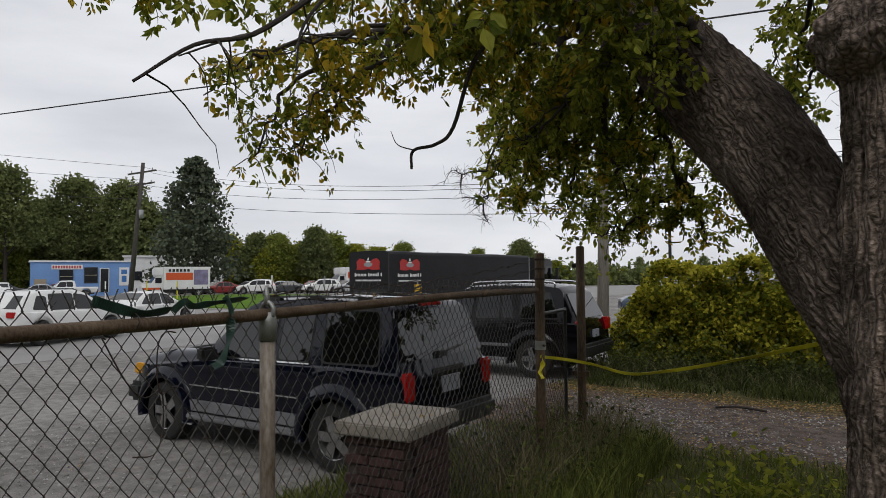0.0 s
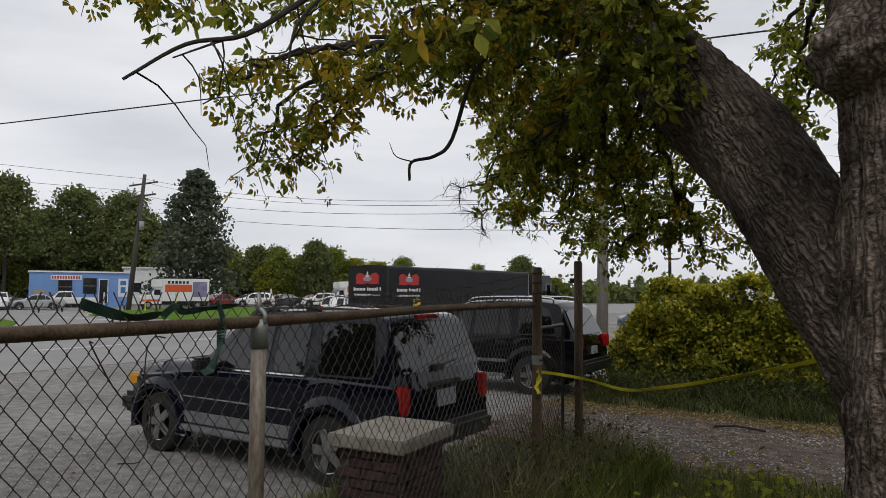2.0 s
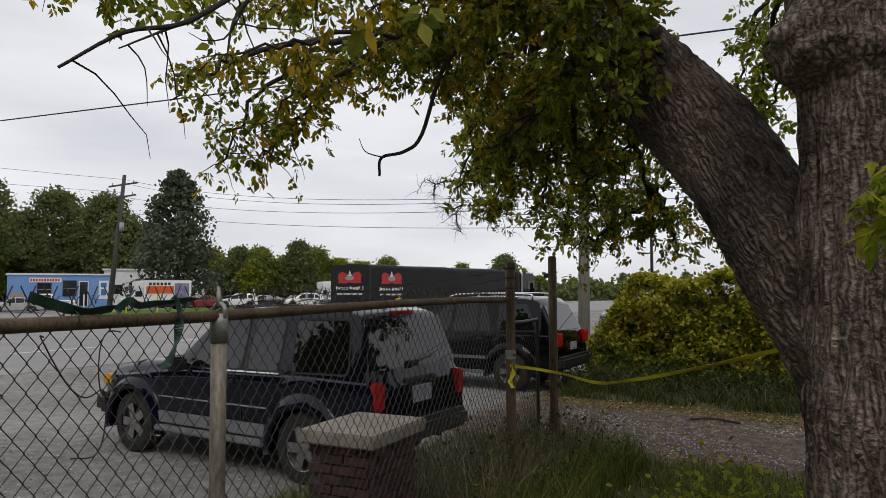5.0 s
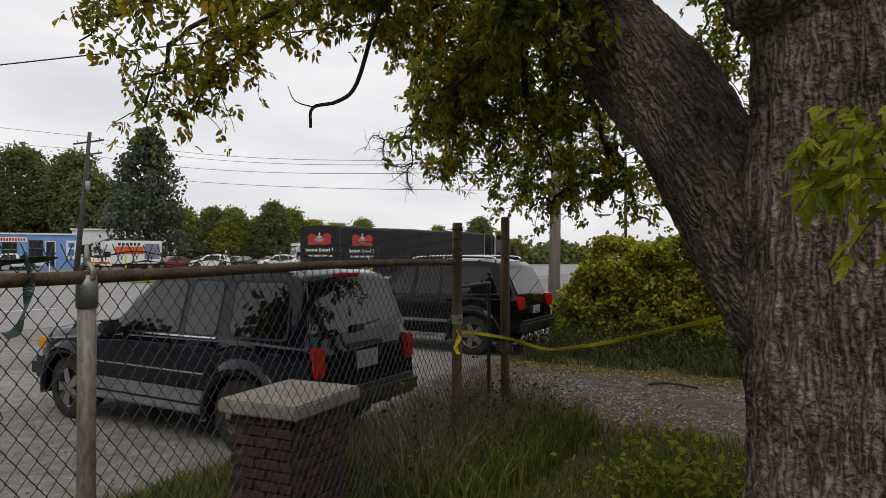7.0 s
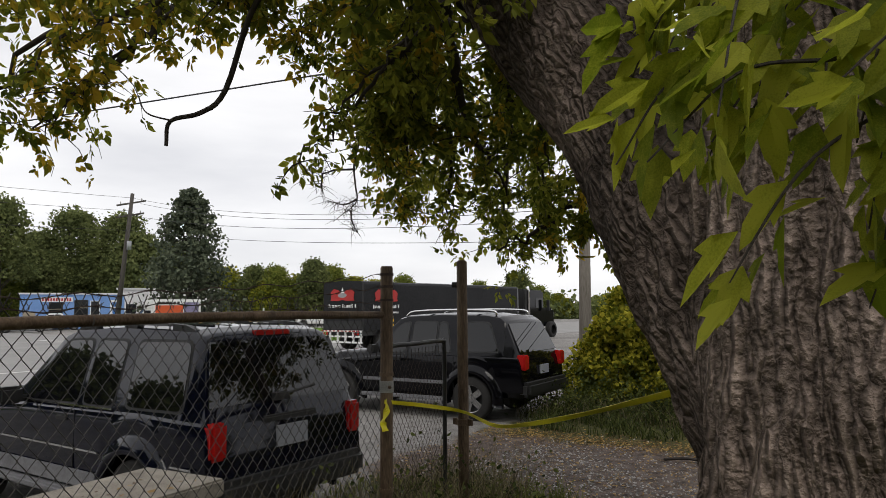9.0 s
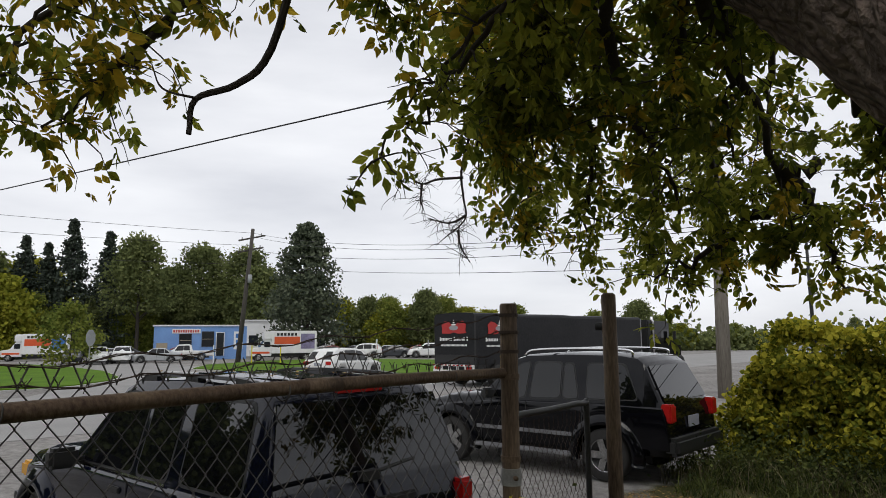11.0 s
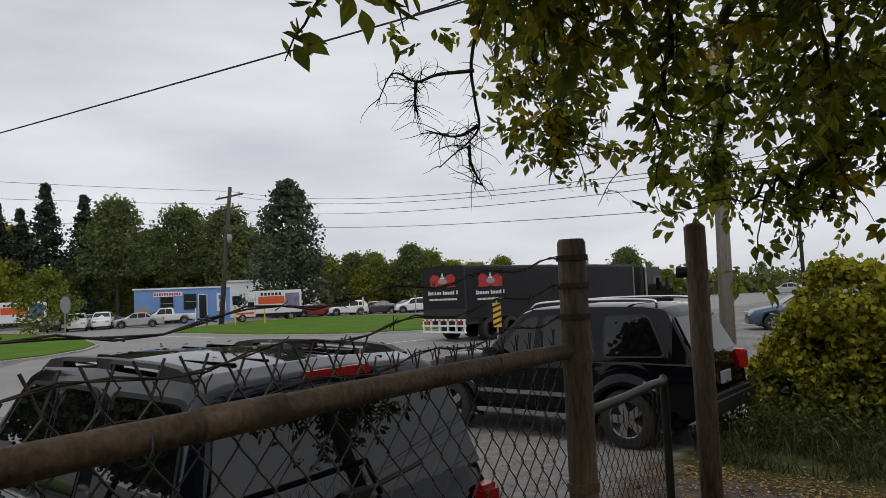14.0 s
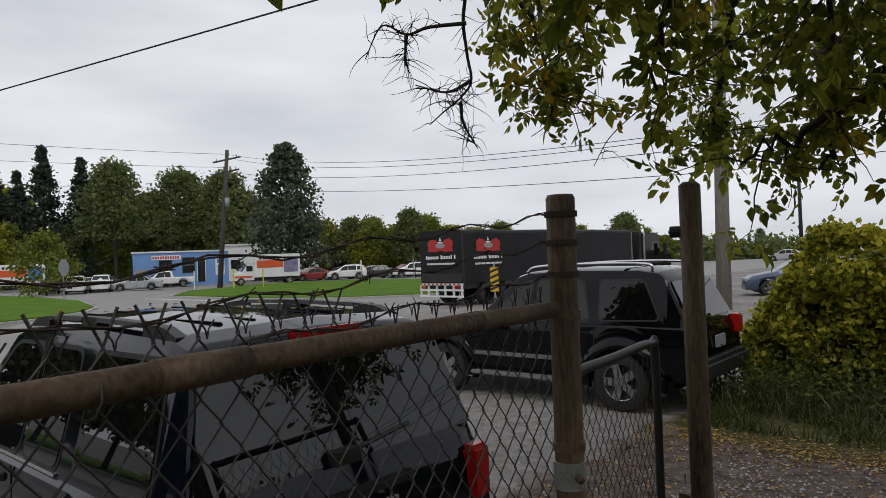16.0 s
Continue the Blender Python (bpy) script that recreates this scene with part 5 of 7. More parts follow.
def maple():
    t = empty("maple_tree", pose(3.9, -0.4, 0), "old leaning maple with deeply furrowed bark and yellowing leaves", "tree")
    back = pose(-3.9, 0.4, 0)
    trunk = barky([(4.06, -0.60, -0.12), (4.04, -0.63, 0.25), (4.02, -0.67, 0.8), (4.02, -0.70, 1.4), (4.01, -0.70, 1.95), (3.97, -0.71, 2.5), (3.93, -0.72, 3.1), (3.90, -0.70, 3.8), (3.94, -0.6, 4.8), (4.05, -0.3, 6.4)],
                  [0.66, 0.53, 0.47, 0.46, 0.45, 0.40, 0.375, 0.37, 0.30, 0.17], 200, 28, (((3.68, -1.04, 3.2), 0.52, 0.62), ((3.6, -1.05, 1.25), 0.35, 0.12), ((4.2, -1.15, 2.6), 0.4, 0.1), ((3.75, -1.1, 0.75), 0.4, 0.14), ((4.05, -1.15, 1.7), 0.3, 0.08)), 0.0, 0.085)
    part("trunk", trunk, M_BARK, t, "grey-brown furrowed trunk with burls", True, turn=back)
    stem = barky([(4.42, -0.42, -0.1), (4.46, -0.40, 0.8), (4.52, -0.38, 1.8), (4.60, -0.34, 2.8), (4.72, -0.25, 4.0), (4.9, -0.05, 5.6)], [0.52, 0.44, 0.42, 0.42, 0.34, 0.16], 120, 24, (), 9.0, 0.08)
    part("second_stem", stem, M_BARK, t, "second furrowed stem grown into the trunk", True, turn=back)
    limb = barky([(3.98, -0.66, 1.15), (3.76, -0.58, 1.68), (3.47, -0.40, 2.24), (3.15, -0.12, 2.76), (2.82, 0.03, 3.24), (2.46, 0.15, 3.72), (1.95, 0.32, 4.35), (1.2, 0.7, 5.05), (0.4, 1.2, 5.7)],
                 [0.38, 0.36, 0.335, 0.335, 0.34, 0.33, 0.26, 0.14, 0.05], 140, 22, (((3.0, -0.36, 2.72), 0.22, 0.1), ((2.62, -0.16, 3.3), 0.2, 0.1)), 5.0, 0.07)
    part("limb", limb, M_BARK_LIMB_SHADED, t, "thick leaning limb", True, turn=back)
    part("cut_stub", barky([(3.75, -0.72, 1.36), (3.62, -0.74, 1.36), (3.55, -0.75, 1.35)], [0.16, 0.10, 0.05], 40, 8, (), 3.0, 0.12), M_BARK, t, "rough sawn-off branch stub", True, turn=back)
    rng = np.random.default_rng(11)
    green, yellow, wood, twigs = [], [], Shape(), Shape()
    # boughs from the limb and stem, hanging to their tips; (points), share of yellow, sprays, density
    boughs = [
        ([(2.3, 0.08, 3.55), (1.9, 0.1, 3.6), (1.4, 0.05, 3.4), (0.95, -0.05, 2.95)], 0.15, 12, 0.5),
        ([(1.66, 0.3, 4.3), (1.0, 1.1, 4.2), (0.4, 1.9, 3.6), (0.02, 2.25, 2.85)], 0.15, 44, 1.0),
        ([(1.66, 0.3, 4.3), (1.4, 1.0, 3.9), (1.1, 1.5, 3.4), (0.86, 1.8, 2.75)], 0.12, 27, 1.0),
        ([(1.9, 0.2, 4.0), (1.7, 1.2, 3.8), (1.5, 2.2, 3.3), (1.35, 3.0, 2.75)], 0.1, 18, 1.0),
        ([(2.1, 0.1, 3.8), (2.0, 1.2, 3.6), (1.9, 2.3, 3.1), (1.8, 3.1, 2.55)], 0.1, 18, 1.0),
        ([(2.1, 0.1, 3.8), (2.1, 1.0, 4.0), (2.3, 2.0, 3.7), (2.4, 2.8, 2.95)], 0.05, 32, 1.0),
        ([(3.8, -0.3, 4.4), (3.4, 0.9, 4.6), (3.0, 2.0, 4.4), (2.75, 2.7, 3.8)], 0.05, 26, 0.8),
        ([(1.05, 0.7, 5.0), (0.4, 0.1, 4.5), (-0.1, -0.5, 3.9), (-0.5, -1.0, 3.2)], 0.55, 18, 0.8),
        ([(1.66, 0.3, 4.3), (0.9, -0.3, 4.2), (0.3, -0.9, 3.8), (-0.15, -1.35, 3.35)], 0.6, 18, 0.85),
        ([(1.66, 0.3, 4.3), (1.1, -0.7, 4.0), (0.7, -1.6, 3.75), (0.25, -2.3, 3.45)], 0.45, 14, 0.7),
        ([(1.05, 0.7, 5.0), (0.2, 1.3, 4.5), (-0.3, 2.3, 3.9), (-0.5, 3.1, 3.3)], 0.12, 32, 0.9),
        ([(1.4, 0.5, 4.6), (1.1, 0.7, 4.3), (0.7, 0.8, 3.9), (0.45, 0.9, 3.55)], 0.35, 20, 0.6),
        ([(1.66, 0.3, 4.3), (1.5, 0.4, 3.9), (1.0, 0.8, 3.6), (0.6, 1.0, 3.15)], 0.2, 40, 0.9),
        ([(1.05, 0.7, 5.0), (1.2, 2.0, 4.7), (1.0, 3.2, 4.0), (0.7, 3.8, 3.3)], 0.1, 25, 0.9),
        ([(2.6, 0.0, 3.3), (2.1, -0.5, 3.9), (1.5, -1.0, 4.1), (1.0, -1.5, 3.95)], 0.35, 30, 0.9),
        ([(0.4, 1.2, 5.7), (0.0, 0.4, 5.4), (-0.4, -0.4, 4.9), (-0.6, -1.0, 4.4)], 0.3, 26, 0.8),
        ([(1.3, 2.6, 3.1), (1.3, 2.9, 2.95), (1.25, 3.1, 2.7), (1.2, 3.2, 2.45)], 0.1, 9, 1.0),
        ([(1.9, 2.4, 3.1), (1.95, 2.8, 2.9), (2.0, 3.0, 2.65), (2.0, 3.2, 2.4)], 0.1, 12, 1.0),
        ([(2.3, 2.2, 3.5), (2.5, 2.7, 3.1), (2.55, 3.1, 2.8), (2.6, 3.4, 2.5)], 0.05, 26, 1.0),
        ([(0.9, 2.6, 4.0), (0.8, 3.0, 3.5), (0.6, 3.3, 3.0), (0.4, 3.5, 2.7)], 0.1, 18, 1.0),
        ([(0.2, 0.3, 4.5), (-0.2, -0.6, 4.15), (-0.5, -1.15, 3.55), (-0.62, -1.43, 2.95)], 0.6, 16, 0.8),
        ([(0.0, -0.3, 4.2), (-0.2, -0.6, 3.7), (-0.45, -0.85, 3.35), (-0.56, -1.05, 3.1)], 0.6, 12, 0.7),
        ([(0.4, 0.0, 4.3), (-0.1, -0.9, 4.1), (-0.5, -1.5, 3.8), (-0.75, -1.75, 3.5)], 0.5, 15, 0.8),
        ([(1.9, 0.2, 4.0), (1.7, 0.6, 3.6), (1.6, 1.1, 3.1), (1.6, 1.6, 2.8)], 0.1, 13, 1.0),
        ([(1.66, 0.3, 4.3), (1.3, -0.2, 4.2), (0.95, -0.45, 4.0), (0.7, -0.6, 3.8)], 0.4, 30, 0.9),
        ([(1.66, 0.3, 4.3), (1.3, 0.3, 4.15), (0.9, 0.2, 4.0), (0.55, 0.1, 3.85)], 0.3, 24, 0.6),
        ([(3.85, -0.5, 4.2), (3.5, 0.4, 4.3), (3.25, 1.2, 4.1), (3.1, 1.9, 3.7)], 0.05, 18, 0.8),
        ([(2.0, 2.8, 3.2), (1.6, 2.8, 2.85), (1.25, 2.65, 2.6), (0.95, 2.5, 2.45)], 0.1, 12, 0.9),
        ([(3.9, -0.1, 5.6), (3.2, 1.0, 6.0), (2.2, 2.0, 5.8), (1.4, 2.8, 5.2)], 0.1, 40, 0.9),
        ([(3.95, 0.0, 6.2), (4.6, 1.2, 6.4), (5.0, 2.2, 5.9), (5.2, 3.0, 5.2)], 0.1, 30, 0.9),
        ([(3.9, -0.1, 5.4), (3.0, -0.8, 5.9), (2.2, -1.3, 5.8), (1.4, -1.8, 5.2)], 0.2, 40, 0.9),
    ]
    boughs += [
        ([(2.1, 0.15, 3.9), (1.6, 0.1, 3.5), (1.15, 0.0, 3.1), (0.85, -0.12, 2.82)], 0.1, 7, 0.4),
        ([(2.1, 0.1, 3.8), (1.95, 0.9, 3.75), (1.6, 1.6, 3.5), (1.3, 2.2, 3.15)], 0.08, 14, 1.0),
        ([(2.2, 0.1, 3.8), (2.15, 0.9, 3.7), (1.95, 1.5, 3.45), (1.75, 2.0, 3.1)], 0.05, 11, 1.0),
        ([(2.4, 0.3, 3.9), (2.2, 1.4, 4.0), (1.8, 2.6, 3.7), (1.5, 3.4, 3.2)], 0.05, 12, 1.0),
        ([(2.4, 0.1, 3.8), (2.35, -0.3, 3.75), (2.3, -0.6, 3.6), (2.25, -0.8, 3.45)], 0.1, 30, 0.8),
        ([(2.6, -0.1, 3.9), (2.3, -0.55, 4.1), (1.9, -0.9, 4.05), (1.6, -1.1, 3.9)], 0.15, 30, 0.9),
        ([(2.7, -0.1, 3.7), (2.6, -0.5, 3.9), (2.45, -0.85, 3.95), (2.3, -1.2, 3.8)], 0.1, 22, 0.8),
        ([(1.4, 0.5, 4.6), (1.2, 0.8, 4.0), (0.9, 1.1, 3.6), (0.65, 1.3, 3.3)], 0.15, 26, 0.9),
        ([(1.7, 0.4, 4.4), (1.4, 0.7, 3.9), (1.15, 0.9, 3.5), (0.95, 1.05, 3.2)], 0.1, 22, 0.9),
        ([(3.9, 0.0, 4.6), (3.6, 1.0, 4.3), (3.3, 1.7, 3.9), (3.05, 2.2, 3.5)], 0.05, 16, 0.8),
        ([(1.66, 0.3, 4.3), (0.8, -1.2, 4.3), (0.2, -2.2, 4.1), (-0.3, -3.0, 3.9)], 0.4, 20, 0.8),
        ([(1.5, -1.0, 4.1), (1.2, -1.9, 3.95), (1.0, -2.6, 3.75), (0.85, -3.1, 3.6)], 0.3, 22, 0.7),
        ([(3.1, -2.9, 3.6), (2.85, -3.25, 3.4), (2.7, -3.5, 3.2), (2.6, -3.7, 3.12)], 0.3, 7, 0.5),
    ]
    # the high crown over the yard, out to all sides; unseen, added for shade
    for k in range(26):
        a, reach, rise = k * 2.4, rng.uniform(2.2, 4.6), rng.uniform(6.0, 8.6)
        foot = Vector((4.0, -0.3, rise - 1.0))
        tip = Vector((3.0 + reach * math.cos(a), -0.3 + reach * math.sin(a), rise - 0.1 * reach))
        boughs.append(([foot, foot.lerp(tip, 0.35) + Vector((0, 0, 0.5)), foot.lerp(tip, 0.7) + Vector((0, 0, 0.5)), tip], 0.15, 13, 1.0))
    for pts, share, count, dens in boughs:
        line = curve_points(pts, 8)
        wood.tube([p + Vector((rng.normal() * 0.02, rng.normal() * 0.02, rng.normal() * 0.03)) for p in line], list(np.linspace(0.048, 0.007, len(line)) * (0.1 + 0.9 * dens)), 7)
        for k in range(int(count * 1.3)):
            u = rng.uniform(0.22, 1.0) ** 0.75
            p = line[min(int(u * (len(line) - 1)), len(line) - 1)]
            d = Vector((rng.normal(), rng.normal(), rng.normal() * 0.7 + 0.1))
            spray(rng, p, d, rng.uniform(0.28, 0.58) * (0.4 + 0.6 * dens), yellow if rng.uniform() < share else green, twigs, int(7 * dens) + 1, 0.05)
    # bare broken twigs
    bare = Shape()
    dead = [[(1.2, -0.3, 4.1), (1.04, -0.55, 3.76), (0.895, -0.648, 3.22), (0.78, -0.73, 3.08), (0.625, -0.828, 3.03), (0.62, -0.848, 2.88)], [(0.64, -0.828, 3.03), (0.545, -0.93, 3.07), (0.50, -0.96, 3.18)],
            [(2.9, -3.2, 3.4), (2.7, -3.55, 3.14), (2.66, -3.72, 2.98), (2.5, -3.9, 2.80), (2.42, -4.05, 2.66), (2.30, -4.14, 2.63), (2.22, -4.26, 2.52)], [(2.42, -4.05, 2.66), (2.2, -3.95, 2.72), (1.9, -3.9, 2.74)],
            [(2.55, -3.85, 2.85), (2.5, -3.95, 2.7), (2.52, -4.0, 2.56)], [(1.3, 2.4, 3.2), (0.4, 2.9, 3.0), (-0.1, 3.2, 2.85), (-0.25, 3.2, 2.65)], [(0.2, 3.0, 2.95), (-0.2, 2.8, 2.95), (-0.5, 2.8, 2.85)],
            [(0.4, 1.3, 3.7), (0.0, 1.53, 3.32), (-0.05, 1.59, 3.09), (-0.06, 1.63, 2.95), (-0.12, 1.61, 2.87), (-0.2, 1.56, 2.8), (-0.26, 1.52, 2.74)],
            [(-0.12, 1.61, 2.85), (-0.13, 1.64, 2.74), (-0.09, 1.7, 2.61)], [(-0.02, 1.56, 3.22), (-0.17, 1.44, 3.21), (-0.26, 1.37, 3.18), (-0.33, 1.27, 3.22), (-0.43, 1.24, 3.07)],
            [(3.75, -0.35, 2.75), (3.5, 0.05, 2.72), (3.3, 0.3, 2.8), (3.2, 0.5, 3.0)], [(3.5, 0.05, 2.72), (3.3, 0.15, 2.95), (3.25, 0.3, 3.3)], [(3.6, -0.1, 2.73), (3.6, 0.1, 3.1), (3.5, 0.3, 3.6)],
            [(-0.06, 1.63, 2.95), (-0.17, 1.56, 2.9), (-0.28, 1.44, 2.94)], [(-0.26, 1.37, 3.18), (-0.3, 1.39, 3.03)]]
    for k, pts in enumerate(dead):
        line = curve_points(pts, 5)
        bare.tube(line, list(np.linspace((0.02, 0.008, 0.013)[min(k, 2)] if k in (0, 2) else 0.011 if k > 6 else 0.006, 0.011 if k == 0 else 0.004 if k == 2 else 0.0025, len(line))), 7)
    hosts = [curve_points(b[0], 8) for b in boughs[1:4]] + [curve_points(d2, 5) for d2 in dead[2:]] + [curve_points(b[0], 8) for b in boughs[10:14]]
    for k in range(52):
        line = hosts[k % len(hosts)]
        p = line[int(rng.uniform(0.55, 1.0) * (len(line) - 1))]
        spray(rng, p, rng.normal(size=3) * (1, 1, 0.6), rng.uniform(0.18, 0.36), [], bare, 0, 0.06, 0.0035)
    for line in [curve_points(d2, 5) for d2 in dead[7:]]:
        for k in range(30):
            p = line[int(rng.uniform(0.15, 1.0) * (len(line) - 1))]
            spray(rng, p, rng.normal(size=3), rng.uniform(0.06, 0.2), [], bare, 0, 0.06, 0.0028)
    part("bare_twig_growth", bare, M_TWIG, t, "bare dark twigs", turn=back)["kind"] = "stuff"
    part("bough_wood", wood, M_TWIG, t, "dark boughs", True, turn=back)["kind"] = "stuff"
    part("twig_growth", twigs, M_TWIG, t, turn=back)["kind"] = "stuff"
    part("crown", compound_leaves(green, 0.078, rng), M_LEAF, t, "green leaves", turn=back)["kind"] = "stuff"
    part("yellow_crown", compound_leaves(yellow, 0.078, rng), M_LEAF_Y, t, "yellowing leaves", turn=back)["kind"] = "stuff"


maple()


def near_branch():
    """Low shoot with large lobed leaves beside the trunk."""
    b = empty("leafy_shoot", pose(4.357, -2.29, 2.22), "leafy maple shoot with large bright green leaves", "branch")
    b.scale = (0.7, 0.7, 0.7)
    rng = np.random.default_rng(5)
    out = [(0, 0), (0.12, 0.10), (0.30, 0.16), (0.26, 0.24), (0.50, 0.30), (0.46, 0.16), (0.72, 0.14), (1.0, 0.0)]
    s = Shape()
    s.v = [(x, y, 0.25 * abs(y) - 0.1 * x * x) for x, y in out] + [(x, -y, 0.25 * abs(y) - 0.1 * x * x) for x, y in out[1:-1]]
    s.f = [(0, 1, 2, 3), (0, 3, 4, 5), (0, 5, 6, 7), (0, 10, 9, 8), (0, 12, 11, 10), (0, 7, 13, 12)]
    stems = Shape()
    first = None
    for k in range(36):
        a = Vector((rng.uniform(-0.58, 0.05), rng.uniform(-0.16, 0.2), 0))
        a.z = rng.uniform(-0.12 - 0.25 * (a.x + 0.4), 0.36)
        e = a + Vector((rng.uniform(-0.26, 0.0), rng.uniform(-0.25, 0.0), rng.uniform(-0.32, -0.03)))
        line = curve_points([a, a.lerp(e, 0.5) + Vector((0, 0, 0.06)), e], 6)
        stems.tube(line, list(np.linspace(0.004, 0.0015, len(line))), 5)
        for j in range(10):
            p = line[int(rng.uniform(0.2, 1.0) * (len(line) - 1))] + Vector(rng.normal(size=3) * 0.03)
            d = (e - a).normalized() + Vector(rng.normal(size=3) * 0.55) + Vector((0, 0, -0.35))
            q = d.to_track_quat("X", "Z")
            m = Matrix.LocRotScale(p, q @ Euler((rng.normal() * 0.7, 0, 0)).to_quaternion(), None) @ Matrix.Diagonal((*([rng.uniform(0.08, 0.145)] * 3), 1))
            if first is None:
                first = ob = part("leaf", s, M_LEAF_NEAR, b)
            else:
                ob = new("leaf", first.data)
                ob.parent = b
            ob.matrix_basis = m
    part("stem_growth", stems, M_TWIG, b, "thin green stems")["kind"] = "stuff"


near_branch()


# ---- hedge, grass, weeds, litter ----
def vine_hedge():
    h = empty("vine_hedge", pose(1.3, 9.2, 0), "overgrown hedge of yellow-green vine leaves beside the drive", "hedge")
    rng = np.random.default_rng(21)
    pts = []
    for x in np.arange(-2.5, 6.0, 0.028):
        for k in range(84):
            top = 2.16 + 0.22 * noise.noise(Vector((x * 0.9, 0, 0))) + 0.1 * noise.noise(Vector((x * 3, 1, 0)))
            end = min(1.0, (x + 2.6) / 1.2)
            top = min(top, 0.4 + (x + 2.7) * 1.5)
            z = rng.uniform(0.12, 1) ** 0.9 * top
            yy = -0.75 + 0.62 * noise.noise(Vector((x * 1.9, z * 2.1, 4))) + 0.2 * noise.noise(Vector((x * 5, z * 5, 8))) + 0.35 * (z / top) ** 3 + (1 - end) * 0.7
            if k > 48:
                z, yy = top + rng.normal() * 0.05, rng.uniform(-0.5, 0.6)
            pts.append((x + rng.normal() * 0.04, yy + abs(rng.normal()) * 0.09, z))
    part("vine_leaves", leaf_shape(pts, 0.088, rng, 0.5, slim=0.45), M_VINE, h, "yellow-green vine leaves")["kind"] = "stuff"
    core = Shape()
    for i in range(90):
        x = rng.uniform(-1.3, 5.9)
        z1 = 1.5 + 0.4 * rng.uniform()
        core.tube(curve_points([(x, rng.uniform(-0.55, 0.4), -0.02), (x + rng.normal() * 0.1, rng.uniform(-0.45, 0.4), z1 * 0.5), (x + rng.normal() * 0.3, rng.uniform(-0.3, 0.4), z1)], 4), 0.012, 5)
    part("stem_growth", core, M_TWIG, h, "dark woody stems")["kind"] = "stuff"
    part("inner_growth", leaf_shape([(x, rng.uniform(-0.3, 0.55), rng.uniform(0.05, min(1.75, 0.15 + (x + 2.6) * 1.4))) for x in rng.uniform(-2.3, 5.9, 11500)], 0.2, rng, 0.2, slim=0.5), M_LEAF, h, "dark inner leaves")["kind"] = "stuff"


def blades(name, places, height, mat, label, seed, wide=0.006, lean=0.35):
    rng = np.random.default_rng(seed)
    p = np.asarray(places, float)
    n = len(p)
    hgt = height * rng.uniform(0.45, 1.2, (n, 1))
    a = rng.uniform(0, 2 * np.pi, n)
    side = np.stack([np.cos(a), np.sin(a), np.zeros(n)], 1) * wide
    bend = np.concatenate([rng.normal(size=(n, 2)) * lean, np.ones((n, 1))], 1)
    mid = p + bend * hgt * 0.55 * (0.6, 0.6, 1)
    tip = p + bend * hgt * (1.3, 1.3, 1)
    v = np.stack([p - side, p + side, mid + side * 0.8, mid - side * 0.8, tip], 1).reshape(-1, 3)
    i = np.arange(n) * 5
    s = Shape()
    s.v = v.tolist()
    s.f = np.stack([i, i + 1, i + 2, i + 3], 1).tolist() + np.stack([i + 3, i + 2, i + 4], 1).tolist()
    tagged(part(name, s, mat), label, "grass", kind="stuff")


def scatter(rng, n, x0, x1, y0, y1, keep=lambda x, y: True):
    out = []
    while len(out) < n:
        x, y = rng.uniform(x0, x1), rng.uniform(y0, y1)
        if keep(x, y):
            out.append((x, y, -0.01))
    return out


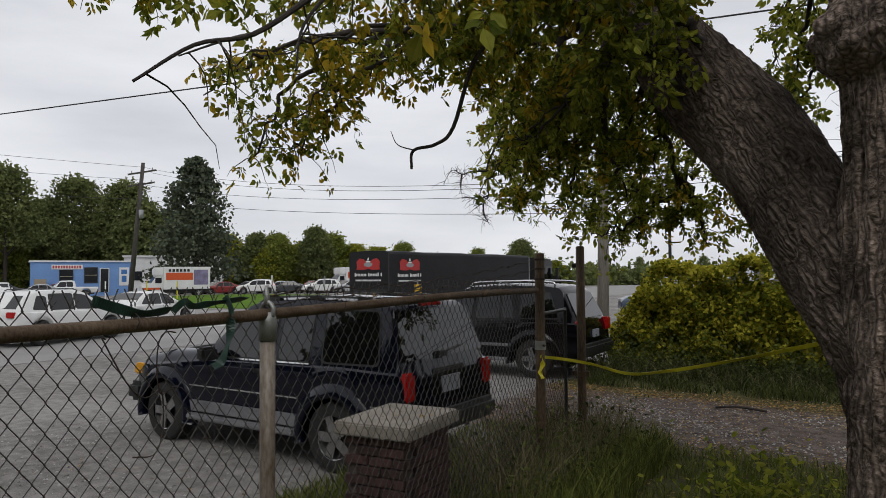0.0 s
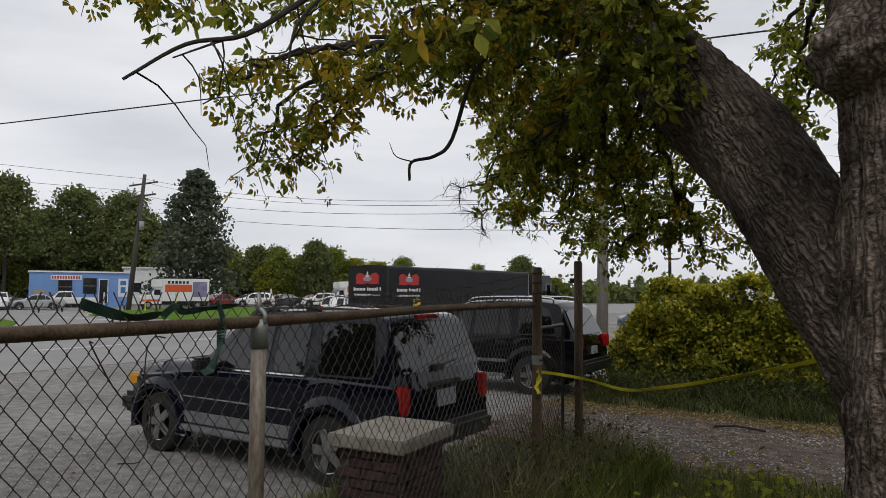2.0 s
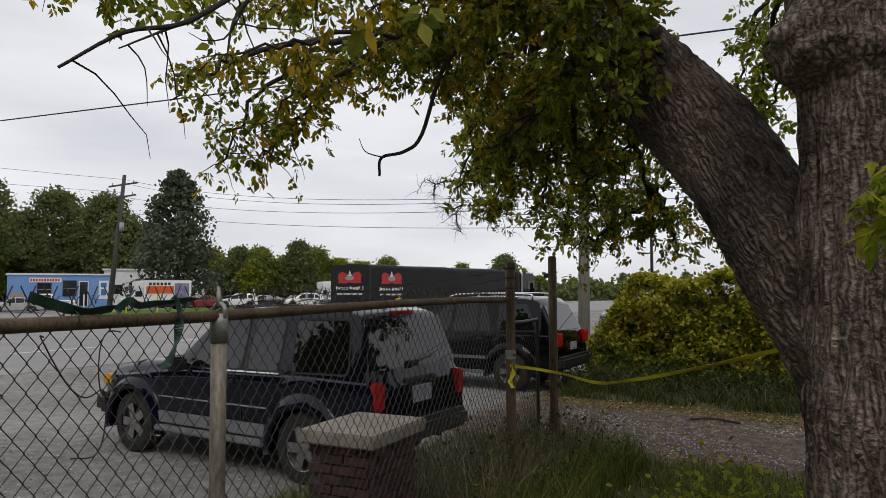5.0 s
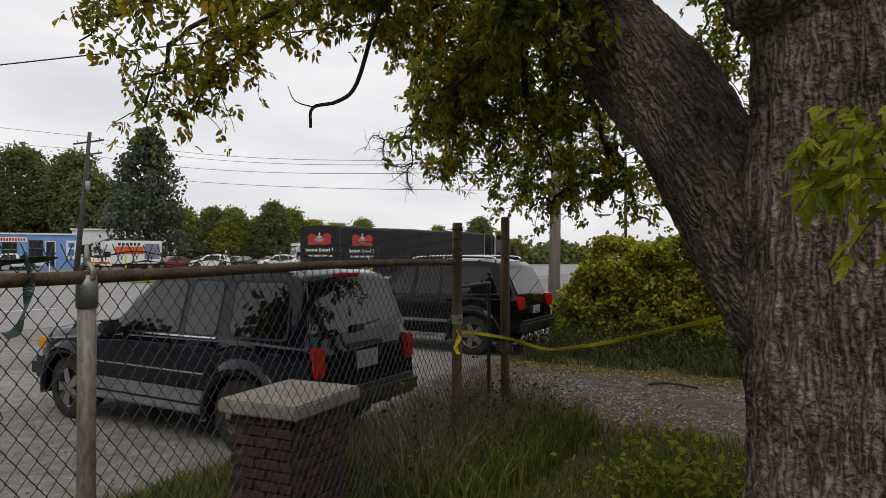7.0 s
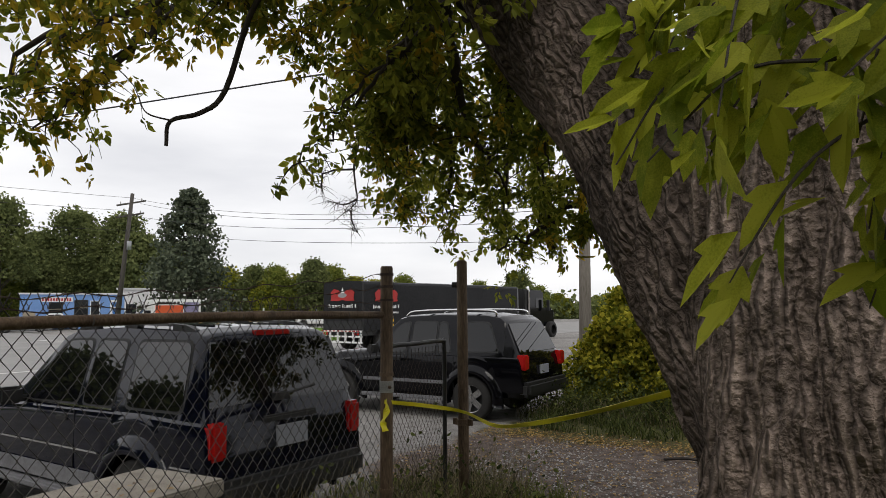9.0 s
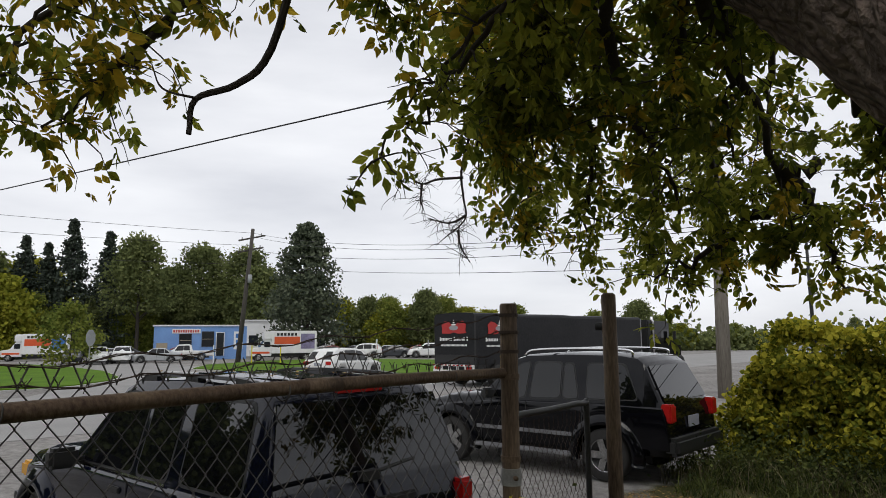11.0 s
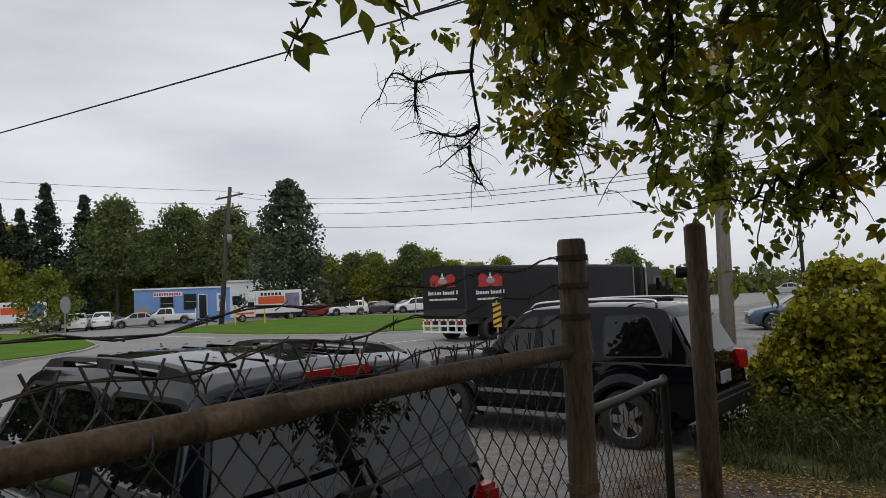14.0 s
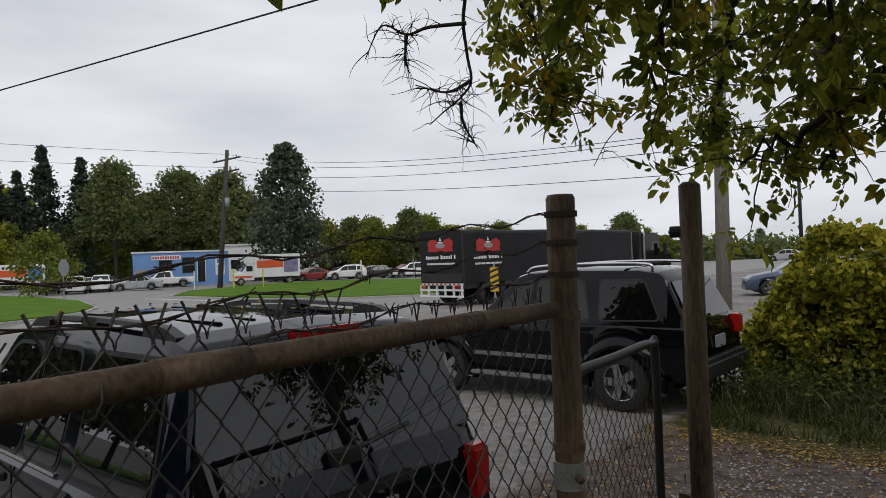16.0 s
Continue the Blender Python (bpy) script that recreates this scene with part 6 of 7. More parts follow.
def ground_cover():
    rng = np.random.default_rng(8)
    patch = lambda x, y: noise.noise(Vector((x * 1.3, y * 1.3, 0))) > -0.25 + rng.uniform(-0.3, 0.3)
    blades("grass", scatter(rng, 17000, -0.9, 4.6, -2.8, 2.95, patch), 0.12, M_GRASS, "rough green grass in the yard", 1)
    blades("grass", scatter(rng, 9000, -0.7, 1.3, -2.6, 0.0), 0.2, M_GRASS, "long green grass along the fence", 2, 0.007)
    # these blades carry the shade below the hedge in their colour
    blades("grass", scatter(rng, 4500, -1.0, 6, 6.6, 8.7, lambda x, y: noise.noise(Vector((x * 1.5, y * 1.5, 2))) > -0.15 + rng.uniform(-0.2, 0.2)), 0.24, M_GRASS_SHADED, "long green grass below the hedge", 3, 0.008, 0.6)
    blades("weeds", scatter(rng, 1300, -1.6, 6, 7.6, 8.7), 0.45, M_GRASS_SHADED, "tall ragged weeds below the hedge", 6, 0.007, 0.45)
    blades("weeds", scatter(rng, 1000, -1.5, 6, 7.2, 8.7), 0.45, M_DRYGRASS, "dry brown weeds below the hedge", 7, 0.005, 0.5)
    pts = [(rng.uniform(-1.5, 5.8), 8.55 - abs(rng.normal()) * 0.5, abs(rng.normal()) * 0.3 + 0.03) for _ in range(9000)]
    tagged(part("weed_leaves", leaf_shape(pts, 0.065, rng, 0.0), M_CREEPER), "dark creeping weed leaves at the hedge's foot", "weeds", kind="stuff")
    blades("weeds", scatter(rng, 2300, 0.3, 1.4, -0.55, 2.5), 0.66, M_DRYGRASS, "tall dry weeds round the fence posts", 4, 0.004, 0.22)
    blades("weeds", scatter(rng, 5200, 0.35, 1.8, -0.6, 2.6), 0.4, M_GRASS, "tall green weeds round the fence posts", 5, 0.006, 0.3)
    pts = [(rng.uniform(0.4, 1.6), rng.uniform(-0.7, 2.5), abs(rng.normal()) * 0.28 + 0.03) for _ in range(2600)]
    tagged(part("weed_leaves", leaf_shape(pts, 0.05, rng, 0.0), M_CREEPER), "small dark weed leaves round the fence posts", "weeds", kind="stuff")
    pts = [(rng.normal() * 0.28 + 2.9, rng.normal() * 0.25 - 0.1 + 0.9, abs(rng.normal()) * 0.22 + 0.05) for _ in range(700)]
    tagged(part("seedling_leaves", leaf_shape(pts, 0.075, rng, 0.2), M_LEAF), "low maple seedlings beside the drive", "seedlings", kind="stuff")
    lit = []
    for _ in range(11500):
        y = rng.choice([rng.normal() * 0.28 + 6.2, rng.normal() * 0.9 + 4.6, rng.normal() * 0.25 + 3.1, rng.uniform(-2, 3)], p=[0.45, 0.25, 0.12, 0.18])
        lit.append((rng.uniform(-1.4, 5), y, 0.02))
    lit += [(rng.uniform(-4, 0.5), rng.uniform(-3, 6), 0.012) for _ in range(400)]
    lv = leaf_shape(lit, 0.048, rng, 0.0, 1.0)
    lv.v = [(x, y, 0.012 + abs(z - 0.02) * 0.25) for x, y, z in lv.v]
    tagged(part("fallen_leaves", lv, M_LITTER), "yellow and brown fallen leaves on the drive and grass", "leaves", kind="stuff")
    roof = leaf_shape([(-rng.uniform(0.6, 2.4), 0.91 + rng.uniform(-0.55, 0.55), 1.81) for _ in range(34)], 0.055, rng, 0.0, 1.0)
    roof.v = [(x, y, 1.806 + abs(z - 1.81) * 0.25) for x, y, z in roof.v]
    tagged(part("fallen_leaves", roof, M_LITTER), "yellow fallen leaves on a car roof", "leaves", kind="stuff")
    st = Shape()
    for _ in range(9500):
        x, y = (rng.uniform(-0.3, 5), rng.normal() * 0.8 + 4.5) if rng.uniform() < 0.55 else (rng.uniform(-6, 0.6), rng.uniform(-4, 6))
        r = rng.uniform(0.006, 0.02)
        q = [Vector((x, y, r * 0.3)) + Vector(d) * r * rng.uniform(0.7, 1.3) for d in ((1, 0, 0), (0, 1, 0), (-1, 0, 0), (0, -1, 0), (0, 0, 0.8))]
        st.add(q, [(0, 1, 4), (1, 2, 4), (2, 3, 4), (3, 0, 4)])
    tagged(part("gravel", st, M_STONE), "loose grey gravel on the drive and lot", "gravel", kind="stuff")
    tagged(part("fallen_stick", Shape().tube(curve_points([(1.6, 5.5, 0.02), (1.9, 5.55, 0.05), (2.3, 5.5, 0.03)], 4), 0.018, 6), M_TWIG), "dark fallen stick on the drive", "stick")


vine_hedge()
ground_cover()


# ---- poles and wires ----
def wire(name, a, b, sag, r, label, n=24):
    a, b = Vector(a), Vector(b)
    pts = []
    for i in range(n + 1):
        t = i / n
        p = a.lerp(b, t)
        p.z -= sag * 4 * t * (1 - t)
        pts.append(p)
    tagged(part(name, Shape().tube(pts, r, 5), M_CABLE), label, "cable")


def poles():
    base, top = Vector((-54.0, 31.1, 0)), Vector((-53.5, 32.0, 12.6))
    p = empty("utility_pole", pose(*base), "dark leaning wooden utility pole with two crossarms", "utility pole")
    d = top - base
    part("pole", Shape().tube([d * t for t in (0, 0.5, 1.0)], [0.24, 0.2, 0.16], 14), M_POLEDARK, p, smooth=True)
    for z, w in ((0.93, 1.25), (0.84, 1.2)):
        c = d * z
        part("crossarm", Shape().box(-0.07, 0.07, -w, w, -0.07, 0.07, Matrix.Translation(c) @ pose(0, 0, 0, 12, 0, -38)), M_POLEDARK, p)
        for k in (-0.9, 0.0, 0.9):
            q = pose(*c, 12, 0, -38) @ Vector((0, k, 0.07))
            part("insulator", Shape().tube([q, q + Vector((0, 0, 0.22))], [0.06, 0.04], 8), M_GALV, p)
    part("transformer", Shape().tube([d * 0.62 + Vector((0.3, 0.1, -0.4)), d * 0.62 + Vector((0.3, 0.1, 0.4))], 0.2, 12), M_SIGNBACK, p, smooth=True)
    q = empty("wooden_pole", pose(-5.85, 21.4, 0), "pale weathered wooden utility pole beside the road", "utility pole")
    part("pole", Shape().tube([(0, 0, -0.1), (0.08, 0.0, 4.5), (0.2, 0.0, 10.5)], [0.24, 0.21, 0.17], 16), M_POLEWOOD, q, smooth=True)
    part("band", Shape().tube([(0.092, 0.0, 5.1), (0.094, 0.0, 5.2)], 0.225, 16), M_GALV, q)
    right = Vector((-6.05, 21.35, 0))
    for za, zb, off, sag in ((12.2, 5.9, 0.0, 0.9), (11.7, 5.75, 0.5, 0.9), (10.7, 5.35, -0.5, 0.8), (9.2, 4.5, 0.0, 0.5)):
        a = Vector((-53.5 + off, 32 + off, za))
        wire("overhead_wire", a, right + Vector((0, 0, zb)), sag, 0.014, "thin black overhead wire between poles")
        wire("overhead_wire", right + Vector((0, 0, zb)), (40, 12, zb + 1.5), 0.6, 0.012, "thin black overhead wire between poles")
    for za, zb, y in ((12.2, 12.6, -12), (11.0, 11.2, -12), (9.2, 9.6, -10)):
        wire("overhead_wire", (-53.5, 32, za), (-58, y - 30, zb), 1.0, 0.016, "thin black overhead wire beyond the road")
    wire("service_cable", (-62, -4.9, 7.2), (44, 19.2, 7.9), 0.35, 0.02, "black service cable overhead")
    s = empty("lamp_post", pose(-12.4, 57.1, 0), "tall thin dark lamp post", "lamp post")
    part("pole", Shape().tube([(0, 0, 0), (0, 0, 11)], [0.16, 0.1], 10), M_CABLE, s, smooth=True)
    part("arm", Shape().tube([(0, 0, 10.8), (0.8, 0.2, 11.1), (1.6, 0.4, 11.15)], 0.05, 8), M_CABLE, s, smooth=True)
    part("lamp_head", Shape().box(1.4, 2.1, 0.3, 0.6, 11.08, 11.22), M_SIGNBACK, s, bevel=0.03)
    copy_thing(s, pose(8, 62, 0))
    copy_thing(s, pose(14, 66, 0))


# ---- blue office, white building, vans, signs ----
def frame_of(left, right):
    """A pose at left whose x axis runs to right."""
    d = Vector(right) - Vector(left)
    return pose(left[0], left[1], 0, 0, 0, math.degrees(math.atan2(d.y, d.x)))


def blue_office():
    m = frame_of((-72.3, 31.3), (-68.2, 40.4))
    b = empty("portable_office", m, "bright blue portable sales office with white roof edge", "building")
    L, D, H = 10.0, 3.4, 3.75
    part("wall", Shape().box(0, L, 0, D, 0, H), M_BLUEWALL, b, "blue board wall")
    part("roof_edge", Shape().box(-0.15, L + 0.15, -0.15, D + 0.15, H, H + 0.16), M_WHITE, b, "white roof edge")
    rib = Shape()
    for i in range(25):
        rib.box(i * 0.4 + 0.1, i * 0.4 + 0.13, -0.02, 0.0, 0.1, H - 0.02)
    part("siding_ribs", rib, M_BLUEWALL, b)["kind"] = "stuff"
    part("sign_board", Shape().box(1.9, 4.9, -0.06, -0.022, 2.95, 3.45), M_WHITE, b, "white sign board")
    part("sign_print", bars(Shape(), 2.0, 4.8, 3.05, 3.35, 11, -0.06), M_LOGORED, b, "bars of red print")["kind"] = "stuff"
    for x, w, z0, z1 in ((2.7, 1.2, 1.5, 2.85), (5.1, 1.2, 1.5, 3.1)):
        w_ob = part("window", Shape().box(x, x + w, -0.05, -0.022, z0, z1), M_DARKPANE, b, "dark window")
        part("window_frame", Shape().box(x - 0.07, x, -0.07, -0.022, z0 - 0.07, z1 + 0.07).box(x + w, x + w + 0.07, -0.07, -0.022, z0 - 0.07, z1 + 0.07).box(x, x + w, -0.07, -0.022, z0 - 0.07, z0).box(x, x + w, -0.07, -0.022, z1, z1 + 0.07), M_BLACKPLASTIC, w_ob)
        part("window_bar", Shape().box(x, x + w, -0.065, -0.05, (z0 + z1) / 2 - 0.03, (z0 + z1) / 2 + 0.03), M_TAN, w_ob)
    door = part("door", Shape().box(6.65, 7.45, -0.06, -0.022, 0.4, 3.0), M_DARKPANE, b, "dark glazed door")
    part("door_frame", Shape().box(6.57, 6.65, -0.08, -0.022, 0.4, 3.08).box(7.45, 7.53, -0.08, -0.022, 0.4, 3.08).box(6.65, 7.45, -0.08, -0.022, 3.0, 3.08), M_WHITE, door)
    part("poster", Shape().box(8.55, 9.55, -0.05, -0.022, 1.1, 3.15), M_WHITE, b, "white poster")
    part("poster_print", Shape().box(8.8, 9.3, -0.056, -0.05, 1.5, 2.2).box(8.75, 9.35, -0.056, -0.05, 2.4, 2.9), M_BLUEPRINT, b)
    part("tan_panel", Shape().box(0.3, 1.45, -0.05, -0.022, 0.9, 1.9), M_TAN, b, "tan board panel")


def white_hall():
    m = frame_of((-80.0, 46.6), (-73.1, 56.9))
    b = empty("white_building", m, "low white flat-roofed building behind the vans", "building")
    part("wall", Shape().box(0, 12.5, 0, 9, 0, 4.7), M_WHITE, b)
    part("roof", Shape().box(-0.2, 12.7, -0.2, 9.2, 4.7, 4.9), M_WHITE, b, "white roof edge")
    for x in (1.0, 3.2):
        part("window", Shape().box(x, x + 1.2, -0.05, 0.0, 1.6, 2.8), M_DARKPANE, b, "dark window")
    part("door", Shape().box(10.2, 11.2, -0.06, 0.0, 0, 2.2), M_DARKPANE, b)


def moving_van(m, label, panel, length=4.6):
    v = empty("moving_van", m, label, "van", "moving vans")
    part("box_body", Shape().box(0, length, -1.15, 1.15, 0.75, 3.05), M_WHITE, v, "white box body", bevel=0.05)
    part("cab_over", Shape().box(length - 0.1, length + 0.75, -1.1, 1.1, 2.1, 3.0), M_WHITE, v, bevel=0.12)
    cab = Shape()
    prof = [(length, 0.5), (length + 2.0, 0.5), (length + 2.05, 1.2), (length + 1.15, 1.35), (length + 0.65, 2.1), (length, 2.1)]
    cab.v = [(x, s * 0.98, z) for s in (-1, 1) for x, z in prof]
    k = len(prof)
    cab.f = [tuple(range(k)), tuple(range(2 * k - 1, k - 1, -1))] + [(i, i + k, (i + 1) % k + k, (i + 1) % k) for i in range(k)]
    part("cab", cab, M_WHITE, v, "white cab", bevel=0.04)
    for s in (1, -1):
        f = s * 1.16
        part("printed_band", Shape().box(length * 0.38, length - 0.25, f - 0.01, f + 0.01, 1.7, 2.45), M_ORANGE, v, "orange-red printed band")
        part("printed_panel", Shape().box(length * 0.05, length * 0.36, f - 0.01, f + 0.01, 1.2, 2.75), panel, v, "colourful printed panel")
        t = Shape()
        for i in range(6):
            t.box(length * 0.45 + i * 0.36, length * 0.45 + i * 0.36 + 0.24, f - 0.012, f + 0.012, 2.55, 2.82)
        part("printed_line", t, M_BLACKPRINT, v, "bars of dark print")["kind"] = "stuff"
        part("printed_stripe", Shape().box(length + 0.2, length + 1.9, s * 0.99 - 0.01, s * 0.99 + 0.01, 0.75, 0.95), M_ORANGE, v)
        part("side_window", Shape().box(length + 0.15, length + 0.75, s * 0.99 - 0.01, s * 0.99 + 0.01, 1.4, 1.95), M_DARKPANE, v)
        for x in (1.1, length + 1.3):
            make_wheel(v, x, s * 0.92, 0.38, 0.12, M_GALV)
    part("windscreen", Shape().plate([(length + 1.16, -0.85, 1.4), (length + 1.16, 0.85, 1.4), (length + 0.7, 0.85, 2.06), (length + 0.7, -0.85, 2.06)], 0.02), M_DARKPANE, v)
    part("chassis", Shape().box(0.1, length + 1.9, -0.6, 0.6, 0.4, 0.76), M_BLACKPLASTIC, v)
    return v


def stop_sign():
    s = empty("road_sign", pose(-47.05, 15.7, 0, 0, 0, 40), "octagonal road sign seen from its grey back", "road sign")
    part("post", Shape().tube([(0, 0, 0), (0, 0, 2.7)], 0.04, 8), M_GALV, s)
    part("sign_plate", Shape().plate([(0.05, 0.6 * math.cos(a), 2.35 + 0.6 * math.sin(a)) for a in np.arange(math.pi / 8, 2 * math.pi, math.pi / 4)], 0.02), M_SIGNBACK, s, "grey octagonal plate")
    r = empty("lot_sign", pose(-50.4, 44.9, 0, 0, 0, 45), "small red and white sign on a post", "sign")
    part("post", Shape().tube([(0, 0, 0), (0, 0, 1.6)], 0.05, 8), M_GALV, r)
    part("board", Shape().box(-0.05, 0.05, -0.55, 0.55, 1.0, 2.1), M_WHITE, r, "white board")
    part("red_band", Shape().box(-0.07, 0.07, -0.5, 0.5, 1.1, 1.55), M_LOGORED, r)
    g = empty("lot_sign", pose(-43.5, 45.5, 0, 0, 0, 45), "grey sign board on a post", "sign")
    part("board", Shape().box(-0.05, 0.05, -0.6, 0.6, 0.7, 2.0), M_SIGNBACK, g)
    part("post", Shape().tube([(0, 0, 0), (0, 0, 0.8)], 0.05, 8), M_GALV, g)
    h = empty("hazard_marker", pose(-12.9, 18.4, 0, 0, 0, 42), "yellow and black striped hazard marker on a post", "road sign")
    part("post", Shape().tube([(0, 0, 0), (0, 0, 1.75)], 0.03, 8), M_GALV, h)
    part("board", Shape().box(-0.15, 0.15, -0.05, -0.03, 0.75, 1.62), M_HAZARD, h, "yellow board")
    for i in range(4):
        z = 0.78 + i * 0.21
        part("black_stripe", Shape().plate([(-0.15, -0.056, z), (0.15, -0.056, z + 0.12), (0.15, -0.056, z + 0.21), (-0.15, -0.056, z + 0.09)], 0.004), M_BLACKPRINT, h)
    copy_thing(h, pose(-4.6, 36.0, 0, 0, 0, 20))
    for k, (x, y) in enumerate(((-52.0, 27.6), (-49.3, 29.7), (-47.5, 31.4))):
        b = empty("marker_post", pose(x, y, 0), "thin marker post in the grass", "post", "marker posts")
        part("post", Shape().tube([(0, 0, 0), (0, 0, 1.7)], 0.05, 8), M_YELLOW if k else M_WHITE, b)


def parked_cars():
    head = math.degrees(math.atan2(10, 4.2))
    w = pickup("pickup", pose(-66.5, 35.3, 0, 0, 0, head + 180), "white pickup parked in front of the office", P_WHITE, "parked cars")
    silver = sedan("sedan", pose(-62.5, 29.9, 0, 0, 0, head + 175), "silver sedan parked in front of the office", P_SILVER, "parked cars")
    dark = sedan("sedan", pose(-68.0, 29.0, 0, 0, 0, head + 185), "dark sedan parked in front of the office", P_DARK, "parked cars")
    red = sedan("sedan", pose(-70.0, 35.5, 0, 0, 0, head + 178), "red sedan parked in front of the office", P_RED, "parked cars")
    white = crossover("wagon", pose(-66.8, 23.6, 0, 0, 0, -22), "white wagon parked facing the road", P_WHITE, "parked cars")
    copy_thing(white, pose(-67.5, 26.3, 0, 0, 0, -26))
    copy_thing(silver, pose(-72.5, 27.0, 0, 0, 0, -30))
    copy_thing(dark, pose(-72.0, 23.0, 0, 0, 0, -20))
    kinds = [dark, silver, red, dark, white, silver, dark, red, white, dark, silver, dark, red]
    for i, k in enumerate(kinds):
        t = i / (len(kinds) - 1)
        copy_thing(k, pose(-61.5 + 18 * t, 46.0 + 13 * t + (i % 2) * 1.2, 0, 0, 0, 215 + (i % 3) * 8))
    for i, k in enumerate((dark, red, silver, white, dark, red)):
        copy_thing(k, pose(-56 + 4.2 * i, 55 + 3.4 * i, 0, 0, 0, 60 + (i % 2) * 170))
    sedan("sedan", pose(-3.3, 30.1, 0, 0, 0, 205), "slate blue sedan parked beyond the hedge", P_BLUE)
    for i in range(3):
        copy_thing(dark, pose(-14 + 5 * i, 88 + i, 0, 0, 0, 10))
    copy_thing(silver, pose(-20, 90, 0, 0, 0, 185))


# ---- trees beyond the lot ----
def crown_points(rng, h, r, clumps, per, conic=0.0, low=0.25):
    out = []
    for _ in range(clumps):
        u = rng.uniform(low, 1.0)
        k = (1 - u) ** conic * 1.12 + 0.015 if conic else math.sin(min(1.0, (1.02 - u) * 1.6 + 0.25) * math.pi / 2) * (0.55 + 0.45 * math.sin(u * math.pi))
        a, q = rng.uniform(0, 2 * math.pi), math.sqrt(rng.uniform(0.1, 1)) * r * k
        c = np.array((q * math.cos(a), q * math.sin(a), u * h))
        s = r * (0.04 + 0.11 * k if conic else 0.16)
        out.append(c + rng.normal(size=(per, 3)) * (s, s, s * (0.45 if conic else 0.7)))
    return np.concatenate(out)


def far_tree(name, m, label, h, r, mat, seed, clumps=70, per=34, leaf=0.42, conic=0.0, low=0.25, group="trees beyond the lot"):
    rng = np.random.default_rng(seed)
    t = empty(name, m, label, "tree", group)
    wood = Shape().tube([(0, 0, -0.2), (rng.normal() * 0.1, rng.normal() * 0.1, h * 0.45), (rng.normal() * 0.2, 0, h * 0.92)], [h * 0.018, h * 0.012, h * 0.003], 9)
    for i in range(14):
        z = h * rng.uniform(0.25, 0.85)
        a = rng.uniform(0, 2 * math.pi)
        q = r * (1 - z / h if conic else 0.75)
        wood.tube([(0, 0, z), (math.cos(a) * q * 0.5, math.sin(a) * q * 0.5, z + (0.0 if conic else 0.12 * h)), (math.cos(a) * q, math.sin(a) * q, z + (-0.03 * h if conic else 0.2 * h))], [h * 0.006, h * 0.004, h * 0.001], 5, caps=False)
    part("trunk", wood, M_TWIG, t, "dark trunk and limbs")
    part("crown", leaf_shape(crown_points(rng, h, r, clumps, per, conic, low), leaf, rng, 0.3, slim=0.5), mat, t, "leafy crown" if not conic else "needled crown")["kind"] = "stuff"
    return t


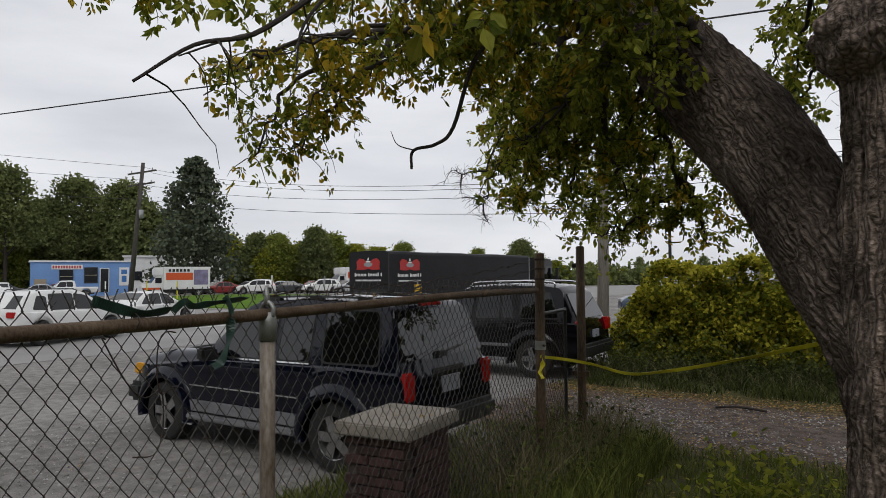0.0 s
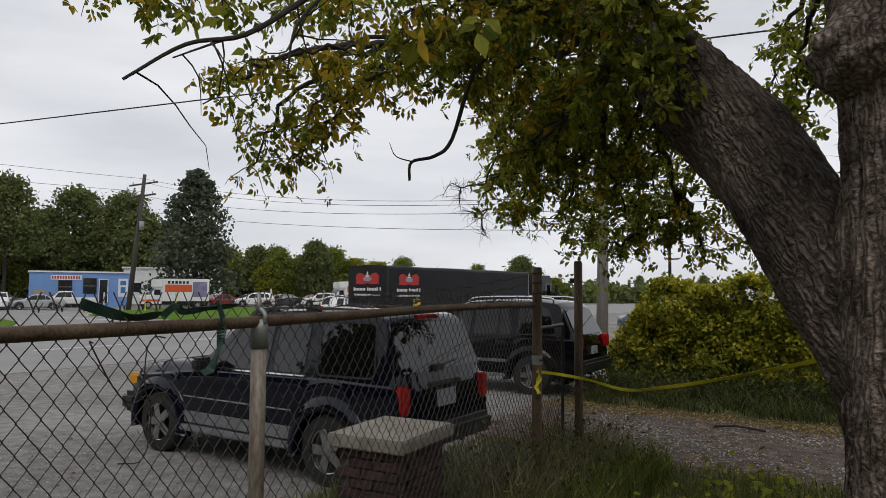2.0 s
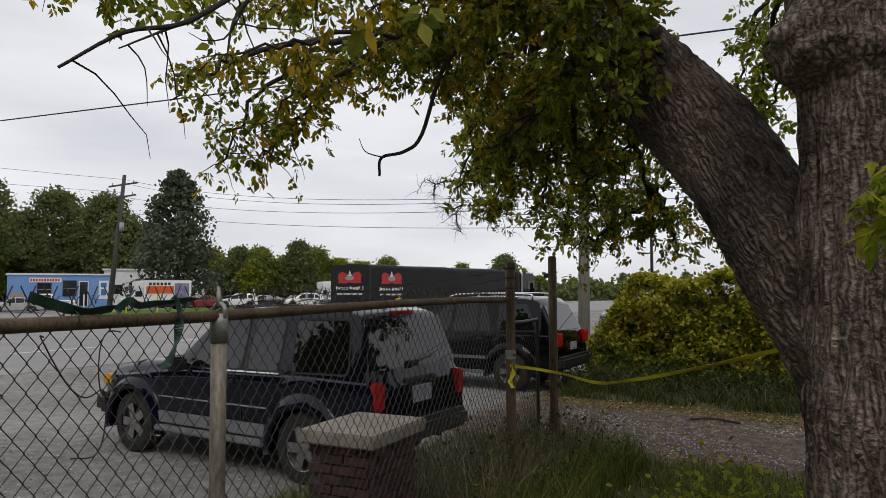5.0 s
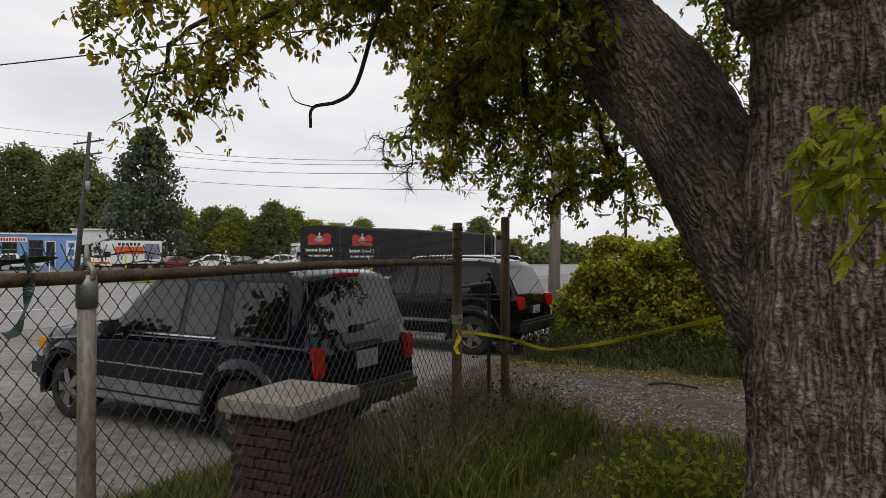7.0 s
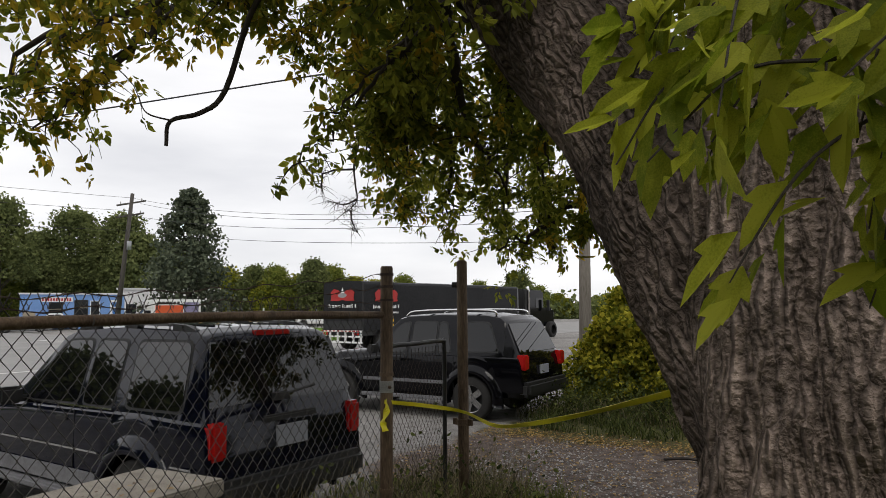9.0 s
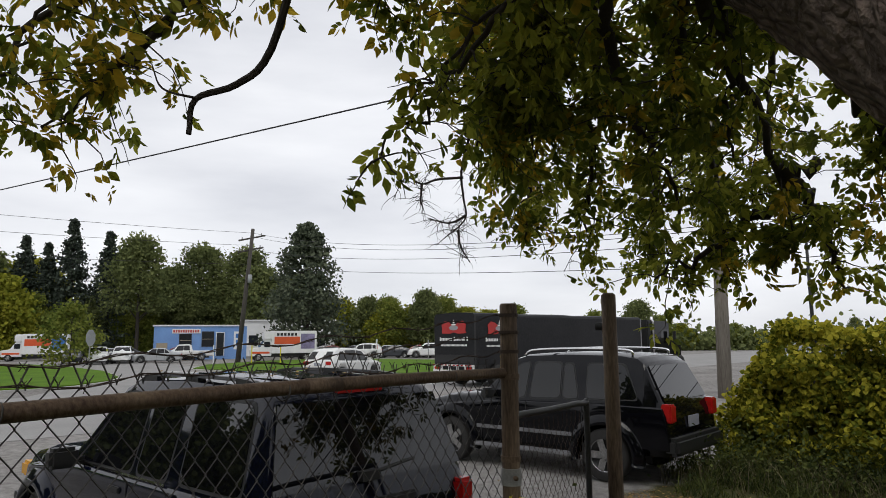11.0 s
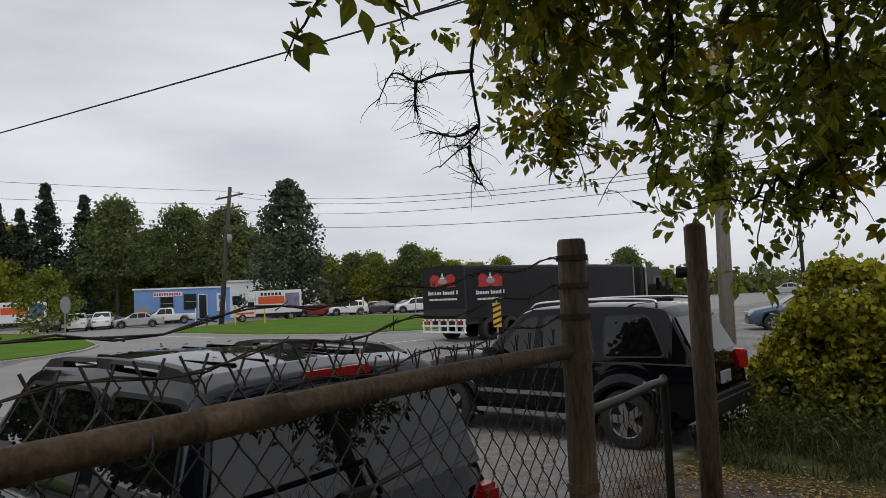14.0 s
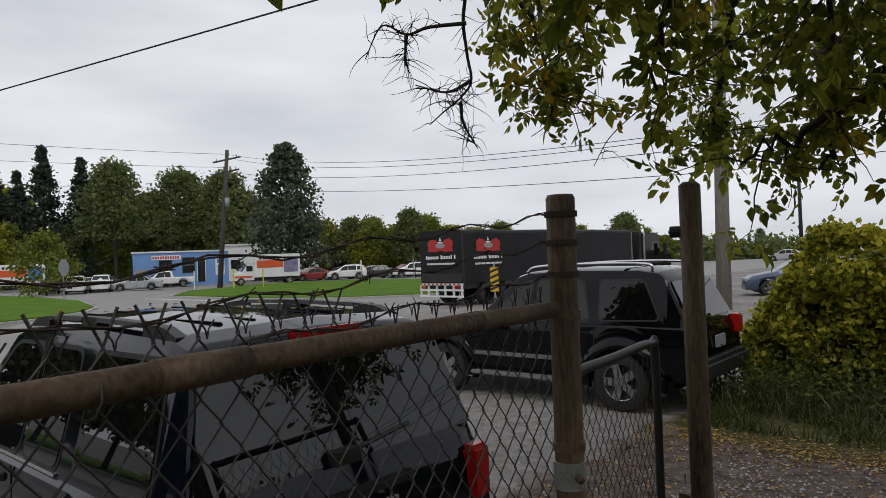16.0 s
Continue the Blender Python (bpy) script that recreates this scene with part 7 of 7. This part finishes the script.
def woods():
    rng = np.random.default_rng(31)
    spruce = far_tree("spruce_tree", pose(-101.5, 32, 0), "tall dark spruce at the wood's edge", 19.5, 4.6, M_CONIFER, 1, 260, 34, 0.36, 1.0, 0.06)
    for x, y, s in ((-105, 27, 17.0), (-103, 29.3, 16.0), (-100, 36.5, 18.0), (-108, 22, 18.0)):
        c = copy_thing(spruce, pose(x, y, 0, 0, 0, x * 7))
        c.scale = (s / 19.5,) * 3
    a = far_tree("broadleaf_tree", pose(-94, 38.5, 0), "tall open broadleaf tree with bare limbs", 16.5, 4.6, M_FAR_DARK, 2, 130, 56, 0.4, 0, 0.4)
    b = far_tree("broadleaf_tree", pose(-87, 53.4, 0), "dark green broadleaf tree beyond the lot", 12.5, 4.2, M_FAR_DARK, 3, 190, 56, 0.48)
    c = far_tree("broadleaf_tree", pose(-90, 62, 0), "mid green broadleaf tree beyond the lot", 12, 4.6, M_FAR_MID, 4, 190, 56, 0.48, 0, 0.1)
    d = far_tree("broadleaf_tree", pose(-96, 22, 0), "yellow-green broadleaf tree beyond the lot", 10, 4.0, M_FAR_YEL, 5, 170, 56, 0.48, 0, 0.1)
    far_tree("pine_tree", pose(-66.3, 47.4, 0), "broad grey-green pine standing over the vans", 16.4, 5.7, M_CONIFER_GREY, 6, 260, 40, 0.42, 0.62, 0.12)
    far_tree("bushy_tree", pose(-64.4, 20.2, 0), "round green bush tree beside the parked cars", 5.3, 2.6, M_FAR_MID, 7, 60, 40, 0.28, 0, 0.1)
    spots = []
    for i in range(15):
        t = i / 14
        kind, tall = (b if i % 3 else a, 1.0) if i < 9 else ((c, d, b)[i % 3], 0.8)
        spots.append((kind, -106 + 34 * t + rng.normal(), 41 + 33 * t + rng.normal() * 1.5, tall * (rng.uniform(0.72, 1.05) - 0.12 * t)))
    for i in range(18):
        t = i / 17
        spots.append(((d, c, d)[i % 3], -84 + 50 * t + rng.normal(), 70 + 38 * t + rng.normal() * 2, (0.78 - 0.5 * t) * rng.uniform(0.9, 1.1)))
    for i in range(9):
        spots.append(((d, b, a)[i % 3], -112 - i * 0.5, 30 - i * 6.0, rng.uniform(0.95, 1.4)))
    for i in range(7):
        spots.append(((c, b)[i % 2], -104 + i * 1.5, 14 + i * 6.5, rng.uniform(0.6, 0.85)))
    for i in range(22):
        t = i / 21
        spots.append(((c, b, a)[i % 3], -75 + 145 * t, 205 + rng.normal() * 6, rng.uniform(0.3, 0.46)))
    spots.append((b, -28.0, 58.5, 0.42))
    # unseen trees behind the camera, added to dim the car reflections and rear light
    for i in range(15):
        a2 = math.radians(195 + i * 13)
        spots.append(((b, c, a)[i % 3], 4 + 17 * math.cos(a2) * (1.0 if math.cos(a2) > 0 else 0.75), -6 + 15 * math.sin(a2), rng.uniform(0.5, 0.66)))
    # trees out of view at the left, added so the car sides reflect dark
    for x, y, s in ((-31, -6, 0.62), (-30, -10, 0.55), (-30, -14, 0.6), (-28, -18, 0.62), (-24, -22, 0.55), (-34, -2.5, 0.55)):
        spots.append((b, x, y, s))
    # low trees out of view at the right, added for the rear window's reflection
    for x, y, s in ((12.3, 13.5, 0.30), (14.5, 9.5, 0.36), (15.5, 6.0, 0.33), (16.5, 2.5, 0.42), (17.0, -0.5, 0.5)):
        spots.append((c, x, y, s))
    for src, x, y, s in spots:
        n = copy_thing(src, pose(x, y, 0, 0, 0, rng.uniform(0, 360)))
        n.scale = (s * rng.uniform(0.9, 1.15), s * rng.uniform(0.9, 1.15), s)
    # undergrowth that closes the wood's edge
    pts = []
    for _ in range(16000):
        t = rng.uniform()
        x, y = (-118 + 34 * t, 20 + 46 * t) if rng.uniform() < 0.5 else (-86 + 70 * t, 70 + 50 * t)
        pts.append((x + rng.normal() * 1.5, y + rng.normal() * 1.5, abs(rng.normal()) * (2.4 if y < 66 else 1.5)))
    tagged(part("undergrowth", leaf_shape(pts, 0.75, rng, 0.2, slim=0.5), M_FAR_DARK), "dark green undergrowth along the wood's edge", "undergrowth", kind="stuff")
    pts = [(rng.uniform(-140, 90), 212 + rng.normal() * 6, abs(rng.normal()) * 1.5) for _ in range(9000)]
    tagged(part("far_woods", leaf_shape(pts, 1.3, rng, 0.2, slim=0.5), M_FAR_DARK), "low line of woods on the horizon", "woods", kind="stuff")


def far_right():
    for x, y, w, h in ((-18, 110, 12, 3.2), (2, 120, 14, 3.0)):
        b = empty("white_shed", pose(x, y, 0), "long low white shed in the distance", "building", "far sheds")
        part("wall", Shape().box(0, w, 0, 6, 0, h), M_WHITE, b)
        part("roof", Shape().box(-0.2, w + 0.2, -0.2, 6.2, h, h + 0.25), M_SIGNBACK, b, "grey roof")
        for i in range(3):
            part("door", Shape().box(1 + i * 3.6, 3.2 + i * 3.6, -0.04, 0, 0, 2.4), M_GREYPLASTIC, b)


poles()
blue_office()
white_hall()
VAN_DIR = math.degrees(math.atan2(34.6 - 41.1, -59.2 + 56.2))
moving_van(pose(-56.6, 41.6, 0, 0, 0, VAN_DIR), "white moving van with orange band parked in the lot", M_TEALPRINT)
moving_van(pose(-83.0, 26.2, 0, 0, 0, VAN_DIR), "white moving van with blue panel parked under the trees", M_BLUEPRINT)
moving_van(pose(-51.0, 63.0, 0, 0, 0, VAN_DIR), "white moving van with orange band parked far off", M_TEALPRINT)
stop_sign()
parked_cars()
woods()
far_right()


# ---- what moves: traffic on the road ----
LANE = Vector((-0.26, 0.966, 0))


def drive(car, t0, place, speed):
    """Drives a car along the lane so that it is at place at t0."""
    turn = math.degrees(math.atan2(LANE.y, LANE.x))
    rows = []
    for t in (0.0, 2.0, 4.0, 6.0, 8.0, 10.0, 12.0, 14.0, 16.0):
        p = Vector((*place, 0.012)) + LANE * speed * (t - t0)
        rows.append((t, pose(p.x, p.y, p.z, 0, 0, turn)))
    walk(car, rows)


TRAFFIC = [
    (crossover("wagon", pose(-19, 7, 0), "white wagon driving along the road", P_WHITE, "traffic"), 0.3, (-18.75, 7.2), 10.6),
    (sedan("sedan", pose(-19, 14, 0), "white sedan driving along the road", P_WHITE, "traffic"), 0.0, (-21.3, 9.4), 11.0),
    (sedan("sedan", pose(-19, -20, 0), "silver sedan driving along the road", P_SILVER, "traffic"), 3.0, (-19.3, 7.0), 10.0),
    (sedan("sedan", pose(-19, -40, 0), "cream white sedan driving along the road", P_WHITE, "traffic"), 5.5, (-16.45, 4.65), 15.0),
    (crossover("wagon", pose(-19, -80, 0), "white wagon driving fast along the road", P_WHITE, "traffic"), 10.2, (-19.6, 2.9), 19.0),
]


def motions():
    for car, t0, place, speed in TRAFFIC:
        drive(car, t0, place, speed)


motions()
